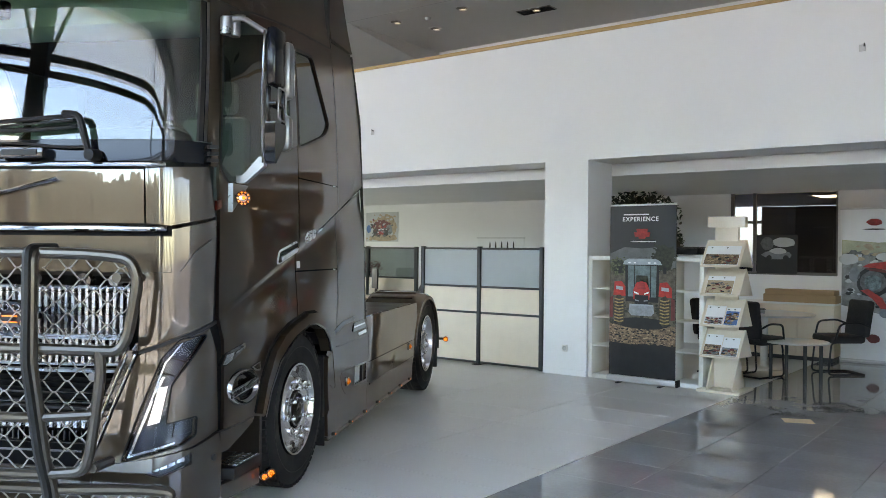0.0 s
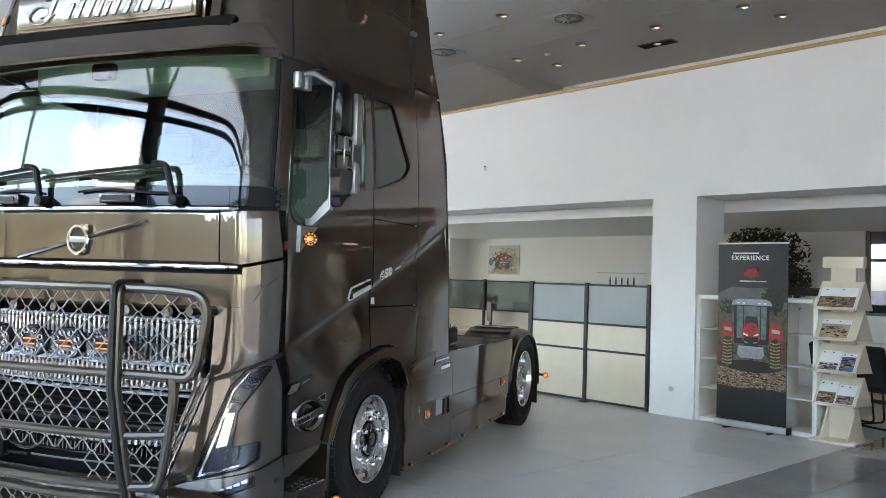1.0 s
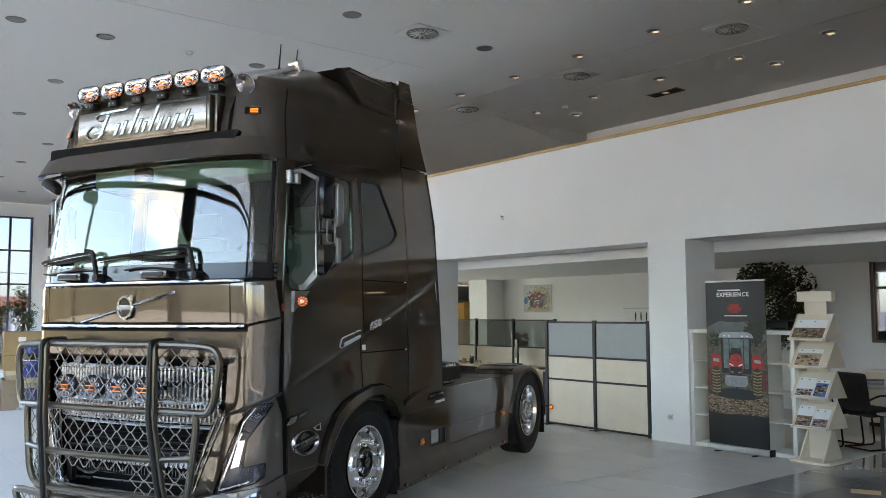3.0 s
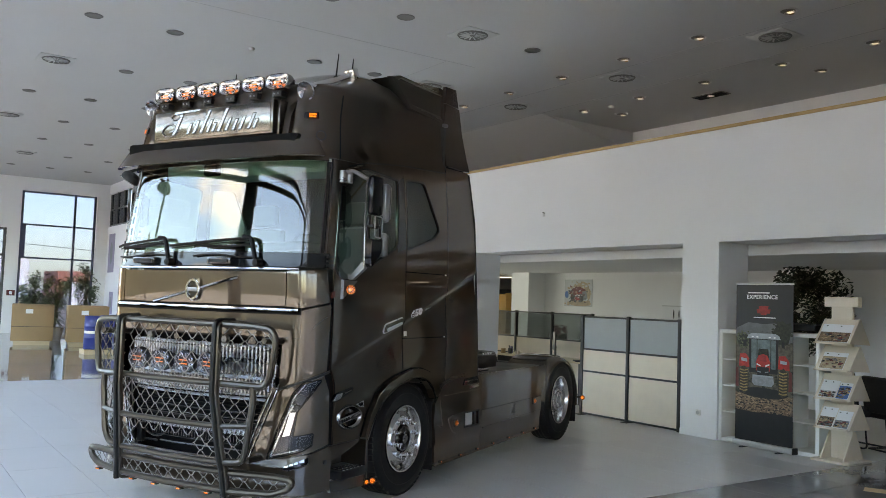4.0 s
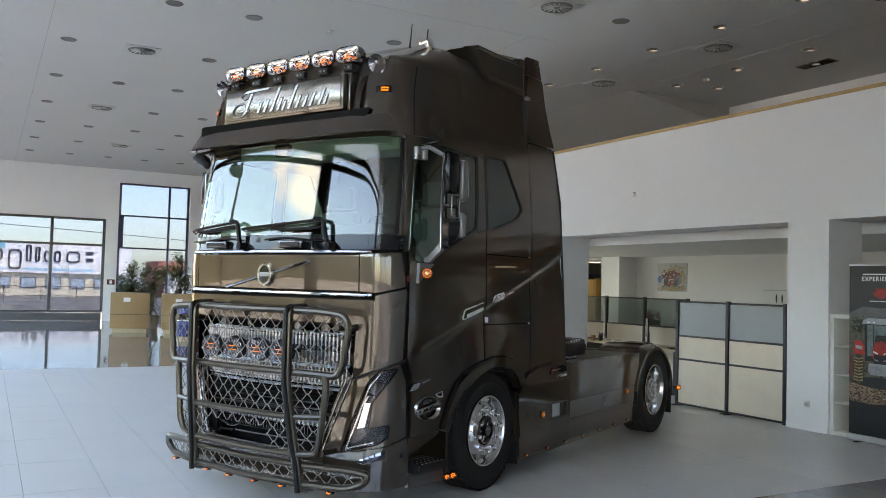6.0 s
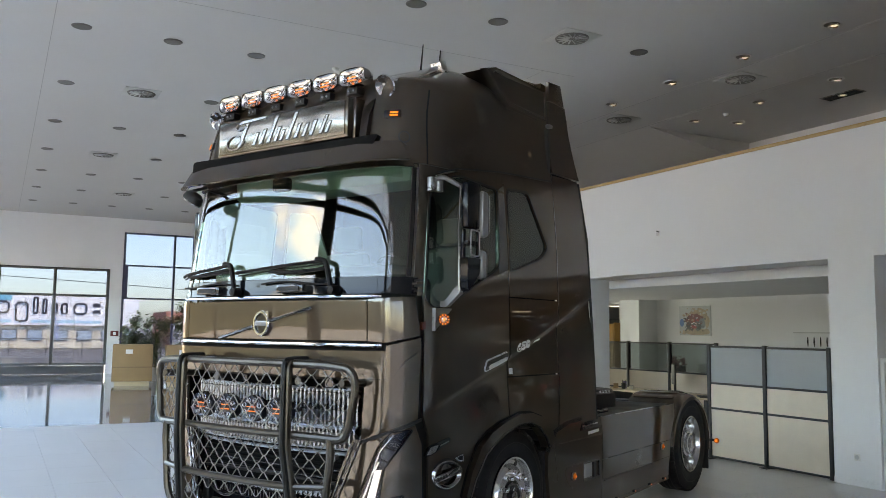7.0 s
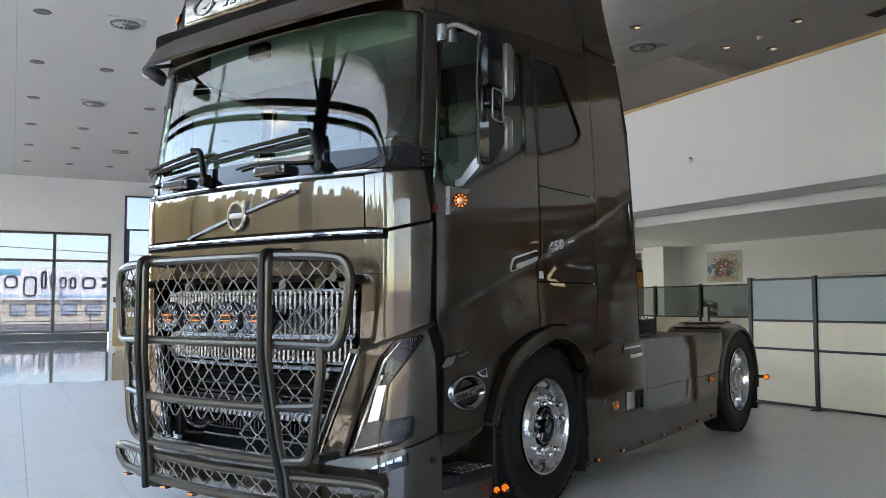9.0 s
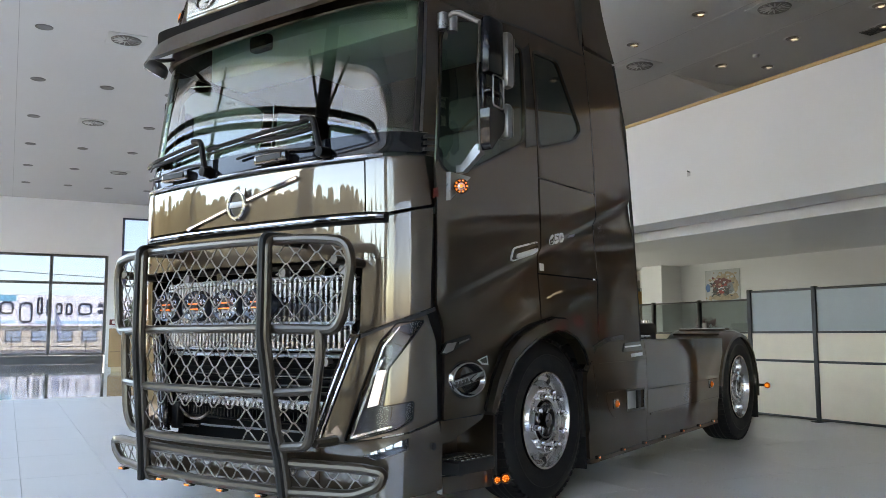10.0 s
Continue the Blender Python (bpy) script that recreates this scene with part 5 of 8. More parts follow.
part("shed", boxes((0.5, 4, -5.5, 0.5, -0.22, 2.3)), M_SIGNW, bld2)
for k in range(3):
    part("window", boxes((0.0, 0.05, -4 + 3.5 * k, -2.6 + 3.5 * k, 1.0, 2.2)), M_FRAME, bld2)
fence = thing("railing", spot(-55, -6), "thin dark metal railing along the road", "railing")
for k in range(-6, 7):
    part("post", tube(bmesh.new(), [(0, k * 2.2, -0.22), (0, k * 2.2, 0.95)], 0.03, 6), M_STEEL, fence)
for z in (0.3, 0.92):
    part("rail", tube(bmesh.new(), [(0, -13.2, z), (0, 13.2, z)], 0.025, 6), M_STEEL, fence)


def flag(at):
    f = thing("flag", at, "blue and white striped flag on a pole", "flag", "flags")
    part("pole", tube(bmesh.new(), [(0, 0, -0.22), (0, 0, 2.6)], 0.025, 7), M_SLAT, f)
    for i in range(7):
        bm = bmesh.new()
        pr = None
        for j in range(7):
            u = j / 6
            yy, zz = 0.02 + 0.55 * u * 0.5, 2.4 - 0.13 * i - 0.75 * u
            xx = 0.06 * math.sin(3 * u + i * 0.5)
            cur = (bm.verts.new((xx, yy, zz)), bm.verts.new((xx, yy, zz - 0.13)))
            if pr:
                bm.faces.new((pr[0], pr[1], cur[1], cur[0]))
            pr = cur
        part("stripe", bm, P_BLUE if i % 2 == 0 else P_WHITE, f)
    return f


fl = flag(spot(-48, -6.0))
copy_thing(fl, spot(-48, -2.6))
for z0, z1 in ((4.9, 3.8),):
    cable = thing("overhead_cable", spot(-45, 0), "thin black overhead cable across the street", "cable")
    part("wire", tube(bmesh.new(), smooth_path([(0, -30, 5.4), (0, -5, 4.3), (0, 12, 3.6), (0, 30, 3.9)], 6), 0.02, 5), M_BLACKPL, cable)


# ---------- truck ----------
from mathutils.geometry import tessellate_polygon

M_PAINT = mat("bronze_metallic_paint", (0.060, 0.0438, 0.0320), 0.32, 0.92, var=0.03, scale=1.5, fine=900, coat=1.0, coat_rough=0.0, spec=0.05)
M_PAINT.node_tree.nodes["Principled BSDF"].inputs["Coat IOR"].default_value = 1.88
M_PAINT.node_tree.nodes["Principled BSDF"].inputs["Specular Tint"].default_value = (0.48, 0.37, 0.28, 1)
# pressed sheet metal is never quite flat: long low waves bend what the clear coat mirrors
pt = M_PAINT.node_tree
wv = pt.nodes.new("ShaderNodeTexNoise")
wv.inputs["Scale"].default_value = 2.4
wv.inputs["Detail"].default_value = 0.0
wvc = pt.nodes.new("ShaderNodeTexCoord")
wvb = pt.nodes.new("ShaderNodeBump")
wvb.inputs["Strength"].default_value = 1.0
wvb.inputs["Distance"].default_value = 0.0017
pt.links.new(wvc.outputs["Object"], wv.inputs["Vector"])
pt.links.new(wv.outputs["Fac"], wvb.inputs["Height"])
pt.links.new(wvb.outputs["Normal"], pt.nodes["Principled BSDF"].inputs["Coat Normal"])
M_BLACKGL = mat("gloss_black", (0.012, 0.012, 0.013), 0.08, var=0.05, coat=0.6)
M_RUBBER = mat("tyre_rubber", (0.012, 0.012, 0.0125), 0.7, spec=0.25, var=0.15, scale=9, fine=120, bump=0.15)
M_ALU = mat("polished_aluminium", (0.60, 0.61, 0.63), 0.14, 1.0, var=0.06, scale=6, fine=200)
M_SCREEN = glass("windscreen_glass", (0.42, 0.62, 0.51), 1.7, 0.05)
M_SIDEGL = glass("door_glass", (0.45, 0.55, 0.52), 1.9)
M_DARKINT = mat("dark_interior", (0.03, 0.032, 0.033), 0.7, var=0.1)

PLAN = [(0, 0), (0.3, 0.006), (0.6, 0.025), (0.85, 0.055), (1.0, 0.088), (1.1, 0.15), (1.18, 0.28), (1.225, 0.515),
        (1.24, 0.85), (1.245, 1.3), (1.245, 2.0), (1.245, 3.4)]
CURVE = smooth_path([(-0.3, 0.006, 0)] + [(x, y, 0) for x, y in PLAN], 12)[12:]
ARC = [0.0]
for a_, b_ in zip(CURVE, CURVE[1:]):
    ARC.append(ARC[-1] + (b_ - a_).length)
ARC = np.array(ARC)
CX = np.array([p.x for p in CURVE])
CY = np.array([p.y for p in CURVE])
LZ = (0.1, 0.5, 1.0, 1.35, 1.65, 1.8, 1.94, 2.0, 2.15, 2.3, 2.45, 2.65, 2.85, 3.0, 3.2, 3.45)
LY0 = (-0.10, -0.098, -0.06, -0.062, -0.058, -0.061, -0.062, -0.05, -0.0343, -0.0178, -0.0007, 0.0229, 0.0469, 0.064, 0.085, 0.15)
LW = (0.985, 0.99, 0.996, 0.9995, 1.0, 0.9985, 0.995, 0.993, 0.9887, 0.9843, 0.98, 0.9675, 0.955, 0.94, 0.917, 0.898)


def S(s, z, off=0.0):
    """The cab's skin: s runs along the plan from the middle of the front, z is the height, off goes outwards."""
    k = 1 if s >= 0 else -1
    a = abs(s)
    x, y = np.interp(a, ARC, CX), np.interp(a, ARC, CY)
    if off:
        e = 0.02
        tx = np.interp(a + e, ARC, CX) - np.interp(max(0, a - e), ARC, CX)
        ty = np.interp(a + e, ARC, CY) - np.interp(max(0, a - e), ARC, CY)
        if a < e:
            tx, ty = 1.0, 0.0
        ln = math.hypot(tx, ty)
        x, y = x + ty / ln * off, y - tx / ln * off
    fade = max(0.0, min(1.0, 1 - (y - 0.5) / 1.2))
    if 0.3 < y and z < 2.2:
        # the crease that rises along door and side panel: the skin below it steps in
        d = (1.075 + 0.36 * y) - z
        a1 = max(0.0, min(1.0, d / 0.06 + 0.5))
        a2 = max(0.0, min(1.0, (d - 0.03) / 0.45))
        x -= 0.026 * a1 * a1 * (3 - 2 * a1) * (1 - a2 * a2 * (3 - 2 * a2)) * min(1.0, (y - 0.3) / 0.3)
    return Vector((k * x * np.interp(z, LZ, LW), y + np.interp(z, LZ, LY0) * fade, z))


def sx(x):
    return float(np.interp(x, (0, 0.3, 0.6, 0.75, 0.85, 0.92, 1.0, 1.05, 1.1, 1.128), (0, 0.3048, 0.6234, 0.7883, 0.8998, 0.9774, 1.0663, 1.1257, 1.1963, 1.244)))


def sy(y):
    return float(np.interp(y, (0.2, 0.26, 0.3, 0.345, 0.39, 0.45, 0.52, 0.58, 0.7, 0.85, 2.0, 3.4), (1.1045, 1.1963, 1.2501, 1.3089, 1.3649, 1.4352, 1.5132, 1.578, 1.7031, 1.8544, 3.0044, 4.4044)))


def fx(*pts):
    return [(sx(x), z) for x, z in pts]


def fy(*pts):
    return [(sy(y), z) for y, z in pts]


def skin(loops, thick=0.02, off=0.0, flip=False, ds=0.05, dz=0.12, fn=None):
    """A shell patch over an outline in (s, z), with holes after the first loop."""
    fn = fn or S
    from_loops = [[Vector((p[0], p[1], 0)) for p in lp] for lp in loops]
    flat = [p for lp in from_loops for p in lp]
    tris = tessellate_polygon(from_loops)
    bm = bmesh.new()
    outer = bm.faces.layers.int.new("outer")
    true_n = bm.verts.layers.float_vector.new("true_normal")
    vs = [bm.verts.new(p) for p in flat]
    for t in tris:
        try:
            bm.faces.new([vs[i] for i in t])
        except ValueError:
            pass
    s0, s1 = min(p.x for p in flat), max(p.x for p in flat)
    z0, z1 = min(p.y for p in flat), max(p.y for p in flat)
    s = math.ceil(s0 / ds) * ds
    while s < s1:
        if abs(s) < 1.75 or abs(round(s / ds)) % 6 == 0:
            bmesh.ops.bisect_plane(bm, geom=bm.verts[:] + bm.edges[:] + bm.faces[:], plane_co=(s, 0, 0), plane_no=(1, 0, 0), dist=1e-5)
        s += ds
    z = math.ceil(z0 / dz) * dz
    while z < z1:
        bmesh.ops.bisect_plane(bm, geom=bm.verts[:] + bm.edges[:] + bm.faces[:], plane_co=(0, z, 0), plane_no=(0, 1, 0), dist=1e-5)
        z += dz
    if fn is S and z0 < 2.0 and max(abs(s0), abs(s1)) > sy(0.5) and (s1 < 0 or s0 > 0):
        k = 1 if s0 > 0 else -1
        for d in (-0.03, -0.012, 0.012, 0.03, 0.08, 0.16, 0.28, 0.42):
            bmesh.ops.bisect_plane(bm, geom=bm.verts[:] + bm.edges[:] + bm.faces[:], plane_co=(k * (sy(1.3) - 1.3), 1.075 - d, 0),
                                   plane_no=(-0.36 * k, 1, 0), dist=1e-5)
    bmesh.ops.remove_doubles(bm, verts=bm.verts, dist=1e-5)
    uv = {v: (v.co.x, v.co.y) for v in bm.verts}
    faces = bm.faces[:]
    for v in bm.verts:
        a, b = uv[v]
        v.co = fn(a, b, off)
        v[true_n] = (fn(a + 0.02, b, off) - fn(a - 0.02, b, off)).cross(fn(a, b + 0.03, off) - fn(a, b - 0.03, off)).normalized()
    for f in faces:
        f[outer] = 1
    if thick:
        edges = [e for e in bm.edges if len(e.link_faces) == 1]
        back = {v: bm.verts.new(fn(uv[v][0], uv[v][1], off - thick)) for v in list(uv)}
        for f in faces:
            bm.faces.new([back[v] for v in reversed(f.verts)])
        for e in edges:
            a, b = e.verts
            bm.faces.new((a, b, back[b], back[a]))
    bmesh.ops.recalc_face_normals(bm, faces=bm.faces)
    return bm


def mirror(loops):
    return [[(-p[0], p[1]) for p in lp] for lp in loops]


def both(name, loops, material, parent, label="", **kw):
    """The same patch on both flanks."""
    a = part(name, skin(loops, **kw), material, parent, label)
    b = part(name, skin(mirror(loops), **kw), material, parent, label)
    return a, b


def grown(lp, d):
    """The outline moved outwards by d."""
    area = sum(a[0] * b[1] - b[0] * a[1] for a, b in zip(lp, lp[1:] + lp[:1]))
    out = []
    for i, p in enumerate(lp):
        a, b = lp[i - 1], lp[(i + 1) % len(lp)]
        t = Vector((b[0] - a[0], b[1] - a[1]))
        n = Vector((t.y, -t.x)).normalized() * (d if area > 0 else -d)
        out.append((p[0] + n.x, p[1] + n.y))
    return out


def rounded(pts, r=0.05, n=4):
    return [(p.x, p.y) for p in fillet([(a, b, 0) for a, b in pts], r, n, closed=True)]



M_ORLED = mat("amber_led", (0.6, 0.14, 0.02), 0.3, var=0.0, emit=(1.0, 0.22, 0.025), emit_strength=0.16)
M_AMBER = mat("amber_lens", (0.30, 0.065, 0.007), 0.25, var=0.0, coat=0.5, emit=(1.0, 0.3, 0.04), emit_strength=0.012)
M_REDDIM = mat("dark_red_lens", (0.07, 0.008, 0.005), 0.2, var=0.0, coat=0.5)
M_WIPER = mat("wiper_black", (0.005, 0.005, 0.006), 0.5, var=0.1, spec=0.2)
M_COWL = mat("cowl_black", (0.006, 0.007, 0.009), 0.05, var=0.05, spec=0.35)
M_WELL = mat("bright_pressed_metal", (0.72, 0.73, 0.74), 0.25, 0.3, var=0.02)
M_PIT = mat("matt_black_void", (0.006, 0.006, 0.006), 0.9, var=0.1, spec=0.1)
M_STRIPRB = mat("black_rubber_strip", (0.007, 0.007, 0.007), 0.5, var=0.1, spec=0.3)
M_MIRBLK = mat("blue_black_gloss", (0.004, 0.005, 0.008), 0.12, var=0.05, spec=0.25)
# chrome in two darker tones, colour lowered to mute its bright reflections
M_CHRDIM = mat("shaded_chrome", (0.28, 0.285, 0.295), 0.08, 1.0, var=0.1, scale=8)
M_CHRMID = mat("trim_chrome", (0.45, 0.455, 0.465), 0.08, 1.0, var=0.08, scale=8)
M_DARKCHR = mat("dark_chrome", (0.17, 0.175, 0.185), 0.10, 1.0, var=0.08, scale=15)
M_CUP = mat("bright_lamp_cup", (0.62, 0.63, 0.66), 0.12, 1.0, var=0.05, scale=30)
M_DRL = mat("daylight_led", (0.8, 0.82, 0.85), 0.25, var=0.0, coat=0.5, emit=(0.95, 0.98, 1.0), emit_strength=0.09)
M_LENSGL = glass("lamp_lens", (0.88, 0.91, 0.94), 1.5)
M_LAMPBK = mat("lamp_backing", (0.04, 0.048, 0.062), 0.15, 0.5, var=0.03, scale=20)
M_SILVER = mat("silver_plastic", (0.23, 0.235, 0.245), 0.3, 0.7, var=0.05)
M_GRILLE = mat("grille_aluminium", (0.50, 0.53, 0.56), 0.28, 0.9, var=0.08, scale=12)
M_WIRE = mat("mesh_wire_bronze", (0.26, 0.24, 0.215), 0.3, 0.85, var=0.06)
M_BAR = mat("bar_bronze_paint", (0.074, 0.062, 0.050), 0.33, 0.8, var=0.04, scale=4, coat=0.3, coat_rough=0.15)
M_SIGNF = mat("satin_bronze_sign", (0.24, 0.225, 0.21), 0.16, 0.9, var=0.3, scale=4, fine=40)
M_SEAT = mat("grey_seat_cloth", (0.11, 0.12, 0.12), 0.85, var=0.15)
M_LINER = mat("pale_headliner", (0.58, 0.60, 0.57), 0.9, var=0.05)

truck = thing("truck", Matrix.Identity(4), "bronze metallic tractor unit with high sleeper cab on pale tiles", "truck")


def flipped(bm):
    bmesh.ops.scale(bm, vec=(-1, 1, 1), verts=bm.verts)
    bmesh.ops.reverse_faces(bm, faces=bm.faces)
    return bm


def two(name, make, material, parent, label=""):
    """A part on each flank; make() gives the one on the +x flank."""
    a = part(name, make(), material, parent, label)
    b = part(name, flipped(make()), material, parent, label)
    return a, b


# cab front
HX = 0.865
front_lid = part("front_lid", skin([[(-sx(HX), 1.665), (sx(HX), 1.665), (sx(HX), 1.932), (-sx(HX), 1.932)]]), M_PAINT, truck)
both("corner_panel", [[(sx(HX + 0.008), 1.665), (sx(0.98), 1.655), (sy(0.33), 1.705), (sy(0.30), 1.96), (sx(0.96), 1.945), (sx(HX + 0.008), 1.936)]], M_PAINT, truck)
for z, xe, r_, lab in ((1.637, 0.962, 0.0165, "chrome strip under the front lid"), (1.957, 0.96, 0.0145, "chrome strip above the front lid")):
    pts = [S(math.copysign(sx(abs(x)), x), z, 0.004 - 0.012 * (abs(x) > xe - 0.01)) for x in np.linspace(-xe, xe, 41)]
    part("chrome_strip", tube(bmesh.new(), pts, r_, 10), M_CHRMID, truck, lab)
both("strip_gap", [fx((0.0, 1.60), (0.985, 1.60), (0.985, 1.665), (0.0, 1.665))], M_PIT, truck, thick=0.01, off=-0.012)
part("cowl", skin([[(-sy(0.31), 1.975), (sy(0.31), 1.975), (sy(0.31), 2.085), (-sy(0.31), 2.085)]], 0.02, -0.008), M_COWL, truck, "gloss black cowl band")
windscreen = part("windscreen", skin([[(-sx(1.085), 2.088), (sx(1.085), 2.088), (sx(1.09), 2.835), (-sx(1.09), 2.835)]], 0.0, -0.012), M_SCREEN, truck, "green tinted windscreen reflecting the sky")
both("screen_seal", [[(sx(1.088), 2.09), (sx(1.105), 2.09), (sx(1.108), 2.835), (sx(1.093), 2.835)]], M_BLACKPL, truck, thick=0.02, off=0.002)
both("screen_trim", [[(sx(1.107), 2.09), (sx(1.118), 2.09), (sx(1.12), 2.835), (sx(1.11), 2.835)]], M_DARKCHR, truck, thick=0.012, off=0.004)
both("a_pillar", [[(sx(1.12), 2.09), (sy(0.31), 2.09), (sy(0.31), 1.965), (sy(0.345), 1.965), (sy(0.345), 2.72), (sy(0.40), 2.80), (sy(0.55), 2.862), (sx(1.118), 2.862), (sx(1.122), 2.835)]], M_PAINT, truck)
for k in range(3):
    both("pillar_vent", [[(sy(0.29), 1.985 + 0.035 * k), (sy(0.335), 1.99 + 0.035 * k), (sy(0.335), 2.008 + 0.035 * k), (sy(0.29), 2.003 + 0.035 * k)]], M_BLACKPL, truck, thick=0.03, off=0.018)

# header lip, visor and sign
part("header", skin([[(-sx(1.10), 2.838), (sx(1.10), 2.838), (sx(1.07), 2.985), (-sx(1.07), 2.985)]], 0.03, 0.012), M_PAINT, truck)
def lip_fn(s, z, off=0.0):
    return S(s, z, off + 0.115 - 0.42 * (z - 2.85)) - Vector((0, 0.06 * abs(s) ** 3, 0))


def visor_fn(s, z, off=0.0):
    return S(s, z, off) - Vector((0, 0.08 * abs(s) ** 3, 0))


part("header_lip", skin([rounded([(-sx(1.105), 2.85), (sx(1.105), 2.85), (sx(1.065), 2.99), (-sx(1.065), 2.99)], 0.012)], 0.045, 0.0, fn=lip_fn, dz=0.03), M_PAINT, truck)
part("visor", skin([rounded([(-sx(0.96), 2.955), (sx(0.90), 2.955), (sx(0.955), 3.04), (-sx(0.99), 3.055)], 0.03)], 0.06, 0.045, fn=visor_fn), M_PIT, truck, "black sun visor band")
sign = part("sign_box", boxes((-0.68, 0.68, 0.03, 0.22, 3.055, 3.335), bevel=0.012), M_PAINT, truck, "bronze light box sign on the roof front")

part("face", boxes((-0.655, 0.655, 0.022, 0.029, 3.075, 3.315), bevel=0.004), M_SIGNF, sign, "polished silver sign face")
# the script name stands as plain slanted bars with one flourish
M_SCRIPT = mat("silver_script", (0.30, 0.305, 0.32), 0.25, 0.85, var=0.05, scale=20)
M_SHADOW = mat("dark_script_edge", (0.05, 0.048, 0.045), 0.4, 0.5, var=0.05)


def stroke(x0, z0, h, w, lean=0.52):
    for m_, g, y0, y1 in ((M_SHADOW, 0.007, 0.0195, 0.0215), (M_SCRIPT, 0.0, 0.0165, 0.0194)):
        bm = prism(bmesh.new(), [(x0 - g, z0 - g), (x0 + w + g, z0 - g), (x0 + w + h * lean + g, z0 + h + g), (x0 + h * lean - g, z0 + h + g)], y0, y1)
        part("bar", bm, m_, sign)


for x0, z0, h, w in ((-0.44, 3.105, 0.175, 0.034), (-0.27, 3.11, 0.085, 0.026), (-0.20, 3.11, 0.10, 0.030), (-0.115, 3.11, 0.185, 0.028), (-0.04, 3.11, 0.10, 0.026), (0.02, 3.11, 0.07, 0.024),
                     (0.085, 3.11, 0.185, 0.028), (0.17, 3.11, 0.095, 0.026), (0.25, 3.11, 0.085, 0.026), (0.32, 3.11, 0.10, 0.030), (0.42, 3.11, 0.12, 0.026), (0.475, 3.11, 0.07, 0.026)):
    stroke(x0, z0, h, w)
for x0, x1, z0 in ((-0.43, -0.13, 3.285),):
    bm = prism(bmesh.new(), [(x0, z0), (x1, z0 + 0.012), (x1 + 0.01, z0 + 0.028), (x0 + 0.03, z0 + 0.02)], 0.0165, 0.0195)
    part("bar", bm, M_SCRIPT, sign)
part("flourish", tube(bmesh.new(), smooth_path([(-0.36, 0.018, 3.15), (-0.44, 0.018, 3.10), (-0.53, 0.018, 3.105), (-0.56, 0.018, 3.15), (-0.50, 0.018, 3.20), (-0.42, 0.018, 3.19), (-0.41, 0.018, 3.15), (-0.47, 0.018, 3.135)], 6), 0.0065, 6), M_SCRIPT, sign)
part("flourish", tube(bmesh.new(), smooth_path([(-0.43, 0.018, 3.29), (-0.46, 0.018, 3.26), (-0.42, 0.018, 3.24), (-0.34, 0.018, 3.26)], 6), 0.006, 6), M_SCRIPT, sign)
both("roof_shoulder", [[(sx(0.98), 3.05), (sx(1.06), 2.99), (sx(1.085), 2.868), (sy(0.33), 2.868), (sy(0.33), 3.42), (sx(0.90), 3.42)]], M_PAINT, truck, thick=0.02, off=0.006)
both("shoulder_seam", [[(sy(0.331), 2.868), (sy(0.343), 2.868), (sy(0.343), 3.42), (sy(0.331), 3.42)]], M_PIT, truck, thick=0.01, off=0.003)
two("sign_end", lambda: boxes((0.685, 0.715, 0.07, 0.24, 3.05, 3.34), bevel=0.01), M_PAINT, truck)
two("roof_fin", lambda: prism(bmesh.new(), [(0.085, 3.05), (0.11, 3.2), (0.19, 3.36), (0.36, 3.47), (0.62, 3.56), (0.62, 3.45), (0.34, 3.3), (0.3, 3.05)], 0.735, 0.80, "yz"), M_PAINT, truck, "painted fin that runs back over the roof")
mkr = both("roof_marker", [rounded([(sx(0.925), 3.178), (sx(1.035), 3.182), (sx(1.03), 3.24), (sx(0.925), 3.236)], 0.012)], M_BLACKGL, truck, "roof marker lamp with lit amber element", thick=0.03, off=0.016)
for m_, k in zip(mkr, (1, -1)):
    for z in (3.192, 3.212):
        lp = [(sx(0.965), z), (sx(1.015), z), (sx(1.015), z + 0.012), (sx(0.965), z + 0.012)]
        part("element", skin([lp] if k > 0 else mirror([lp]), 0.004, 0.0195), M_ORLED, m_)
both("spotlight_cap", [[(sx(1.05) + 0.043 * math.cos(i * math.pi / 12), 3.045 + 0.043 * math.sin(i * math.pi / 12)) for i in range(24)],
                       [(sx(1.05) + 0.034 * math.cos(i * math.pi / 12), 3.045 + 0.034 * math.sin(i * math.pi / 12)) for i in range(24)]], M_BLACKPL, truck, thick=0.006, off=0.008)

# roof
part("roof_skin", skin([[(-sy(2.04), 2.865), (sy(2.04), 2.865), (sy(2.04), 3.45), (-sy(2.04), 3.45)]], 0.03, 0.0), M_PAINT, truck)


def roof_cap(s, v):
    base = S(s, 3.45)
    c = Vector((0, 1.35, 0))
    th = v * math.pi / 2
    k = math.cos(th) ** 0.5
    y = c.y + (base.y - c.y) * (0.25 + 0.75 * k if base.y < c.y else 1)
    f = min(1, max(0, (y - 0.30) / 0.75))
    h = 0.11 + 0.24 * f * f * (3 - 2 * f)
    return Vector((base.x * k, y, 3.45 + h * math.sin(th) ** 0.8))


bm = bmesh.new()
ss = np.linspace(-sy(2.04), sy(2.04), 81)
rows = [[bm.verts.new(roof_cap(float(s), v)) for s in ss] for v in np.linspace(0, 1, 16)]
for r0, r1 in zip(rows, rows[1:]):
    for i in range(len(ss) - 1):
        bm.faces.new((r0[i], r0[i + 1], r1[i + 1], r1[i]))
bmesh.ops.remove_doubles(bm, verts=bm.verts, dist=1e-4)
bmesh.ops.recalc_face_normals(bm, faces=bm.faces)
part("roof_cap", bm, M_PAINT, truck)

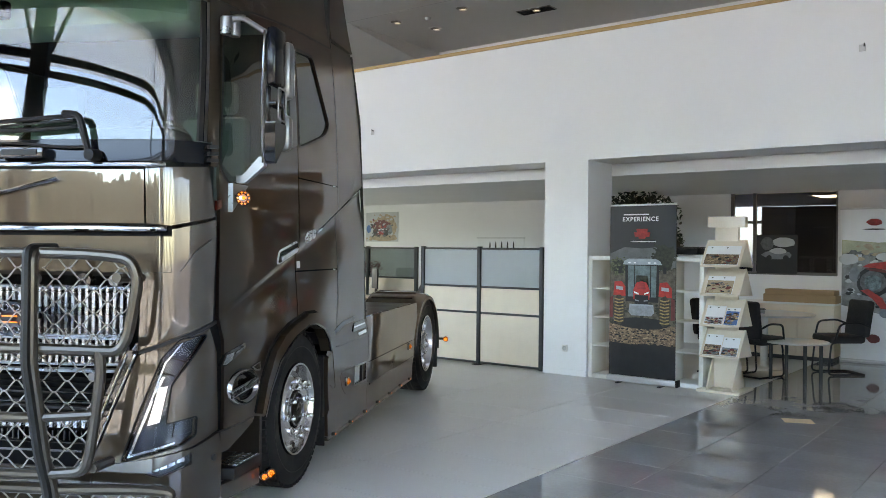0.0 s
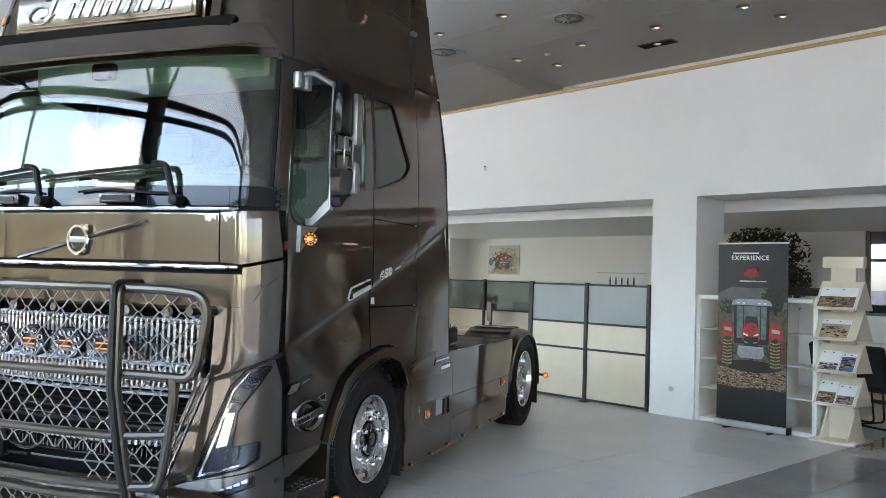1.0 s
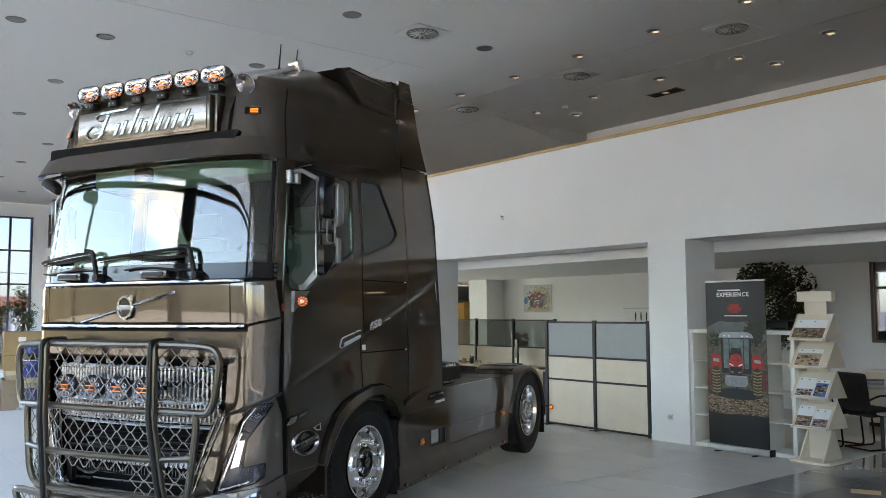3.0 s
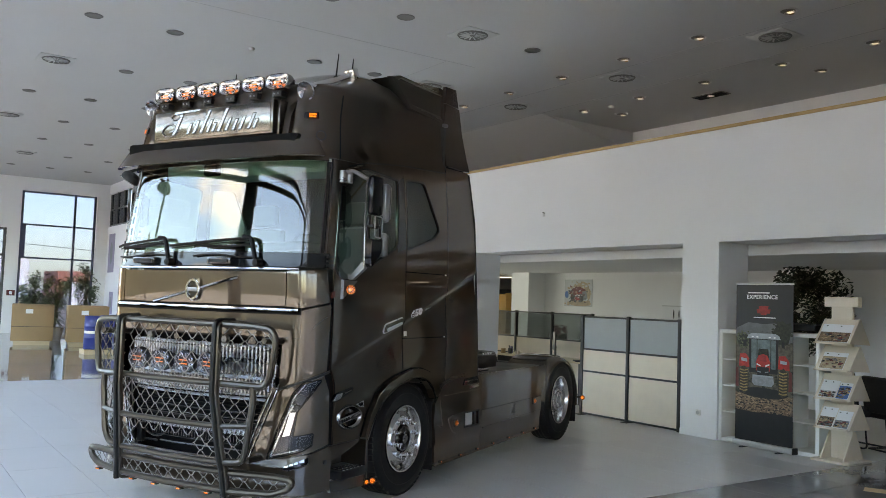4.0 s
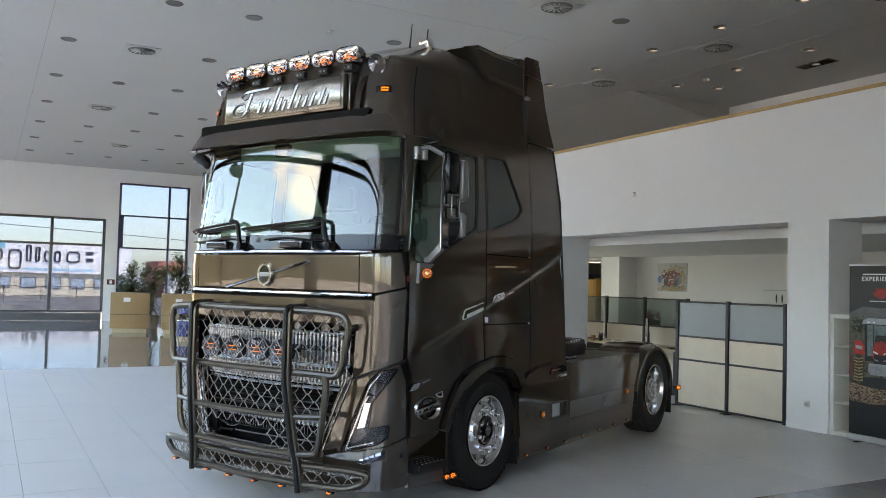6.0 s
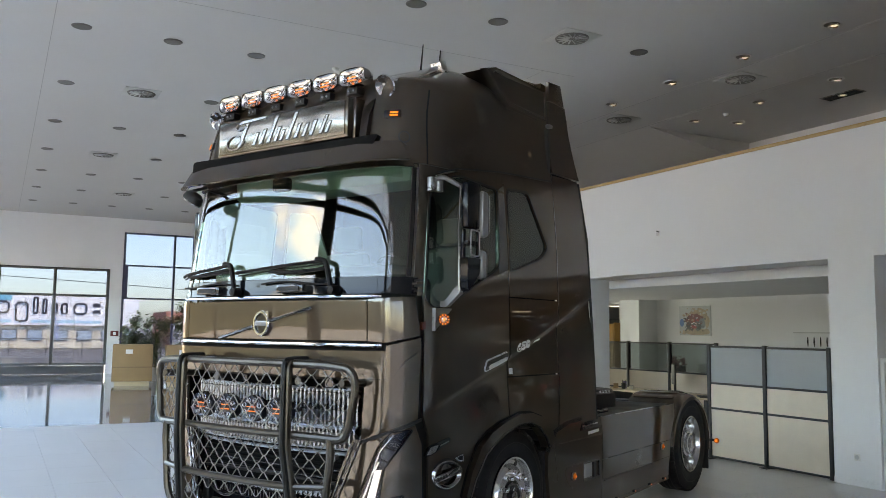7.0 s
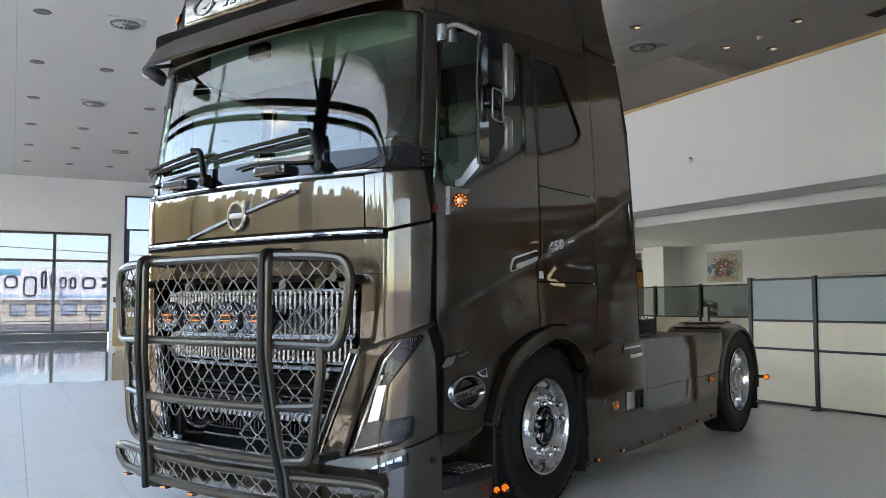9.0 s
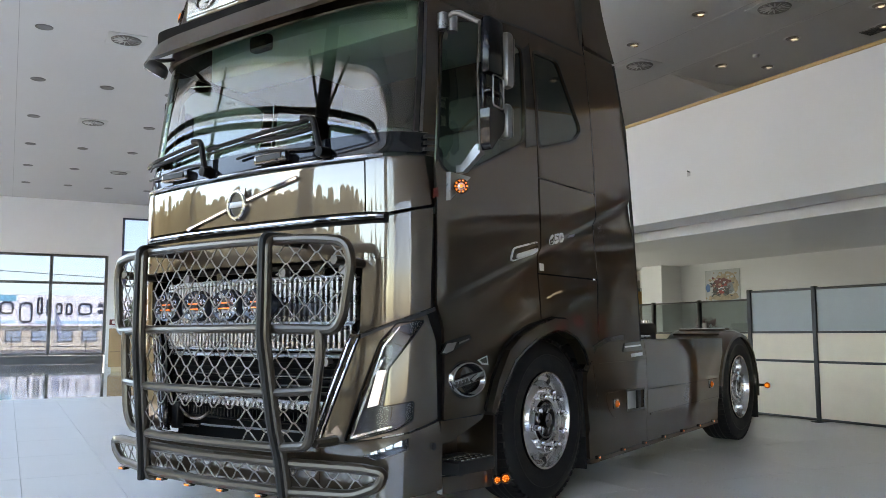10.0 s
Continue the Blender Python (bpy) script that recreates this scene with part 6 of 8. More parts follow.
# roof air deflector: hull, side cheeks with a raised rim, rear flaps
bm = bmesh.new()
hull = [(1.02, 3.60, 3.70, 0.80), (1.3, 3.56, 3.80, 0.93), (1.7, 3.50, 3.88, 0.97), (2.30, 3.48, 3.95, 0.97)]
rws = []
for y, z0, z1, w in hull:
    pts = [(-w - 0.07, z0), (-w, z1 - 0.05), (-w + 0.06, z1), (0, z1 + 0.02), (w - 0.06, z1), (w, z1 - 0.05), (w + 0.07, z0)]
    rws.append([bm.verts.new((x, y, z)) for x, z in pts])
for r0, r1 in zip(rws, rws[1:]):
    for i in range(6):
        bm.faces.new((r0[i], r0[i + 1], r1[i + 1], r1[i]))
bm.faces.new(rws[0])
bm.faces.new(rws[-1][::-1])
bmesh.ops.recalc_face_normals(bm, faces=bm.faces)
part("roof_deflector", bm, M_PAINT, truck)
CHEEK = [(1.05, 3.735), (1.37, 3.497), (2.075, 3.505), (2.055, 3.80), (1.17, 3.775)]
CHEEK_IN = [(1.17, 3.72), (1.425, 3.553), (2.045, 3.545), (2.03, 3.778), (1.215, 3.753)]
two("deflector_cheek", lambda: prism(bmesh.new(), [(y + (1.6 - y) * 0.04, z) for y, z in CHEEK], 0.90, 1.095, "yz"), M_PAINT, truck)


def cheek_frame():
    """A raised rim: outer flank, rounded crown and inner flank round the cheek."""
    bm = bmesh.new()
    n = len(CHEEK)
    loops_ = []
    for u, x in ((0.0, 1.09), (0.04, 1.135), (0.22, 1.152), (0.78, 1.150), (0.96, 1.138), (1.0, 1.098)):
        loops_.append([bm.verts.new((x if i not in (2, 3) else 1.1 + (x - 1.1) * 0.25, a[0] + (b[0] - a[0]) * u, a[1] + (b[1] - a[1]) * u)) for i, (a, b) in enumerate(zip(CHEEK, CHEEK_IN))])
    for l0, l1 in zip(loops_, loops_[1:]):
        for i in range(n):
            bm.faces.new((l0[i], l0[(i + 1) % n], l1[(i + 1) % n], l1[i]))
    bmesh.ops.recalc_face_normals(bm, faces=bm.faces)
    return bm


two("deflector_rim", cheek_frame, M_PAINT, truck)
both("rear_flap", [fy((2.056, 3.085), (2.555, 3.085), (2.36, 3.712), (2.085, 3.712), (2.056, 3.52))], M_PAINT, truck, thick=0.035, off=0.012)
both("rear_flap", [fy((2.085, 3.722), (2.355, 3.722), (2.29, 3.90), (2.075, 3.885))], M_PAINT, truck, thick=0.035, off=0.006)
both("flap_backing", [fy((2.046, 2.95), (2.52, 2.95), (2.44, 3.3), (2.046, 3.3))], M_PIT, truck, thick=0.02, off=-0.03)
two("flap_backing", lambda: boxes((0.98, 1.088, 2.0, 2.29, 3.42, 3.86)), M_PAINT, truck)
both("roof_edge", [fy((2.042, 3.01), (2.051, 3.01), (2.051, 3.47), (2.042, 3.47))], M_DARKCHR, truck, thick=0.01, off=0.004)
two("deflector_clip", lambda: boxes((1.115, 1.158, 2.03, 2.09, 3.47, 3.503), bevel=0.008), M_SILVER, truck)

# roof lamps on their bar, horns, aerials
lamp_bar = part("lamp_bar", tube(bmesh.new(), smooth_path([(-0.9, 0.34, 3.37), (-0.7, 0.2, 3.385), (0, 0.17, 3.39), (0.7, 0.2, 3.385), (0.9, 0.34, 3.37)], 6), 0.022, 10), M_SILVER, truck, "tube carrying six round driving lamps")
def lamp_face(lamp, r, n, y, wide=0.36, drop=0.0):
    """Cups, pits and two thin lit strips on the face of a round lamp."""
    for i in range(n):
        a = 2 * math.pi * (i + 0.5) / n
        if drop and math.sin(a) > 0.5:
            continue
        c = (r * 0.68 * math.cos(a), 0, r * 0.68 * math.sin(a))
        cup = part("cup", lathe(bmesh.new(), [(y + 0.010, 0.0), (y + 0.006, r * 0.10), (y - 0.006, r * 0.17), (y - 0.004, r * 0.20)], 10, "y", c, cap=False), M_CUP, lamp)
        part("pit", lathe(bmesh.new(), [(y + 0.002, 0.0), (y + 0.003, r * 0.085)], 8, "y", c), M_PIT, cup)
    for z in (-0.20, 0.14):
        part("light_strip", boxes((-r * wide, r * wide, y - 0.010, y - 0.004, (z - drop - 0.033 - drop * 0.12) * r, (z - drop + 0.033 + drop * 0.12) * r), bevel=0.002), M_ORLED, lamp)
    part("cross_web", boxes((-r * 0.10, r * 0.10, y - 0.006, y - 0.002, -0.14 * r, 0.08 * r)), M_LAMPBK, lamp)


def squared(bm, p=3.6):
    """Turns a round lamp body into a rounded square one."""
    for v in bm.verts:
        r = math.hypot(v.co.x, v.co.z)
        if r > 1e-6:
            f = (abs(v.co.x / r) ** p + abs(v.co.z / r) ** p) ** (-1 / p)
            v.co.x *= f
            v.co.z *= f
    return bm


for i in range(6):
    cx = -0.645 + 0.258 * i
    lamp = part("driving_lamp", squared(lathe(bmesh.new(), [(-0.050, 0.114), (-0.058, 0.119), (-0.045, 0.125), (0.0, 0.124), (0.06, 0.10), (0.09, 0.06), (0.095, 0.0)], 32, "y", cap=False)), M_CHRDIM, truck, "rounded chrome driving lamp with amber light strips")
    lamp.matrix_basis = pose(cx, 0.15, 3.498) @ Matrix.Diagonal((1.0, 1.0, 0.52, 1))
    part("reflector", squared(lathe(bmesh.new(), [(-0.030, 0.0), (-0.034, 0.07), (-0.050, 0.114)], 28, "y", cap=False)), M_CUP, lamp)
    part("pit_ring", lathe(bmesh.new(), [(-0.0385, 0.052), (-0.0395, 0.056), (-0.0385, 0.06), (-0.0375, 0.056)], 28, "y", closed=True), M_PIT, lamp)
    lamp_face(lamp, 0.122, 8, -0.044, 0.34, 0.2)
    br = part("bracket", boxes((cx - 0.05, cx + 0.05, 0.10, 0.2, 3.372, 3.424), bevel=0.008), M_BLACKPL, lamp_bar)
    for k in (-1, 1):
        part("bolt", lathe(bmesh.new(), [(0.092, 0.0), (0.094, 0.008), (0.1, 0.009)], 8, "y", (cx + k * 0.02, 0, 3.398)), M_SILVER, br)
for k in (-1, 1):
    horn = part("air_horn", lathe(bmesh.new(), [(0.0, 0.078), (0.010, 0.084), (0.02, 0.072), (0.08, 0.05), (0.3, 0.034), (0.62, 0.024), (0.64, 0.028), (0.7, 0.02)], 22, "y", cap=False), M_CHROME, truck, "chrome trumpet air horn")
    horn.matrix_basis = pose(k * 0.885, 0.17, 3.41, 25, 0, 0)
    part("mouth", lathe(bmesh.new(), [(0.0, 0.079), (0.012, 0.064), (0.06, 0.034), (0.14, 0.0)], 20, "y", cap=False), M_CUP, horn)
    part("mount", boxes((-0.02, 0.02, 0.50, 0.53, -0.16, -0.012)), M_DARKCHR, horn)
    part("stay", tube(bmesh.new(), [(-0.045, 0.1, -0.035), (-0.045, 0.7, -0.02)], 0.009, 8), M_CHROME, horn)
    part("driver_box", boxes((-0.05, 0.05, 0.66, 0.74, -0.06, 0.05), bevel=0.012), M_CHROME, horn)
for x, y in ((0.80, 0.68), (0.83, 0.86), (-0.45, 0.75)):
    ae = part("aerial", tube(bmesh.new(), [(x, y, 3.6), (x + 0.01, y + 0.02, 3.875 if x > 0 else 3.84)], lambda u: 0.009 - 0.005 * u, 6), M_BLACKPL, truck)
    part("socket", lathe(bmesh.new(), [(3.55, 0.03), (3.66, 0.022), (3.68, 0.0)], 12, "z", (x, y, 0)), M_BLACKPL, ae)

# flanks
arch_in = [(0.775, 0.585), (0.83, 0.72), (0.94, 0.875), (1.05, 0.945), (1.17, 1.0), (1.38, 1.05), (1.5, 1.045), (1.64, 1.0), (1.74, 0.92), (1.80, 0.83)]
arch_out = [(0.73, 0.61), (0.785, 0.78), (0.88, 0.94), (1.0, 1.02), (1.15, 1.075), (1.38, 1.125), (1.54, 1.12), (1.72, 1.07), (1.84, 0.99), (1.90, 0.88)]
door_win = rounded(fy((0.365, 1.96), (0.43, 1.885), (0.60, 1.945), (1.125, 2.205), (1.125, 2.80), (0.62, 2.83), (0.42, 2.76), (0.365, 2.66)), 0.045)
door_loop = fy((0.358, 1.19), (0.402, 1.06), (0.425, 0.59), (0.72, 0.60), *arch_out[1:5], (1.272, 1.10), (1.262, 2.2), (1.21, 2.93), (0.62, 2.865), (0.41, 2.80), (0.352, 2.72))
both("door", [door_loop, door_win], M_PAINT, truck)
both("door_window", [door_win], M_SIDEGL, truck, thick=0.0, off=-0.012)
both("window_seal", [rounded(fy((0.357, 1.95), (0.425, 1.872), (0.605, 1.93), (1.137, 2.195), (1.137, 2.812), (0.62, 2.842), (0.415, 2.772), (0.357, 2.665)), 0.045), door_win], M_BLACKPL, truck, thick=0.012, off=0.003)
both("door_rail", [fy((1.13, 2.16), (1.258, 2.2), (1.215, 2.85), (1.13, 2.80))], M_BLACKGL, truck, thick=0.004, off=0.003)
rear_win = rounded(fy((1.295, 2.195), (1.77, 2.335), (1.875, 2.42), (1.60, 2.84), (1.27, 2.82)), 0.05)
both("side_panel", [fy((1.282, 2.0), (2.03, 2.0), (2.03, 2.985), (1.222, 2.935), (1.272, 2.2)), rear_win], M_PAINT, truck)
both("side_window", [rear_win], M_SIDEGL, truck, thick=0.0, off=-0.012)
both("window_seal", [rounded(fy((1.282, 2.178), (1.775, 2.318), (1.892, 2.42), (1.61, 2.857), (1.258, 2.838)), 0.05), rear_win], M_BLACKPL, truck, thick=0.012, off=0.003)
both("locker_door", [fy((1.285, 1.405), (2.03, 1.405), (2.03, 1.993), (1.285, 1.99))], M_PAINT, truck)
both("lower_panel", [fy((1.285, 1.107), *arch_out[5:9], (1.90, 0.93), (2.03, 0.93), (2.03, 1.395), (1.285, 1.395))], M_PAINT, truck)
both("seam_backing", [fy((1.265, 1.12), (2.05, 1.12), (2.05, 2.03), (1.265, 2.03))], M_PIT, truck, thick=0.01, off=-0.04)
both("arch_trim", [fy(*arch_out, *arch_in[::-1])], M_PAINT, truck, thick=0.08, off=0.045)
both("arch_gap", [fy(*[(a + 0.016 * (1 if a > 1.3 else -1), b + 0.014) for a, b in arch_out], *arch_out[::-1])], M_PIT, truck, thick=0.01, off=0.004)
both("arch_edge", [fy(*[(a, b - 0.004) for a, b in arch_in], *[(a + 0.012 * (1 if a > 1.38 else -1), b + 0.006) for a, b in arch_in[::-1]])], M_DARKCHR, truck, thick=0.012, off=0.049)
both("roof_seam", [fy((0.42, 2.815), (0.62, 2.878), (1.21, 2.945), (2.03, 2.995), (2.03, 3.008), (1.21, 2.958), (0.62, 2.891), (0.41, 2.83))], M_BLACKPL, truck, thick=0.02, off=0.006)
both("side_deflector", [fy((2.045, 0.98), (2.74, 0.98), (2.66, 1.78), (2.60, 2.56), (2.53, 3.075), (2.045, 3.06))], M_PAINT, truck)
both("side_edge", [fy((2.036, 0.98), (2.044, 0.98), (2.044, 3.06), (2.036, 3.06))], M_DARKCHR, truck, thick=0.01, off=0.0)
both("door_edge", [fy((1.2745, 1.11), (1.2795, 1.11), (1.271, 2.2), (1.266, 2.2))], M_BLACKPL, truck, thick=0.012, off=-0.004)
two("rear_edge_seal", lambda: tube(bmesh.new(), [(1.235, 2.75, 0.98), (1.235, 2.67, 1.78), (1.215, 2.61, 2.56), (1.165, 2.54, 3.06)], 0.012, 8), M_BLACKPL, truck)
part("cab_back", boxes((-1.16, 1.16, 2.0, 2.04, 0.95, 3.45)), M_DARKINT, truck)
part("cab_floor", boxes((-1.1, 1.1, 0.35, 2.0, 1.15, 1.2)), M_DARKINT, truck)

# badges on the door and lower flank
M_BADGE = mat("badge_chrome", (0.7, 0.71, 0.73), 0.3, 0.5, var=0.03)
handle = both("door_handle", [rounded(fy((0.945, 1.455), (1.215, 1.525), (1.23, 1.585), (0.975, 1.525)), 0.02)], M_BLACKGL, truck, thick=0.03, off=0.014)
both("handle_rim", [grown(rounded(fy((0.945, 1.455), (1.215, 1.525), (1.23, 1.585), (0.975, 1.525)), 0.02), 0.009), rounded(fy((0.945, 1.455), (1.215, 1.525), (1.23, 1.585), (0.975, 1.525)), 0.02)], M_BADGE, truck, thick=0.012, off=0.008)
for h_ in handle:
    k = 1 if h_ is handle[0] else -1
    lp = rounded(fy((0.985, 1.468), (1.205, 1.525), (1.212, 1.552), (0.99, 1.495)), 0.01)
    part("grip", skin([lp] if k > 0 else mirror([lp]), 0.01, 0.024), M_BADGE, h_)
lettering("power_badge", "650", 0.078, M_BADGE, truck, Matrix.Translation((1.2475, 1.36, 1.585)) @ Euler((radians(90), 0, radians(90))).to_matrix().to_4x4() @ Matrix.Rotation(radians(12), 4, "Z") @ Matrix.Diagonal((1.5, 1, 1, 1)), bold=0.0035, shear=0.2, depth=0.004, space=1.1)
both("badge_bar", [fy((1.64, 1.655), (1.74, 1.675), (1.74, 1.69), (1.64, 1.67))], M_BADGE, truck, thick=0.004, off=0.006)
both("type_label", [fy((1.30, 1.42), (1.345, 1.42), (1.345, 1.465), (1.30, 1.465))], P_WHITE, truck, thick=0.003, off=0.003)
both("corner_lamp", [rounded(fy((0.375, 0.928), (0.41, 0.99), (0.582, 1.027), (0.59, 1.003), (0.465, 0.945), (0.41, 0.922)), 0.008)], M_BLACKGL, truck, "dark glazed cornering lamp", thick=0.02, off=0.008)
both("cornering_reflector", [fy((0.385, 0.933), (0.412, 0.98), (0.475, 0.988), (0.455, 0.946), (0.41, 0.93))], M_CUP, truck, thick=0.006, off=0.012)
both("cornering_reflector", [fy((0.49, 0.975), (0.495, 0.988), (0.57, 1.008), (0.57, 1.0))], M_CHRDIM, truck, thick=0.004, off=0.011)
ring_c = S(sy(0.555), 0.79, 0.012)


def on_flank(bm, spin=0.0):
    """Turn a piece to the flank's bow and set it at the emblem's middle."""
    bmesh.ops.rotate(bm, verts=bm.verts, cent=(0, 0, 0), matrix=Matrix.Rotation(radians(spin), 3, "X"))
    bmesh.ops.scale(bm, verts=bm.verts, vec=(1, 1.14, 0.86))
    bmesh.ops.rotate(bm, verts=bm.verts, cent=(0, 0, 0), matrix=Matrix.Rotation(radians(-12), 3, "Z"))
    bmesh.ops.translate(bm, verts=bm.verts, vec=ring_c)
    return bm


def ring():
    return on_flank(lathe(bmesh.new(), [(-0.02, 0.078), (0.006, 0.082), (0.012, 0.09), (0.022, 0.098), (0.022, 0.106), (0.012, 0.114), (-0.02, 0.12)], 44, "x", closed=True))


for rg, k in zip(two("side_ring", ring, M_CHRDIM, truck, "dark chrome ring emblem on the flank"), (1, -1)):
    g = (lambda b: b) if k > 0 else flipped
    part("backing", g(on_flank(lathe(bmesh.new(), [(-0.01, 0.0), (-0.008, 0.05), (-0.012, 0.08)], 32, "x"))), M_BLACKGL, rg)
    part("cross_bar", g(on_flank(boxes((-0.004, 0.020, -0.112, 0.112, -0.026, 0.026), bevel=0.004), 16)), M_DARKCHR, rg)
    part("plate", g(on_flank(boxes((0.020, 0.024, -0.104, 0.0, -0.021, 0.021), bevel=0.002), 16)), M_CHRDIM, rg)
    for j in range(4):
        part("bar", g(on_flank(boxes((0.024, 0.026, -0.092 + 0.022 * j, -0.078 + 0.022 * j, -0.014, 0.014)), 16)), M_BLACKGL, rg)
    part("blade", g(on_flank(prism(bmesh.new(), [(0.02, -0.02), (0.10, 0.024), (0.06, 0.022), (0.005, 0.0)], 0.021, 0.025, "yz"), 16)), M_CHRDIM, rg)
    part("arrow_tip", g(on_flank(prism(bmesh.new(), [(0.055, 0.118), (0.122, 0.145), (0.128, 0.085), (0.085, 0.088)], 0.0, 0.014, "yz"))), M_CUP, rg)
    part("arrow_face", g(on_flank(prism(bmesh.new(), [(0.072, 0.118), (0.114, 0.134), (0.118, 0.098), (0.092, 0.10)], 0.0142, 0.016, "yz"))), M_BLACKGL, rg)

# mirrors
def mirror_set(k):
    g = lambda bm: bm if k > 0 else flipped(bm)
    arm = part("mirror_arm", g(tube(bmesh.new(), fillet([(1.20, 0.345, 2.755), (1.255, 0.36, 2.772), (1.37, 0.425, 2.70)], 0.03, 4), 0.016, 8)), M_SILVER, truck, "satin silver door mirror bracket")
    low = part("mirror_arm", g(prism(bmesh.new(), [(1.215, 1.895), (1.265, 1.895), (1.372, 1.985), (1.372, 2.035), (1.345, 2.035), (1.25, 1.935), (1.215, 1.935)], 0.40, 0.44)), M_SILVER, truck, "satin silver lower mirror bracket")
    for q in (0.0, 0.055):
        part("hinge", g(lathe(bmesh.new(), [(2.675, 0.0), (2.675, 0.030), (2.765, 0.030), (2.77, 0.022), (2.77, 0.0)], 16, "z", (1.185 + q * 0.4, 0.325 + q, 0))), M_SILVER, arm)
    part("base_plate", g(prism(bmesh.new(), [(0.325, 1.735), (0.52, 1.888), (0.33, 1.888)], 1.19, 1.232, "yz")), M_SILVER, low, "satin silver corner plate")
    big = part("mirror_housing", g(boxes((1.372, 1.432, 0.405, 0.56, 2.418, 2.735), bevel=0.022)), M_MIRBLK, truck, "tall blue black mirror housing with silver shells")
    part("edge_strip", g(tube(bmesh.new(), [(1.366, 0.408, 2.71), (1.360, 0.398, 2.40), (1.366, 0.402, 2.0)], 0.0065, 6)), M_CHRDIM, big)
    part("shell", g(boxes((1.385, 1.452, 0.562, 0.64, 2.37, 2.69), bevel=0.028)), M_SILVER, big, "satin silver back shell")
    part("glass", g(boxes((1.39, 1.445, 0.641, 0.645, 2.40, 2.66))), M_CHROME, big)
    part("link", g(boxes((1.374, 1.392, 0.41, 0.44, 2.225, 2.417), (1.412, 1.43, 0.53, 0.556, 2.225, 2.417), (1.376, 1.43, 0.415, 0.55, 2.31, 2.335), bevel=0.004)), M_MIRBLK, big)
    part("trim", g(tube(bmesh.new(), fillet([(1.436, 0.435, 2.41), (1.438, 0.535, 2.405), (1.438, 0.535, 2.235), (1.436, 0.435, 2.24)], 0.02, 3, closed=True), 0.005, 6, closed=True)), M_SILVER, big)
    sm = part("mirror_housing", g(prism(bmesh.new(), [(0.405, 2.03), (0.425, 2.0), (0.548, 2.12), (0.56, 2.222), (0.405, 2.222)], 1.372, 1.432, "yz")), M_COWL, truck, "small gloss black wide angle mirror")
    part("shell", g(boxes((1.385, 1.45, 0.562, 0.625, 2.085, 2.285), bevel=0.028)), M_SILVER, sm)
    part("glass", g(boxes((1.39, 1.44, 0.626, 0.63, 2.105, 2.265))), M_CHROME, sm)


mirror_set(1)
mirror_set(-1)
bm = lathe(bmesh.new(), [(-0.07, 0.0), (-0.06, 0.055), (-0.03, 0.085), (0.02, 0.095), (0.05, 0.09)], 28, "z", cap=False)
bmesh.ops.scale(bm, vec=(1.25, 0.85, -0.9), verts=bm.verts)
bmesh.ops.reverse_faces(bm, faces=bm.faces)
fm = part("front_mirror", bm, M_BLACKPL, truck, "black kerb view mirror with bright rim over the windscreen", at=pose(-0.80, -0.09, 2.735, -10, 30, 0) @ Matrix.Scale(0.82, 4))
part("rim", lathe(bmesh.new(), [(-0.050, 0.088), (-0.042, 0.094), (-0.036, 0.088)], 28, "z", closed=True), M_CHROME, fm, at=Matrix.Diagonal((1.25, 0.85, 0.9, 1)))
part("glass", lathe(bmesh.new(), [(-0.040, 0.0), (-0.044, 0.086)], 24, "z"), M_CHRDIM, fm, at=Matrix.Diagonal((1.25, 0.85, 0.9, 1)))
part("bracket", tube(bmesh.new(), [(-0.06, 0.0, 0.05), (-0.10, 0.16, 0.12)], 0.016, 6), M_BLACKPL, fm)
for k in (1, -1):
    aim = pose(k * 1.268, 0.375, 1.812, 0, 0, k * 37)
    ml = part("mirror_lamp", lathe(bmesh.new(), [(0.05, 0.02), (0.03, 0.036), (-0.004, 0.041), (-0.008, 0.036), (0.0, 0.026)], 24, "y", cap=False), M_BLACKGL, truck, "round black marker lamp with amber diodes", at=aim)
    part("lens", lathe(bmesh.new(), [(-0.012, 0.0), (-0.006, 0.017), (0.002, 0.026)], 18, "y"), M_CUP, ml)
    part("core", lathe(bmesh.new(), [(-0.0145, 0.0), (-0.012, 0.010)], 10, "y"), M_ORLED, ml)
    for j in range(10):
        a = 2 * math.pi * j / 10
        part("diode", lathe(bmesh.new(), [(-0.013, 0.0), (-0.0105, 0.0042), (-0.006, 0.005)], 7, "y", (0.031 * math.cos(a), 0, 0.031 * math.sin(a))), M_ORLED, ml)
both("repeater", [fy((0.335, 1.74), (0.36, 1.75), (0.36, 1.80), (0.335, 1.79))], M_REDDIM, truck, thick=0.02, off=0.008)

# lower front: panel under the lid, grille surround, corners, lamps, bumper
part("front_panel", skin([[(-sx(0.987), 1.422), (sx(0.987), 1.422), (sx(0.987), 1.6), (-sx(0.987), 1.6)]]), M_PAINT, truck)
both("corner_lower", [[(sx(0.845), 1.03), (sy(0.325), 1.165), (sy(0.335), 1.69), (sx(0.988), 1.635), (sx(0.988), 1.42), (sx(0.86), 1.42)]], M_PAINT, truck)
both("corner_emboss", [rounded([(sx(0.955), 1.155), (sx(1.03), 1.155), (sy(0.305), 1.205), (sy(0.318), 1.60), (sx(1.085), 1.535), (sx(1.01), 1.40)], 0.03)], M_PAINT, truck, thick=0.016, off=0.012)
both("corner_gap", [[(sx(0.845), 1.01), (sy(0.36), 1.15), (sy(0.36), 1.17), (sx(0.845), 1.03)]], M_BLACKPL, truck, thick=0.02, off=-0.012)
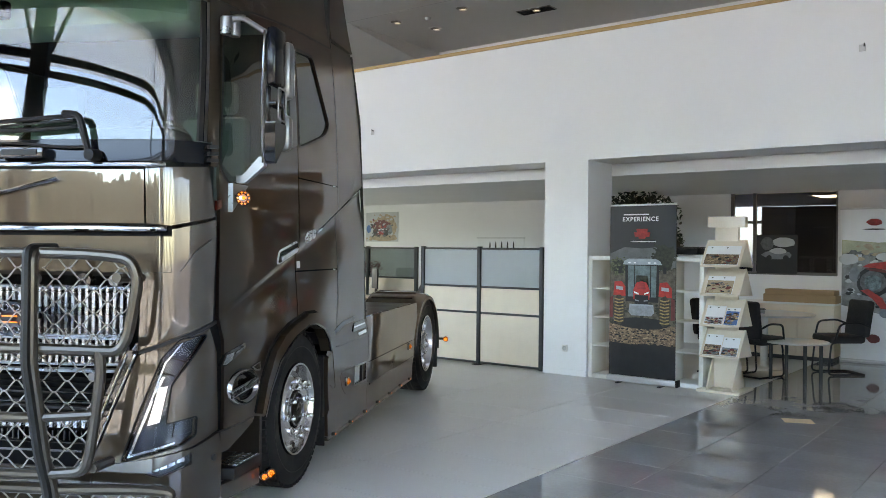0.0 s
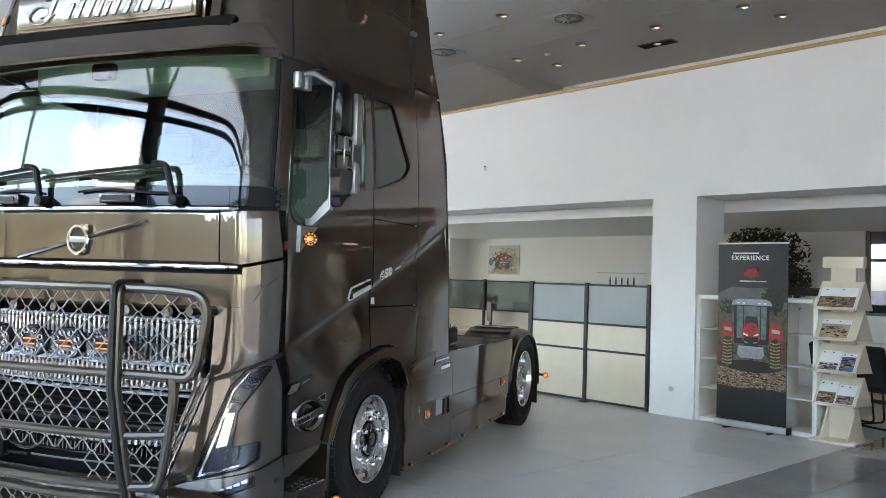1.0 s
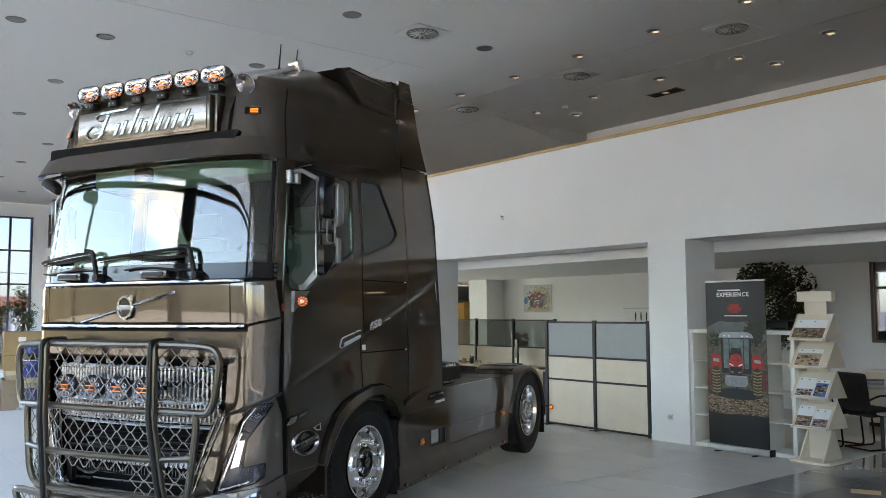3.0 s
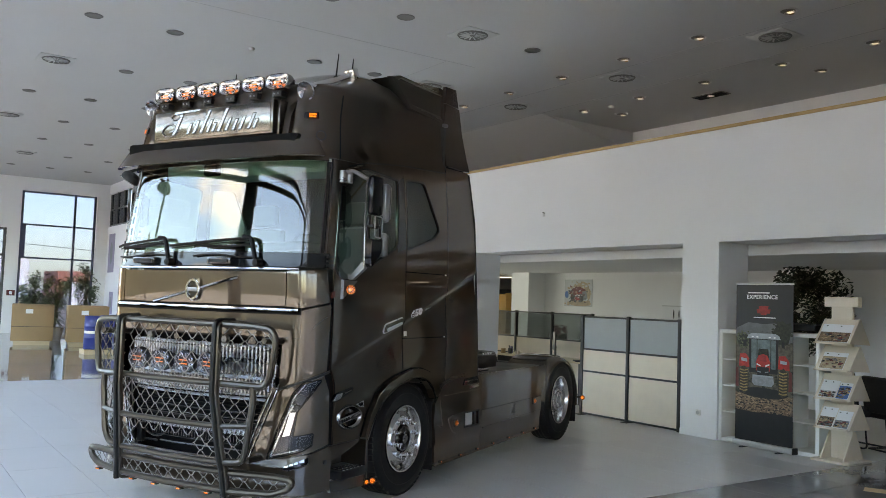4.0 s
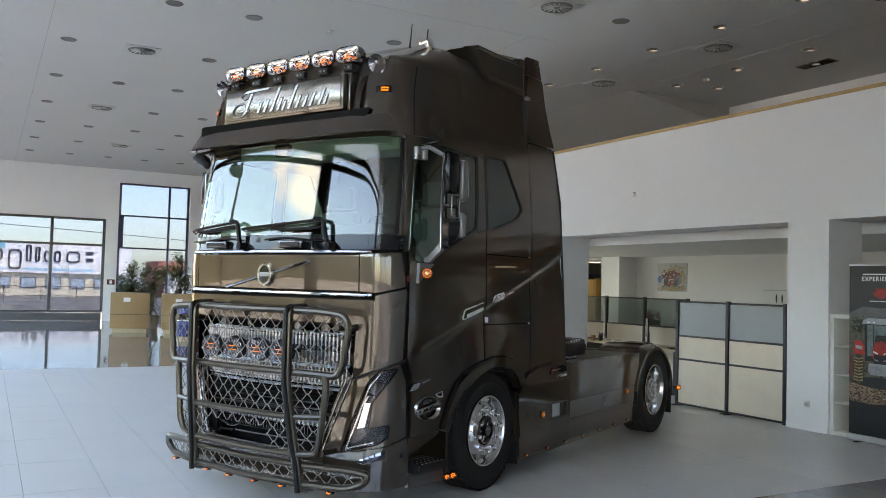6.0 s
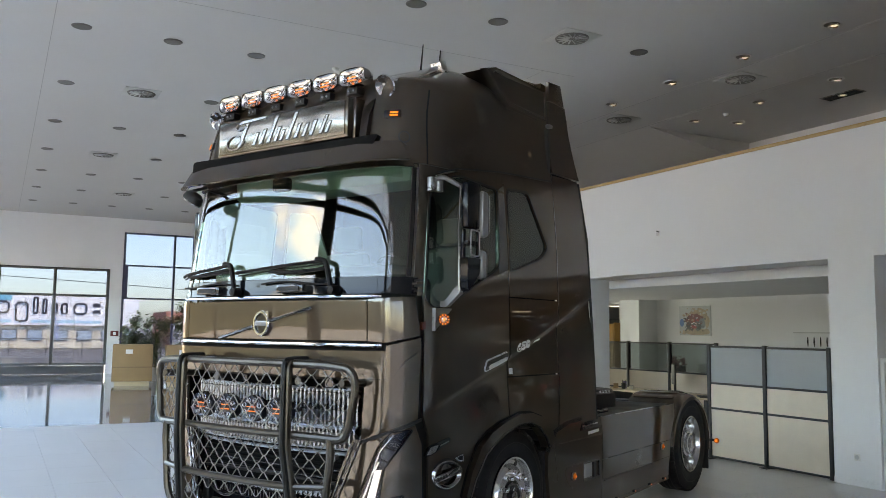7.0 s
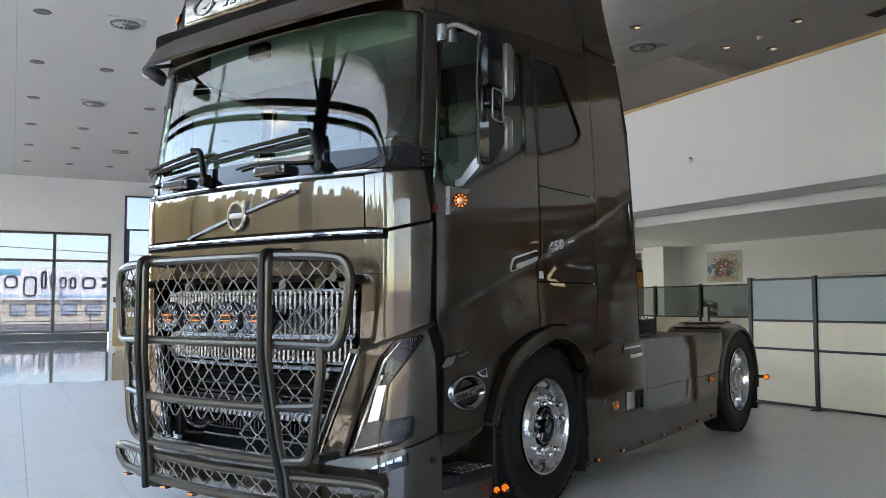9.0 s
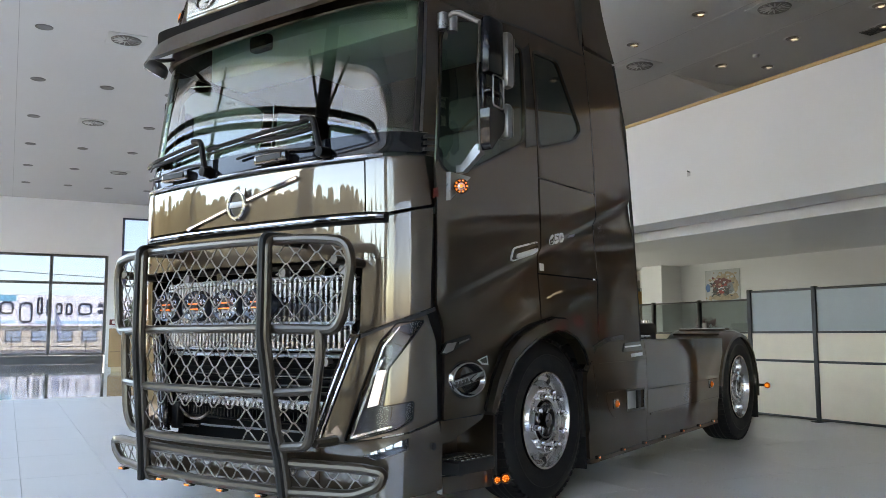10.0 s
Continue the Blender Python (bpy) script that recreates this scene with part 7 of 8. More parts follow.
both("pillar_gap", [[(sy(0.30), 0.48), (sy(0.46), 0.48), (sy(0.37), 1.66), (sy(0.30), 1.66)]], M_PIT, truck, thick=0.02, off=-0.022)
hl = rounded(fx((0.80, 0.487), (1.06, 0.562), (1.106, 0.60), (1.106, 0.69), (0.985, 0.665), (1.0, 0.86), (1.085, 1.006), (1.128, 1.098), (1.03, 1.082), (0.955, 0.99), (0.875, 0.745)), 0.012, 3)
both("headlight_panel", [[(sx(0.66), 0.462), (sx(1.1), 0.545), (sy(0.385), 0.60), (sy(0.352), 1.0), (sy(0.31), 1.13), (sx(0.845), 1.005)], grown(hl, 0.007)], M_PAINT, truck)
lit = both("headlight", [hl], M_LAMPBK, truck, "L-shaped headlight with white light blade", thick=0.015, off=-0.035)
edge_l = fx((0.822, 0.502), (0.836, 0.506), (0.925, 0.78), (0.913, 0.785))
blade = fx((0.905, 0.66), (0.957, 0.675), (0.985, 0.85), (0.945, 0.845))
edge_b = fx((0.835, 0.506), (1.03, 0.566), (1.03, 0.577), (0.835, 0.518))
edge_t = fx((0.913, 0.785), (0.919, 0.782), (0.972, 0.965), (1.045, 1.066), (1.04, 1.069), (0.966, 0.972))
edge_r = fx((0.994, 0.68), (1.095, 0.70), (1.095, 0.692), (0.994, 0.672))
blush = fx((0.925, 0.82), (0.94, 0.82), (0.972, 0.90), (0.958, 0.90))
for h_, k in zip(lit, (1, -1)):
    mk = lambda lp: [lp] if k > 0 else mirror([lp])
    part("light_blade", skin(mk(blade), 0.012, -0.012), M_DRL, h_, "white light blade")
    part("light_edge", skin(mk(edge_l), 0.01, -0.010), M_CUP, h_)
    part("light_edge", skin(mk(edge_t), 0.01, -0.010), M_CUP, h_)
    part("light_edge", skin(mk(edge_r), 0.01, -0.010), M_CUP, h_)
    part("light_strip", skin(mk(edge_b), 0.01, -0.008), M_CUP, h_)
    part("indicator", skin(mk(blush), 0.01, -0.012), M_CUP, h_)
    for c in ((0.945, 0.92), (0.99, 0.99), (1.04, 1.04)):
        part("divider", skin(mk(fx((c[0], c[1]), (c[0] + 0.07, c[1] - 0.025), (c[0] + 0.07, c[1] - 0.019), (c[0], c[1] + 0.006))), 0.02, -0.010), M_PIT, h_)
    part("divider", skin(mk(fx((1.02, 0.60), (1.026, 0.60), (1.03, 0.668), (1.024, 0.668))), 0.02, -0.010), M_PIT, h_)
    part("lens", skin(mk(hl), 0.0, -0.002), M_LENSGL, h_, "clear headlight lens")
both("grille_side", [fx((0.585, 0.455), (0.652, 0.462), (0.838, 1.005), (0.842, 1.03), (0.79, 1.03), (0.755, 0.96))], M_BLACKGL, truck, "gloss black blade beside the grille", thick=0.02, off=-0.006)
for k in (1, -1):
    for x0, x1 in ((0.648, 0.834), (0.612, 0.795)):
        pts = [S(k * sx(x0 + (x1 - x0) * q / 6), 0.47 + 0.54 * q / 6, 0.0) for q in range(7)]
        part("chrome_line", tube(bmesh.new(), pts, 0.0055, 6), M_CHROME, truck)
both("headlight_seal", [grown(hl, 0.007), hl], M_PIT, truck, thick=0.02, off=0.001)
both("fuel_flap", [rounded(fx((0.79, 0.77), (0.85, 0.785), (0.86, 0.85), (0.80, 0.84)), 0.012)], M_PAINT, truck, thick=0.006, off=0.004)
fog = rounded(fx((0.90, 0.425), (0.965, 0.405), (1.10, 0.455), (1.098, 0.515)), 0.01)
part("bumper", skin([[(-sx(0.66), 0.20), (sx(0.66), 0.20), (sx(0.66), 0.45), (-sx(0.66), 0.45)]]), M_PAINT, truck)
both("bumper_corner", [fx((0.665, 0.20), (1.1, 0.22)) + fy((0.42, 0.24), (0.42, 0.47), (0.395, 0.585)) + fx((1.1, 0.535), (0.665, 0.455)), fog], M_PAINT, truck)
fogs = both("fog_lamp", [fog], M_LAMPBK, truck, "narrow fog lamp in the bumper", thick=0.01, off=-0.03)
for h_, k in zip(fogs, (1, -1)):
    for j in range(4):
        a = 0.935 + 0.037 * j
        lp = fx((a, 0.43 + 0.012 * j), (a + 0.03, 0.435 + 0.012 * j), (a + 0.03, 0.47 + 0.012 * j), (a, 0.455 + 0.012 * j))
        part("reflector", skin([lp] if k > 0 else mirror([lp]), 0.01, -0.018), M_CHROME, h_)
    part("lens", skin([fog] if k > 0 else mirror([fog]), 0.0, -0.003), M_LENSGL, h_)
two("tow_cap", lambda: lathe(bmesh.new(), [(-0.004, 0.0), (-0.004, 0.012), (-0.014, 0.016), (0.004, 0.02)], 14, "x", (1.188, 0.235, 0.462)), M_BLACKPL, truck)
both("bumper_step", [fy((0.425, 0.215), (0.80, 0.20), (0.80, 0.29), (0.425, 0.30))], M_PAINT, truck, thick=0.04)
two("step_tread", lambda: boxes((0.96, 1.215, 0.42, 0.77, 0.285, 0.36), bevel=0.012), M_BLACKPL, truck, "black step with raised studs")
for k in (1, -1):
    for r in range(3):
        for j in range(6):
            part("step_stud", boxes((k * 1.10 - 0.017 + r * 0.045 * k, k * 1.10 + 0.017 + r * 0.045 * k, 0.452 + 0.05 * j, 0.482 + 0.05 * j, 0.361, 0.369), bevel=0.003), M_CUP, truck)
two("step_well", lambda: boxes((0.92, 0.95, 0.42, 0.79, 0.28, 0.62), (0.951, 1.2, 0.775, 0.79, 0.30, 0.62)), M_PAINT, truck)
both("door_skirt", [fy((0.412, 0.47), (0.47, 0.475), (0.70, 0.57), (0.72, 0.595), (0.405, 0.583))], M_PAINT, truck, thick=0.03)
for k in (1, -1):
    for y_, x_, r_ in ((0.80, 1.262, 0.03), (0.725, 1.255, 0.024)):
        cm = part("corner_marker", lathe(bmesh.new(), [(0.05, 0.012), (0.03, r_), (-0.004, r_), (-0.007, r_ * 0.85), (0.0, r_ * 0.6)], 18, "y", cap=False), M_BLACKGL, truck, "round black marker lamp with amber diodes", at=pose(k * x_, y_, 0.235, 0, 0, k * 40))
        part("lens", lathe(bmesh.new(), [(-0.010, 0.0), (-0.006, r_ * 0.45), (0.0, r_ * 0.7)], 14, "y"), M_AMBER, cm)
        for j in range(7):
            a = 2 * math.pi * j / 7
            q = 0.0 if j == 6 else r_ * 0.5
            part("diode", lathe(bmesh.new(), [(-0.0125, 0.0), (-0.010, r_ * 0.15), (-0.006, r_ * 0.18)], 7, "y", (q * math.cos(a), 0, q * math.sin(a))), M_ORLED, cm)

# grille
part("grille_backing", boxes((-0.86, 0.86, 0.20, 0.22, 0.36, 1.45)), M_PIT, truck)


def grille_y(x):
    return -0.02 + 0.12 * x * x


def slats(z0, z1, n, w, x0, x1, m):
    """Upright slats, each a piece of the grille."""
    me = None
    for i in range(n):
        x = x0 + (x1 - x0) * i / (n - 1)
        at = Matrix.Translation((x, grille_y(x), z0))
        if me is None:
            ob = part("slat", boxes((-w / 2, w / 2, 0.0, 0.035, 0.0, z1 - z0)), m, grl)
            ob.matrix_basis = at
            me = ob.data
        else:
            share("slat", me, grl, at)


grl = part("grille_frame", boxes((-0.82, 0.82, 0.09, 0.13, 1.395, 1.42), (-0.80, 0.80, 0.09, 0.13, 0.93, 0.95), (-0.76, 0.76, 0.09, 0.13, 0.70, 0.715)), M_BLACKPL, truck, "dark grille frame")
for z0, z1, xw in ((1.10, 1.335, 0.80), (0.955, 1.075, 0.78)):
    slats(z0, z1, 46, 0.016, -xw, xw, M_GRILLE)
    for z in (z0 - 0.012, z1):
        part("rail", tube(bmesh.new(), [(x, grille_y(x) + 0.01, z + 0.006) for x in np.linspace(-xw, xw, 17)], 0.009, 6), M_GRILLE, grl)
for z, r, xw in ((0.915, 0.013, 0.76), (0.80, 0.006, 0.72), (0.75, 0.006, 0.72), (0.66, 0.012, 0.68), (0.545, 0.007, 0.6)):
    part("rail", tube(bmesh.new(), [(x, grille_y(x) + 0.03, z) for x in np.linspace(-xw, xw, 17)], r, 6), M_GRILLE if r > 0.01 else M_BLACKGL, grl)
slats(0.625, 0.655, 30, 0.02, -0.62, 0.62, M_GRILLE)
slats(0.56, 0.61, 40, 0.008, -0.60, 0.60, M_BLACKGL)
part("rail", tube(bmesh.new(), [(x, grille_y(x) + 0.0, 0.505 + 0.004 * math.sin(5 * x)) for x in np.linspace(-0.36, 0.60, 13)], 0.0065, 6), M_SILVER, grl)
part("hose", tube(bmesh.new(), smooth_path([(-0.62, 0.02, 0.60), (-0.5, 0.0, 0.545), (-0.38, 0.0, 0.535), (-0.28, 0.0, 0.575), (-0.16, 0.02, 0.56)], 6), 0.011, 7), M_BLACKGL, grl)
part("bracket", boxes((-0.66, -0.60, 0.0, 0.05, 0.46, 0.62), (-0.60, -0.45, 0.03, 0.05, 0.475, 0.49), bevel=0.004), M_BLACKPL, grl)
part("radar", boxes((-0.02, 0.2, 0.02, 0.08, 0.545, 0.615), bevel=0.012), M_BLACKPL, grl)
part("vent_slats", boxes(*[(-0.74, 0.74, 0.06, 0.09, 0.74 + 0.03 * k, 0.752 + 0.03 * k) for k in range(5)]), M_PIT, grl)
for k, (x, z, r) in enumerate(((-0.62, 1.375, 0.03), (-0.3, 1.375, 0.025), (0.25, 1.375, 0.03), (0.55, 1.37, 0.04), (0.72, 1.375, 0.03), (-0.5, 0.88, 0.02), (0.6, 0.88, 0.022))):
    part("hose_fitting", lathe(bmesh.new(), [(0.02, r), (0.06, r), (0.065, 0.0)], 12, "y", (x, 0.03, z)), M_BLACKGL if k % 2 else M_SILVER, grl)
for k in (1, -1):
    g = (lambda b: b) if k > 0 else flipped
    for j in range(3):
        part("side_blade", g(tube(bmesh.new(), [(0.845 + 0.012 * j, 0.06 + 0.012 * j, 1.05), (0.80 + 0.014 * j, 0.045 + 0.01 * j, 0.98), (0.70 + 0.02 * j, 0.0 + 0.01 * j, 0.50)], 0.006, 6)), M_SILVER, grl)
    part("side_blade", g(prism(bmesh.new(), [(0.70, 0.46), (0.79, 0.46), (0.885, 1.06), (0.83, 1.06)], 0.075, 0.10)), M_BLACKGL, grl)
for cx in (-0.47, -0.205, 0.065, 0.325):
    lamp = part("grille_lamp", lathe(bmesh.new(), [(-0.045, 0.108), (-0.03, 0.116), (0.0, 0.116), (0.03, 0.07), (0.04, 0.0)], 28, "y", cap=False), M_LAMPBK, truck, "round lamp with amber light strips behind the bar")
    lamp.matrix_basis = pose(cx, -0.155, 1.192) @ Matrix.Diagonal((1.05, 1.0, 0.78, 1))
    part("reflector", lathe(bmesh.new(), [(-0.03, 0.0), (-0.032, 0.06), (-0.046, 0.106)], 24, "y", cap=False), M_LAMPBK, lamp)
    lamp_face(lamp, 0.112, 8, -0.042)
    part("arm", boxes((-0.02, 0.02, 0.03, 0.16, -0.02, 0.02)), M_BLACKPL, lamp)

# badge with ring, arrow and diagonal bar on the lid
badge = part("ring_badge", lathe(bmesh.new(), [(-0.006, 0.064), (-0.014, 0.069), (-0.014, 0.081), (-0.006, 0.087), (0.01, 0.087), (0.01, 0.064)], 40, "y", closed=True), M_CHROME, truck, "chrome ring badge on the front lid")
badge.matrix_basis = pose(0, -0.075, 1.775) @ Matrix.Diagonal((0.92, 1, 1.05, 1))
part("plate", boxes((-0.064, 0.064, -0.009, -0.002, -0.016, 0.016), bevel=0.002), M_SILVER, badge)
part("backing", lathe(bmesh.new(), [(0.0, 0.0), (0.0, 0.062), (0.008, 0.063)], 32, "y"), M_BLACKGL, badge)
part("arrow_tip", prism(bmesh.new(), [(0.045, 0.075), (0.085, 0.085), (0.085, 0.045), (0.07, 0.06)], -0.014, -0.002), M_CHROME, badge)
for k in (1, -1):
    pts = [S(sx(x) if x > 0 else -sx(-x), 1.775 + 0.235 * x, 0.012) for x in np.linspace(0.085 * k, 0.46 * k, 9)]
    part("diagonal_bar", tube(bmesh.new(), pts, 0.0115, 6), M_CHROME, truck, "chrome diagonal bar")

# wipers and cowl boxes
for x0, x1, zz in ((0.62, -0.30, 2.14), (-0.30, -1.02, 2.13)):
    wip = part("wiper", tube(bmesh.new(), fillet([S(sx(x0), 2.0, 0.03) if x0 > 0 else S(-sx(-x0), 2.0, 0.03), S(sx(x0 - 0.05) if x0 > 0.05 else -sx(0.05 - x0), 2.2, 0.05),
                                                   S(sx(x0 - 0.13) if x0 > 0.13 else -sx(0.13 - x0), 2.21, 0.05)], 0.03, 4), 0.018, 8), M_WIPER, truck, "black pantograph wiper")
    mid = []
    for j in range(9):
        x = x0 - 0.1 + (x1 - x0 + 0.1) * j / 8
        mid.append(S(math.copysign(sx(abs(x)), x), 2.20 - 0.06 * j / 8, 0.03))
    part("blade", tube(bmesh.new(), mid, 0.012, 6), M_WIPER, wip)
    mid2 = [p + Vector((0, 0.015, -0.02)) for p in mid]
    part("rubber", tube(bmesh.new(), mid2, 0.006, 5), M_RUBBER, wip)
    xm = x0 + 0.02
    q = S(math.copysign(sx(abs(xm)), xm), 2.0, 0.025)
    part("pivot", lathe(bmesh.new(), [(-0.05, 0.0), (-0.045, 0.028), (0.02, 0.034)], 14, "y", q), M_WIPER, wip)
for x0, x1 in ((0.55, 0.05), (-0.38, -0.9)):
    pts = [S(math.copysign(sx(abs(x)), x), 2.145 - 0.015 * math.sin(6 * x), 0.028) for x in np.linspace(x0, x1, 9)]
    part("wiper_link", tube(bmesh.new(), pts, 0.013, 6), M_WIPER, truck)
    pts = [S(math.copysign(sx(abs(x)), x), 2.055 + 0.012 * math.sin(9 * x), 0.014) for x in np.linspace(x0 + 0.05, x1 - 0.08, 11)]
    part("washer_hose", tube(bmesh.new(), pts, 0.008, 5), M_WIPER, truck)
for cx, w in ((0.28, 0.26), (-0.62, 0.26)):
    q = S(math.copysign(sx(abs(cx)), cx), 2.03, 0.0)
    bx = part("cowl_box", boxes((cx - w / 2, cx + w / 2, q.y - 0.05, q.y + 0.0, 1.985, 2.045), bevel=0.012), M_BLACKGL, truck, "washer box on the cowl")
    part("lid", boxes((cx - w / 2 + 0.03, cx + w / 2 - 0.03, q.y - 0.057, q.y - 0.051, 2.0, 2.03)), M_BLACKPL, bx)

# interior
dash = part("dashboard", boxes((-1.0, 1.0, 0.25, 0.62, 1.75, 2.12), bevel=0.06), M_DARKINT, truck)
part("binnacle", boxes((0.3, 0.85, 0.3, 0.62, 2.1, 2.2), bevel=0.04), M_DARKINT, dash)
swheel = part("steering_wheel", lathe(bmesh.new(), [(-0.015, 0.21), (0.0, 0.225), (0.015, 0.21), (0.0, 0.195)], 32, "z", closed=True), M_BLACKPL, truck)
swheel.matrix_basis = pose(0.58, 0.75, 2.12, -58)
part("hub", lathe(bmesh.new(), [(-0.03, 0.07), (0.01, 0.08), (0.02, 0.0)], 20, "z"), M_DARKINT, swheel)
part("spoke", boxes((-0.2, 0.2, -0.02, 0.02, -0.012, 0.008)), M_DARKINT, swheel)
for x in (0.58, -0.58):
    st = part("seat", boxes((x - 0.25, x + 0.25, 0.95, 1.42, 1.65, 1.8), bevel=0.05), M_SEAT, truck)
    part("seat_back", boxes((x - 0.24, x + 0.24, 1.38, 1.5, 1.8, 2.42), bevel=0.05), M_SEAT, st)
    part("headrest", boxes((x - 0.15, x + 0.15, 1.39, 1.49, 2.44, 2.66), bevel=0.04), M_SEAT, st)
    part("base", boxes((x - 0.2, x + 0.2, 1.0, 1.4, 1.2, 1.648)), M_DARKINT, st)
part("overhead_locker", boxes((-0.93, 0.93, 0.42, 0.75, 2.78, 3.1), bevel=0.04), M_LINER, truck)
part("roof_liner", boxes((-0.95, 0.95, 0.6, 1.99, 3.12, 3.16)), M_LINER, truck)
part("bunk", boxes((-1.05, 1.05, 1.55, 1.98, 1.6, 1.75), bevel=0.04), M_SEAT, truck)
part("camera_pod", boxes((-0.11, 0.05, 0.075, 0.14, 2.745, 2.845), bevel=0.02), M_PIT, truck)
paper = part("price_sheet", skin([[(-sx(0.99), 2.2), (-sx(0.90), 2.2), (-sx(0.90), 2.58), (-sx(0.99), 2.58)]], 0.002, -0.03), P_WHITE, truck, "white paper sheet inside the windscreen")
for k in range(3):
    part("bar", skin([[(-sx(0.97), 2.25 + 0.1 * k), (-sx(0.92), 2.25 + 0.1 * k), (-sx(0.92), 2.31 + 0.1 * k), (-sx(0.97), 2.31 + 0.1 * k)]], 0.001, -0.028), P_BLUE, paper)

# ---------- bull bar ----------
def bar_y(x, z=1.0):
    return -0.315 + 0.12 * (x / 0.95) ** 2 + 0.09 * max(0.0, (0.6 - z) / 0.4)


def rail(z, x0, x1, r, n=17):
    return tube(bmesh.new(), [(x, bar_y(x, z), z) for x in np.linspace(x0, x1, n)], r, 10)


bar = part("bull_bar", rail(1.515, -0.56, 0.56, 0.025), M_BAR, truck, "bronze tubular bull bar with wire mesh")
for k in (1, -1):
    pts = fillet([(k * x, bar_y(x, z), z) for x, z in ((0.54, 1.515), (0.80, 1.51), (0.965, 1.49), (1.0, 1.39), (0.955, 1.12), (0.915, 1.05), (0.54, 1.06))], 0.10, 6)
    part("upper_loop", tube(bmesh.new(), pts, 0.027, 10), M_BAR, bar)
    pts = fillet([(k * x, bar_y(x, z), z) for x, z in ((0.825, 1.05), (0.835, 0.95), (0.785, 0.57), (0.745, 0.475), (0.57, 0.46))], 0.07, 5)
    part("lower_loop", tube(bmesh.new(), pts, 0.026, 10), M_BAR, bar)
    part("stay", tube(bmesh.new(), [(k * 0.56, bar_y(0.56), 0.735), (k * 0.78, bar_y(0.78), 0.75), (k * 0.81, bar_y(0.81), 0.755)], 0.022, 8), M_BAR, bar)
    part("stay", tube(bmesh.new(), [(k * 0.90, bar_y(0.9), 1.40), (k * 0.90, 0.1, 1.39)], 0.025, 8), M_BAR, bar)
    part("stay", tube(bmesh.new(), [(k * 0.78, bar_y(0.78, 0.5) + 0.01, 0.49), (k * 0.78, 0.1, 0.49)], 0.025, 8), M_BAR, bar)
    post = part("post", tube(bmesh.new(), fillet([(k * 0.535, -0.05, 1.515), (k * 0.535, -0.315, 1.515), (k * 0.535, -0.315, 1.0), (k * 0.565, -0.255, 0.55), (k * 0.585, -0.225, 0.40), (k * 0.60, -0.20, 0.20), (k * 0.60, -0.06, 0.19)], 0.045, 5), 0.027, 10), M_BAR, bar, "upright tube with black rubber strip")
    part("rubber_strip", tube(bmesh.new(), fillet([(k * 0.535 - 0.012, -0.14, 1.54), (k * 0.535 - 0.012, -0.338, 1.535), (k * 0.535 - 0.012, -0.342, 1.0), (k * 0.565 - 0.012, -0.282, 0.55), (k * 0.585 - 0.012, -0.252, 0.40), (k * 0.60 - 0.012, -0.227, 0.185)], 0.045, 5), 0.023, 8), M_STRIPRB, post)
for z, r in ((1.06, 0.024), (0.735, 0.024), (0.46, 0.025)):
    part("cross_rail", rail(z, -0.54, 0.54, r), M_BAR, bar)
low = fillet([(x, bar_y(x, 0.3), z) for x, z in ((-1.0, 0.38), (-0.6, 0.38), (0, 0.38), (0.6, 0.38), (1.0, 0.38), (1.13, 0.365), (1.10, 0.30), (0.97, 0.25), (0.6, 0.24), (0, 0.24), (-0.6, 0.24), (-0.97, 0.25), (-1.10, 0.30), (-1.13, 0.365))], 0.05, 4, closed=True)
part("lower_bar", tube(bmesh.new(), low, 0.027, 10, closed=True), M_BAR, bar, "lower tube loop with small amber lamps")
for x in (-0.95, -0.42, -0.14, 0.14, 0.42, 0.84):
    yy = bar_y(x, 0.25)
    ml = part("marker_light", boxes((x - 0.03, x + 0.03, yy - 0.03, yy + 0.01, 0.2, 0.216), bevel=0.005), M_BLACKGL, bar)
    part("lens", boxes((x - 0.018, x + 0.018, yy - 0.0345, yy - 0.031, 0.203, 0.212), bevel=0.001), M_ORLED, ml)


def inside(px, pz, poly):
    r = False
    for (ax, az), (bx, bz) in zip(poly, poly[1:] + poly[:1]):
        if (az > pz) != (bz > pz) and px < (bx - ax) * (pz - az) / (bz - az) + ax:
            r = not r
    return r


def wire_mesh(poly, w=0.122, h=0.107, r=0.0038, hole=None):
    """Diamond wire netting clipped to an outline in (x, z)."""
    bm = bmesh.new()
    x0, x1 = min(p[0] for p in poly), max(p[0] for p in poly)
    z0, z1 = min(p[1] for p in poly), max(p[1] for p in poly)
    for i in range(math.floor(x0 / w * 2), math.ceil(x1 / w * 2) + 1):
        for j in range(math.floor(z0 / h * 2), math.ceil(z1 / h * 2) + 1):
            if (i + j) % 2:
                continue
            for dj in (-1, 1):
                a, b = (i * w / 2, j * h / 2), ((i + 1) * w / 2, (j + dj) * h / 2)
                m = ((a[0] + b[0]) / 2, (a[1] + b[1]) / 2)
                if not inside(*m, poly) or (hole and inside(*m, hole)):
                    continue
                # the wire bends near each crossing
                p = [a, (a[0] + (b[0] - a[0]) * 0.2, a[1] + (b[1] - a[1]) * 0.08), (a[0] + (b[0] - a[0]) * 0.8, a[1] + (b[1] - a[1]) * 0.92), b]
                s = 0.003 * dj
                tube(bm, [(x, bar_y(x, z) + 0.012 + s, z) for x, z in p], r, 4)
    return bm


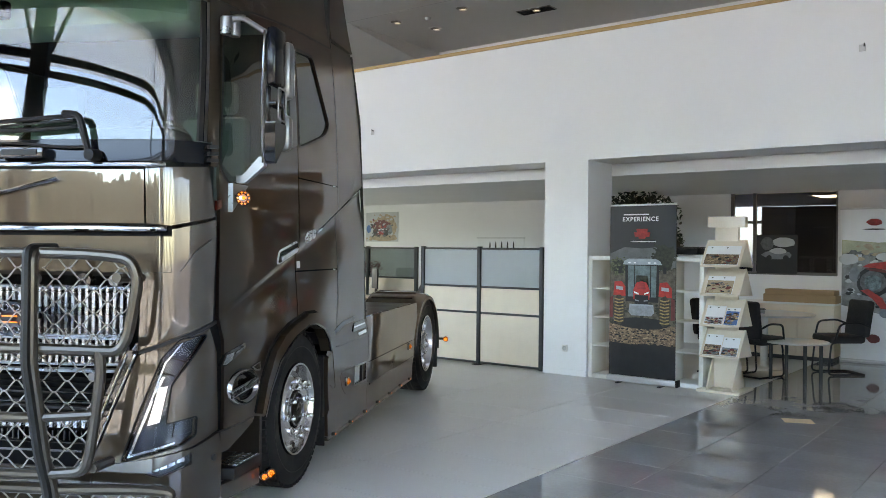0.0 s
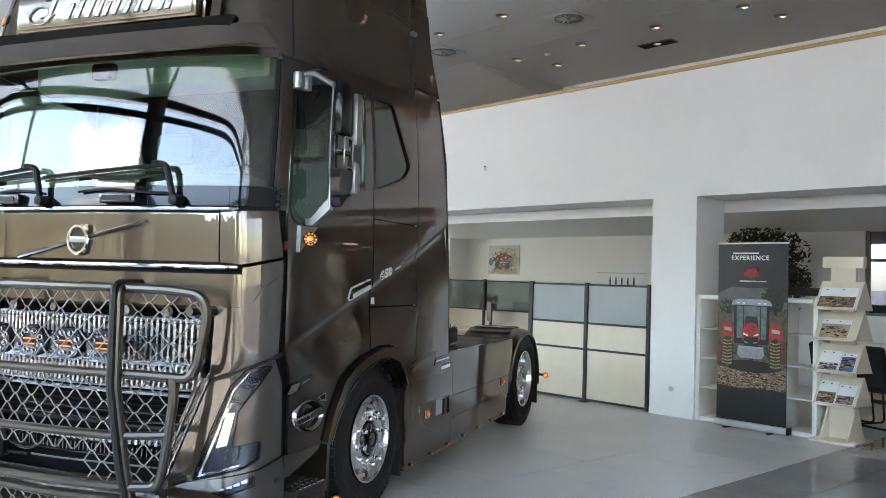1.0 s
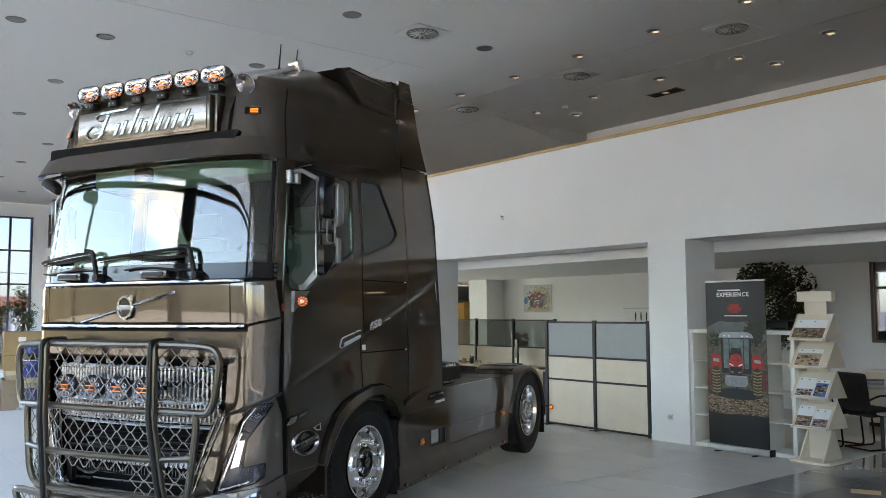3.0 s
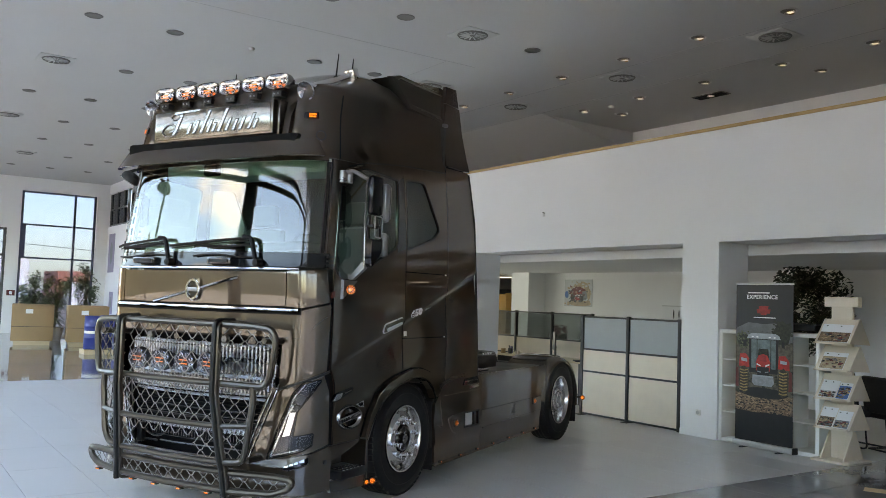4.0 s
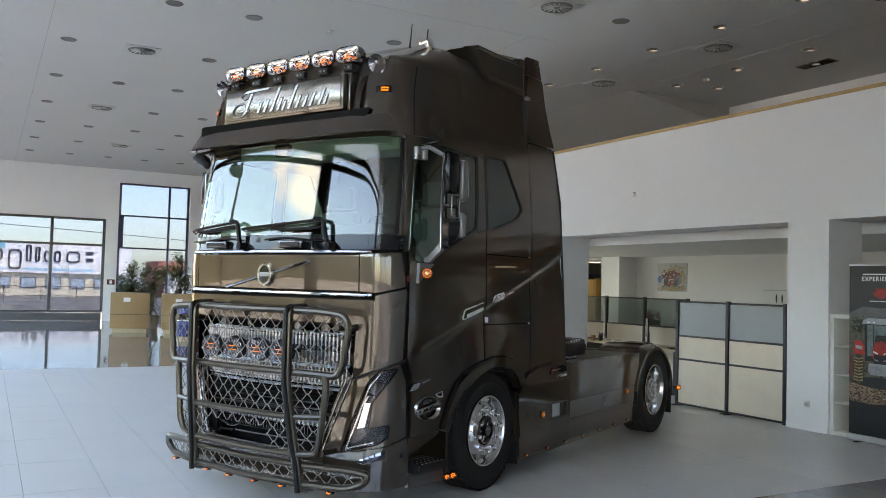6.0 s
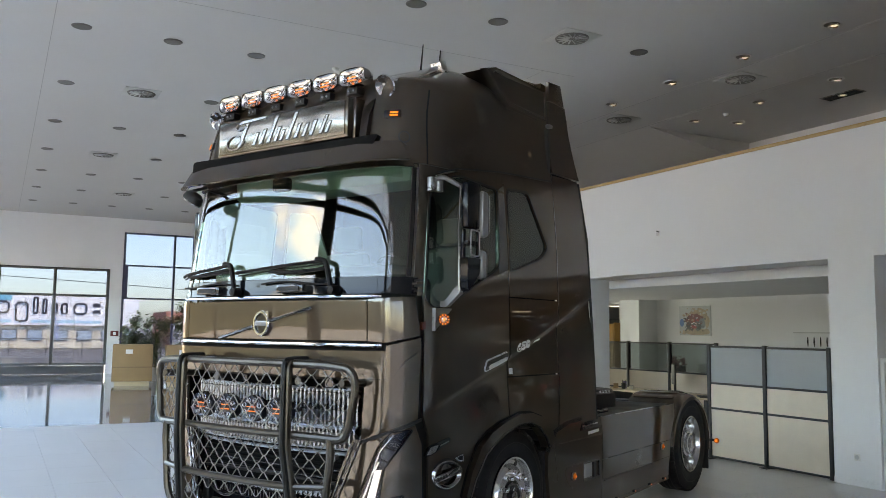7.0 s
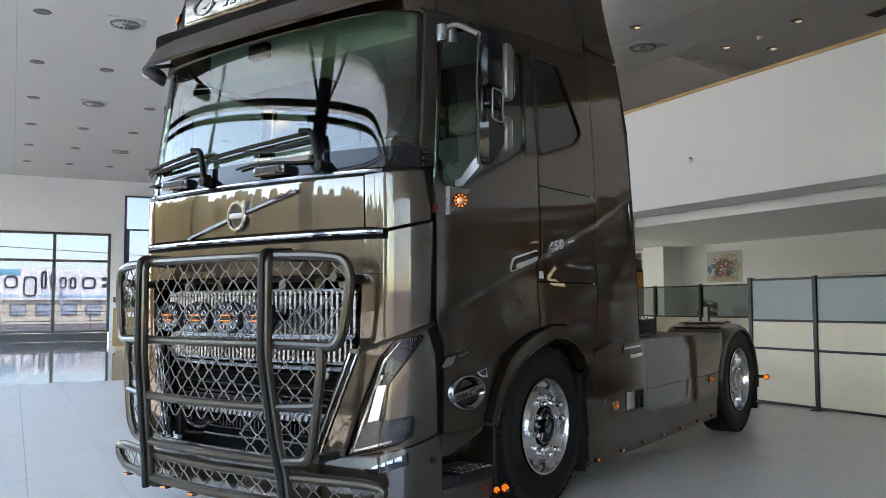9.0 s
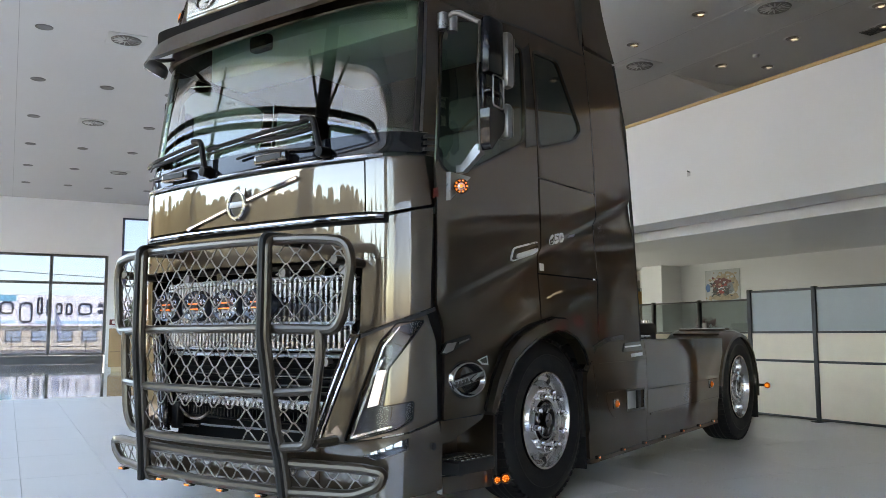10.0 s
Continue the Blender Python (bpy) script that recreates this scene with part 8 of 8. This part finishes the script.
bays = [([(-0.51, 1.075), (0.51, 1.075), (0.51, 1.505), (-0.51, 1.505)], None),
        ([(-0.53, 0.745), (0.53, 0.745), (0.53, 1.05), (-0.53, 1.05)], None),
        ([(-0.54, 0.47), (0.54, 0.47), (0.54, 0.725), (-0.54, 0.725)], [(-0.44, 0.45), (0.36, 0.45), (0.28, 0.64), (-0.36, 0.64)]),
        ([(-1.10, 0.25), (1.10, 0.25), (1.10, 0.37), (-1.10, 0.37)], None)]
for k in (1, -1):
    bays.append(([(k * 0.55, 1.06), (k * 0.91, 1.06), (k * 0.985, 1.37), (k * 0.96, 1.48), (k * 0.55, 1.505)], None))
    bays.append(([(k * 0.57, 0.48), (k * 0.75, 0.49), (k * 0.83, 0.95), (k * 0.825, 1.04), (k * 0.56, 1.05)], None))
for poly, hole in bays:
    part("wire_mesh", wire_mesh(poly, hole=hole), M_WIRE, bar, "diamond wire mesh", sharp=180)

# ---------- wheels ----------
def wheel(y, x, r, k, dish):
    """A wheel on flank k, its outer tyre face at x."""
    g = (lambda b: b) if k > 0 else flipped
    c = (0, y, r)
    bm = lathe(bmesh.new(), [(x - 0.30, r * 0.6), (x - 0.305, r * 0.8), (x - 0.295, r * 0.93), (x - 0.27, r * 0.985), (x - 0.245, r), (x - 0.055, r), (x - 0.03, r * 0.985),
                             (x - 0.008, r * 0.94), (x + 0.004, r * 0.86), (x + 0.006, r * 0.78), (x + 0.001, r * 0.74), (x + 0.0, r * 0.66), (x - 0.012, r * 0.60)], 72, centre=c, cap=False)
    w = part("wheel", g(bm), M_RUBBER, truck, "black radial tyre on a polished alloy wheel")
    gr = bmesh.new()
    for a in (x - 0.10, x - 0.15, x - 0.20):
        lathe(gr, [(a - 0.006, r + 0.001), (a + 0.006, r + 0.001), (a + 0.006, r + 0.0015), (a - 0.006, r + 0.0015)], 72, centre=c, closed=True)
    part("tread_groove", g(gr), M_BLACKPL, w)
    lug = bmesh.new()
    for i in range(60):
        th = 2 * math.pi * i / 60
        b = boxes((x - 0.075, x - 0.012, -0.017, 0.017, r * 0.965, r * 1.004))
        bmesh.ops.rotate(b, verts=b.verts, cent=(0, 0, 0), matrix=Matrix.Rotation(th, 3, "X"))
        bmesh.ops.translate(b, verts=b.verts, vec=c)
        me = bpy.data.meshes.new("tmp")
        b.to_mesh(me)
        b.free()
        lug.from_mesh(me)
        bpy.data.meshes.remove(me)
    part("tread_block", g(lug), M_RUBBER, w)
    part("side_mark", g(lathe(bmesh.new(), [(x + 0.004, r * 0.80), (x + 0.008, r * 0.80), (x + 0.008, r * 0.81), (x + 0.004, r * 0.81)], 72, centre=c, closed=True)), M_BLACKPL, w)
    R = 0.29 * r / 0.5
    if dish:
        prof = [(x - 0.25, R), (x - 0.015, R), (x + 0.002, R + 0.006), (x + 0.002, R - 0.006), (x - 0.012, R - 0.012), (x - 0.03, R - 0.02), (x - 0.14, R - 0.035), (x - 0.16, R * 0.80), (x - 0.15, R * 0.62), (x - 0.12, R * 0.50), (x - 0.04, R * 0.46), (x - 0.03, R * 0.40), (x - 0.03, 0.0)]
        bx, br = x - 0.155, 0.168
    else:
        prof = [(x - 0.25, R), (x - 0.015, R), (x + 0.002, R + 0.006), (x + 0.002, R - 0.006), (x - 0.012, R - 0.012), (x - 0.045, R - 0.02), (x - 0.05, R * 0.84), (x - 0.03, R * 0.75), (x - 0.012, R * 0.70), (x - 0.008, R * 0.50), (x - 0.015, R * 0.44), (x - 0.045, R * 0.42), (x - 0.05, 0.0)]
        bx, br = x - 0.008, 0.17
    rim = part("rim", g(lathe(bmesh.new(), prof, 64, centre=c)), M_ALU, w, "polished alloy rim with ten chrome nut caps")
    for i in range(10):
        a = 2 * math.pi * (i + 0.3) / 10
        cc = (0, y + br * math.cos(a), r + br * math.sin(a))
        part("nut_cap", g(lathe(bmesh.new(), [(bx - 0.005, 0.025), (bx + 0.008, 0.024), (bx + 0.014, 0.018), (bx + 0.045, 0.017), (bx + 0.056, 0.012), (bx + 0.06, 0.0)], 10, centre=cc)), M_CHROME, rim)
        hole_r = R * 0.88
        hc = (0, y + hole_r * math.cos(a + 0.31), r + hole_r * math.sin(a + 0.31))
        hx = x - 0.046 if not dish else x - 0.135
        part("hand_hole", g(lathe(bmesh.new(), [(hx + 0.001, 0.0), (hx + 0.002, 0.017), (hx - 0.003, 0.019)], 12, centre=hc)), M_BLACKPL, rim)
    hub = part("hub", g(lathe(bmesh.new(), [(x - 0.05, 0.118), (x - 0.004, 0.112), (x - 0.002, 0.10), (x - 0.04, 0.088), (x - 0.05, 0.05), (x + 0.012, 0.042), (x + 0.018, 0.03), (x + 0.018, 0.0)], 30, centre=c)), M_DARKCHR if not dish else M_ALU, rim)
    for i in range(5):
        b = boxes((x - 0.044, x - 0.022, -0.011, 0.011, 0.02, 0.10), bevel=0.003)
        bmesh.ops.rotate(b, verts=b.verts, cent=(0, 0, 0), matrix=Matrix.Rotation(2 * math.pi * i / 5 + 0.4, 3, "X"))
        bmesh.ops.translate(b, verts=b.verts, vec=c)
        part("hub_spoke", g(b), M_CHROME, rim)
    return w


for k in (1, -1):
    wheel(1.394, 1.195, 0.50, k, False)
    wheel(5.214, 1.215, 0.515, k, True)

# wheel housing behind the front wheels
two("wheel_housing", lambda: boxes((0.55, 0.60, 0.78, 2.0, 0.3, 1.15), (0.6, 1.2, 1.86, 1.9, 0.35, 0.95), (0.6, 1.2, 0.8, 1.9, 1.11, 1.14), (0.96, 1.2, 0.79, 0.81, 0.25, 0.62)), M_BLACKPL, truck)
two("mud_flap", lambda: boxes((0.95, 1.2, 1.895, 1.91, 0.14, 0.36)), M_RUBBER, truck)

# ---------- skirts, tanks, rear fenders, chassis ----------
def skirt_fn(s, z, off=0.0):
    bulge = 0.012 * max(0.0, min(1.0, (z - 0.36) / 0.03)) - 0.02 * max(0.0, z - 0.86) / 0.12
    return Vector((1.222 + bulge + off, s, z))


def flank(name, lp, m, label="", thick=0.03, off=0.0, parent=None):
    a = part(name, skin(lp, thick, off, fn=skirt_fn, ds=0.3), m, parent or truck, label)
    b = part(name, flipped(skin(lp, thick, off, fn=skirt_fn, ds=0.3)), m, parent or truck, label)
    return a, b


handle_hole = [(2.50, 0.485), (2.80, 0.485), (2.80, 0.615), (2.50, 0.615)]
flank("skirt_panel", [[(1.915, 0.205), (2.869, 0.228), (2.869, 0.985), (2.2, 0.975), (2.02, 0.925), (1.87, 0.76), (1.865, 0.60), (1.90, 0.40)], handle_hole], M_PAINT, "painted side skirt")
flank("skirt_panel", [[(2.875, 0.228), (4.50, 0.262), (4.53, 0.624), (2.875, 0.609)]], M_PAINT)
flank("skirt_panel", [[(2.875, 0.614), (4.53, 0.629), (4.66, 0.86), (4.72, 0.99), (2.875, 0.985)]], M_PAINT)
flank("handle_well", [[(2.49, 0.475), (2.81, 0.475), (2.81, 0.625), (2.49, 0.625)]], M_WELL, "bright recessed grip", 0.01, -0.03)
flank("grip_bar", [[(2.70, 0.48), (2.745, 0.48), (2.745, 0.62), (2.70, 0.62)]], M_BLACKPL, "", 0.02, 0.0)
flank("well_edge", [rounded([(2.485, 0.47), (2.815, 0.47), (2.815, 0.63), (2.485, 0.63)], 0.012), [(2.50, 0.485), (2.80, 0.485), (2.80, 0.615), (2.50, 0.615)]], M_BLACKGL, "", 0.012, 0.004)
flank("latch_button", [rounded([(2.56, 0.86), (2.78, 0.87), (2.78, 0.895), (2.56, 0.885)], 0.006)], M_CHROME, "chrome latch button", 0.006, 0.014)
flank("latch", [rounded([(2.44, 0.90), (2.80, 0.91), (2.78, 0.975), (2.50, 0.965)], 0.02)], M_BLACKGL, "gloss black latch plate", 0.015, 0.012)
flank("latch_bar", [rounded([(2.47, 0.93), (2.77, 0.94), (2.77, 0.952), (2.47, 0.942)], 0.004)], M_CHROME, "chrome bar", 0.004, 0.0165)
flank("rib", [[(2.9, 0.42), (4.48, 0.45), (4.48, 0.463), (2.9, 0.433)]], M_PAINT, "", 0.01, 0.012)
flank("skirt_seam", [[(1.90, 0.196), (4.5, 0.251), (4.5, 0.26), (1.90, 0.204)]], M_BLACKPL, "", 0.03, -0.004)
flank("skirt_edge", [[(1.93, 0.168), (4.5, 0.223), (4.5, 0.25), (1.90, 0.195)]], M_PAINT, "painted lower strip with small amber lamps", 0.03, 0.0)
for k in (1, -1):
    for pts in ([(2.50, 0.634), (2.17, 0.622), (2.15, 0.585), (2.19, 0.51), (2.26, 0.452), (2.30, 0.445)], [(1.955, 0.85), (2.03, 0.545), (2.0, 0.53), (1.92, 0.57)], [(2.05, 0.832), (2.86, 0.84)]):
        part("fold", tube(bmesh.new(), fillet([(k * 1.2335, a, b) for a, b in pts], 0.02, 3), 0.0042, 6), M_PAINT, truck)
for y in (2.0, 2.4, 2.78, 3.16, 3.56, 3.95, 4.32):
    z = 0.205 + (y - 1.9) * 0.0212
    two("skirt_light", lambda: boxes((1.225, 1.252, y - 0.018, y + 0.018, z - 0.011, z + 0.011), bevel=0.004), M_BLACKGL, truck)
    two("diode", lambda: boxes((1.2525, 1.2545, y - 0.007, y + 0.007, z - 0.005, z + 0.005)), M_ORLED, truck)
for y, z in ((2.291, 0.542), (4.282, 0.583)):
    mk = two("side_marker", lambda: boxes((1.23, 1.25, y - 0.036, y + 0.036, z - 0.034, z + 0.034), bevel=0.008), M_BLACKGL, truck, "lit amber side marker")
    for m_, k in zip(mk, (1, -1)):
        b = lathe(bmesh.new(), [(1.251, 0.026), (1.258, 0.024), (1.266, 0.012), (1.268, 0.0)], 14, centre=(0, y, z))
        part("glow", b if k > 0 else flipped(b), M_AMBER, m_)
        b = lathe(bmesh.new(), [(1.2685, 0.009), (1.271, 0.0)], 8, centre=(0, y, z))
        part("diode", b if k > 0 else flipped(b), M_ORLED, m_)
two("deck_fairing", lambda: prism(bmesh.new(), [(1.80, 0.80), (1.93, 0.945), (2.15, 1.005), (2.45, 1.025), (2.45, 0.99), (2.2, 0.978), (2.0, 0.93), (1.86, 0.78)], 1.02, 1.245, "yz"), M_BLACKGL, truck, "gloss black fairing over the skirt")
two("top_plate", lambda: boxes((0.55, 1.19, 2.15, 4.7, 0.965, 0.985), bevel=0.006), M_BLACKPL, truck)
two("deck_step", lambda: boxes((0.62, 1.15, 2.25, 2.75, 0.99, 1.03), (0.7, 1.1, 2.95, 3.3, 0.99, 1.02), bevel=0.008), M_BLACKGL, truck, "black deck step over the tank")
two("tank", lambda: boxes((0.5, 1.18, 2.0, 4.45, 0.3, 0.94), bevel=0.06), M_BLACKPL, truck)


def fender(k):
    c = (5.20, 0.47)
    angs = list(range(172, -9, -6))
    pts = [(c[0] + 0.645 * math.cos(radians(a)), c[1] + 0.60 * math.sin(radians(a))) for a in angs]
    bm = bmesh.new()
    secs = [(0.62, 0.0), (1.14, 0.0), (1.20, -0.012), (1.235, -0.035), (1.24, -0.07), (1.225, -0.07), (1.2, -0.04), (1.14, -0.02), (0.62, -0.02)]
    rows = []
    for (y, z), a in zip(pts, angs):
        d = Vector((0, math.cos(radians(a)), math.sin(radians(a))))
        rows.append([bm.verts.new(Vector((x, y, z)) + d * o) for x, o in secs])
    n = len(secs)
    for r0, r1 in zip(rows, rows[1:]):
        for i in range(n):
            bm.faces.new((r0[i], r0[(i + 1) % n], r1[(i + 1) % n], r1[i]))
    bm.faces.new(rows[0])
    bm.faces.new(rows[-1][::-1])
    bmesh.ops.recalc_face_normals(bm, faces=bm.faces)
    return bm if k > 0 else flipped(bm)


for k in (1, -1):
    fd = part("rear_fender", fender(k), M_PAINT, truck, "painted rear mudguard with ribs")
    for i, a in enumerate((112, 98, 84, 70, 56)):
        y, z = 5.20 + 0.65 * math.cos(radians(a)), 0.47 + 0.605 * math.sin(radians(a))
        b = boxes((0.66, 1.12, -0.035, 0.035, -0.004, 0.012), bevel=0.006)
        bmesh.ops.rotate(b, verts=b.verts, cent=(0, 0, 0), matrix=Matrix.Rotation(radians(a - 90), 3, "X"))
        bmesh.ops.translate(b, verts=b.verts, vec=(0, y, z))
        part("rib", b if k > 0 else flipped(b), M_PAINT, fd)
    b = boxes((0.7, 1.21, 5.80, 5.815, 0.17, 0.5))
    part("mud_flap", b if k > 0 else flipped(b), M_RUBBER, fd)
    b = tube(bmesh.new(), [(1.1, 5.83, 0.5), (1.29, 5.835, 0.5)], 0.014, 8)
    stalk = part("marker_stalk", b if k > 0 else flipped(b), M_RUBBER, truck)
    b = lathe(bmesh.new(), [(-0.024, 0.0), (-0.022, 0.024), (0.0, 0.032), (0.022, 0.024), (0.024, 0.0)], 18, "y", (1.315, 5.80, 0.5))
    part("outrigger_lamp", b if k > 0 else flipped(b), M_AMBER, stalk, "lit amber outline lamp")
    b = lathe(bmesh.new(), [(-0.03, 0.0), (-0.026, 0.012), (-0.023, 0.018)], 12, "y", (1.315, 5.80, 0.5))
    part("core", b if k > 0 else flipped(b), M_ORLED, stalk)
part("chassis_rail", boxes((0.36, 0.44, 0.7, 6.1, 0.62, 0.92), bevel=0.01), M_BLACKPL, truck)
part("chassis_rail", boxes((-0.44, -0.36, 0.7, 6.1, 0.62, 0.92), bevel=0.01), M_BLACKPL, truck)
part("cross_member", boxes((-0.44, 0.44, 5.9, 6.1, 0.55, 0.9), bevel=0.02), M_BLACKPL, truck)
part("rear_axle", tube(bmesh.new(), [(-0.9, 5.214, 0.515), (0.9, 5.214, 0.515)], 0.11, 12), M_BLACKPL, truck)
part("front_axle", tube(bmesh.new(), [(-0.9, 1.394, 0.46), (0.9, 1.394, 0.46)], 0.07, 10), M_BLACKPL, truck)
bm = lathe(bmesh.new(), [(1.03, 0.08), (1.03, 0.42), (1.06, 0.45), (1.09, 0.44), (1.10, 0.3), (1.10, 0.09)], 40, "z", (0, 4.75, 0), closed=True)
part("fifth_wheel", bm, M_BLACKPL, truck, "greasy black coupling plate")
chassis_box = part("chassis_box", boxes((0.46, 0.86, 3.45, 4.02, 0.95, 1.13), (0.5, 0.8, 3.5, 3.8, 1.13, 1.17), bevel=0.03), M_BLACKPL, truck, "black valve box on the frame")
for k in range(4):
    part("stud", lathe(bmesh.new(), [(1.131, 0.013), (1.15, 0.013), (1.155, 0.0)], 10, "z", (0.82, 3.70 + 0.07 * k, 0)), M_CUP, chassis_box)
part("coupling_base", boxes((-0.4, 0.4, 4.5, 5.0, 0.92, 1.03), bevel=0.01), M_BLACKPL, truck)
part("engine_hump", boxes((-0.34, 0.34, 0.7, 2.0, 0.6, 1.14), bevel=0.05), M_BLACKPL, truck)
part("catwalk", boxes((-0.5, 0.5, 2.3, 3.6, 0.93, 0.96), bevel=0.006), M_ALU, truck, "checker plate catwalk behind the cab")
for x in (-0.18, 0.0, 0.18):
    part("air_line", tube(bmesh.new(), smooth_path([(x, 2.06, 1.9), (x + 0.05, 2.3, 1.3), (x, 2.7, 1.05), (x - 0.05, 3.2, 1.2), (x, 3.4, 1.02)], 8), 0.016, 7), M_BLACKPL, truck)
part("air_tank", lathe(bmesh.new(), [(2.35, 0.0), (2.36, 0.1), (2.4, 0.12), (3.1, 0.12), (3.14, 0.1), (3.15, 0.0)], 20, "y", (0.2, 0, 1.09)), M_BLACKPL, truck)
two("work_lamp", lambda: boxes((0.55, 0.68, 2.12, 2.2, 1.12, 1.24), bevel=0.02), M_BLACKPL, truck)

# ---------- floor tiles ----------
def tile_mesh(name, w, d, m):
    bm = bmesh.new()
    e = 0.0008
    lo = [bm.verts.new((x, y, -0.011)) for x, y in ((0, 0), (w, 0), (w, d), (0, d))]
    hi = [bm.verts.new((x, y, 0.0)) for x, y in ((e, e), (w - e, e), (w - e, d - e), (e, d - e))]
    bm.faces.new(hi)
    for i in range(4):
        bm.faces.new((lo[i], lo[(i + 1) % 4], hi[(i + 1) % 4], hi[i]))
    me = bpy.data.meshes.new(name)
    bm.to_mesh(me)
    bm.free()
    me.materials.append(m)
    return me


def tiling(u0, u1, n0, n1, w, d, m, near, gap=0.003):
    """Tiles over a stretch of floor; those inside near = (u0, u1, n0, n1) are parts of the floor, the rest one mesh."""
    verts, faces = [], []
    me_full = tile_mesh("tile", w - gap, d - gap, m)
    nu, nn = math.ceil((u1 - u0) / w - 1e-6), math.ceil((n1 - n0) / d - 1e-6)
    for i in range(nu):
        for j in range(nn):
            a, b = u0 + i * w, n0 + j * d
            ww, dd = min(w, u1 - a) - gap, min(d, n1 - b) - gap
            if ww < 0.03 or dd < 0.03:
                continue
            if near[0] <= a < near[1] and near[2] <= b < near[3] and ww > w - gap - 0.01 and dd > d - gap - 0.01:
                share("tile", me_full, floor, Matrix.Translation((a, b, 0)))
            else:
                k = len(verts)
                verts += [(a, b, -0.011), (a + ww, b, -0.011), (a + ww, b + dd, -0.011), (a, b + dd, -0.011), (a, b, 0), (a + ww, b, 0), (a + ww, b + dd, 0), (a, b + dd, 0)]
                faces += [(k + 4, k + 5, k + 6, k + 7), (k, k + 1, k + 5, k + 4), (k + 1, k + 2, k + 6, k + 5), (k + 2, k + 3, k + 7, k + 6), (k + 3, k, k + 4, k + 7)]
    me = bpy.data.meshes.new("tile_field")
    me.from_pydata(verts, [], faces)
    me.materials.append(m)
    ob = new("tile_field", me)
    ob.parent = floor
    tagged(ob, kind="stuff")


tiling(UT0, UT1, N_F, N_B, 1.195, 0.6, M_TILE, (-9.0, 1.9, -10.2, 0.9))
tiling(UT1 + 0.004, U_R, N_F, N_B, 0.6, 0.6, M_DARKTILE, (1.8, 5.0, -6.6, 3.6))
tiling(U_L, UT0 - 0.004, N_F, N_B, 0.6, 0.6, M_DARKTILE, (0, 0, 0, 0))
sheet = thing("paper_sheet", spot(2.75, -1.1, 0.001, 25), "loose cream paper sheet lying on the dark tiles", "paper")
part("sheet", boxes((-0.13, 0.13, -0.1, 0.1, 0.0, 0.002)), mat("cream_paper", (0.62, 0.45, 0.27), 0.8, var=0.05), sheet)
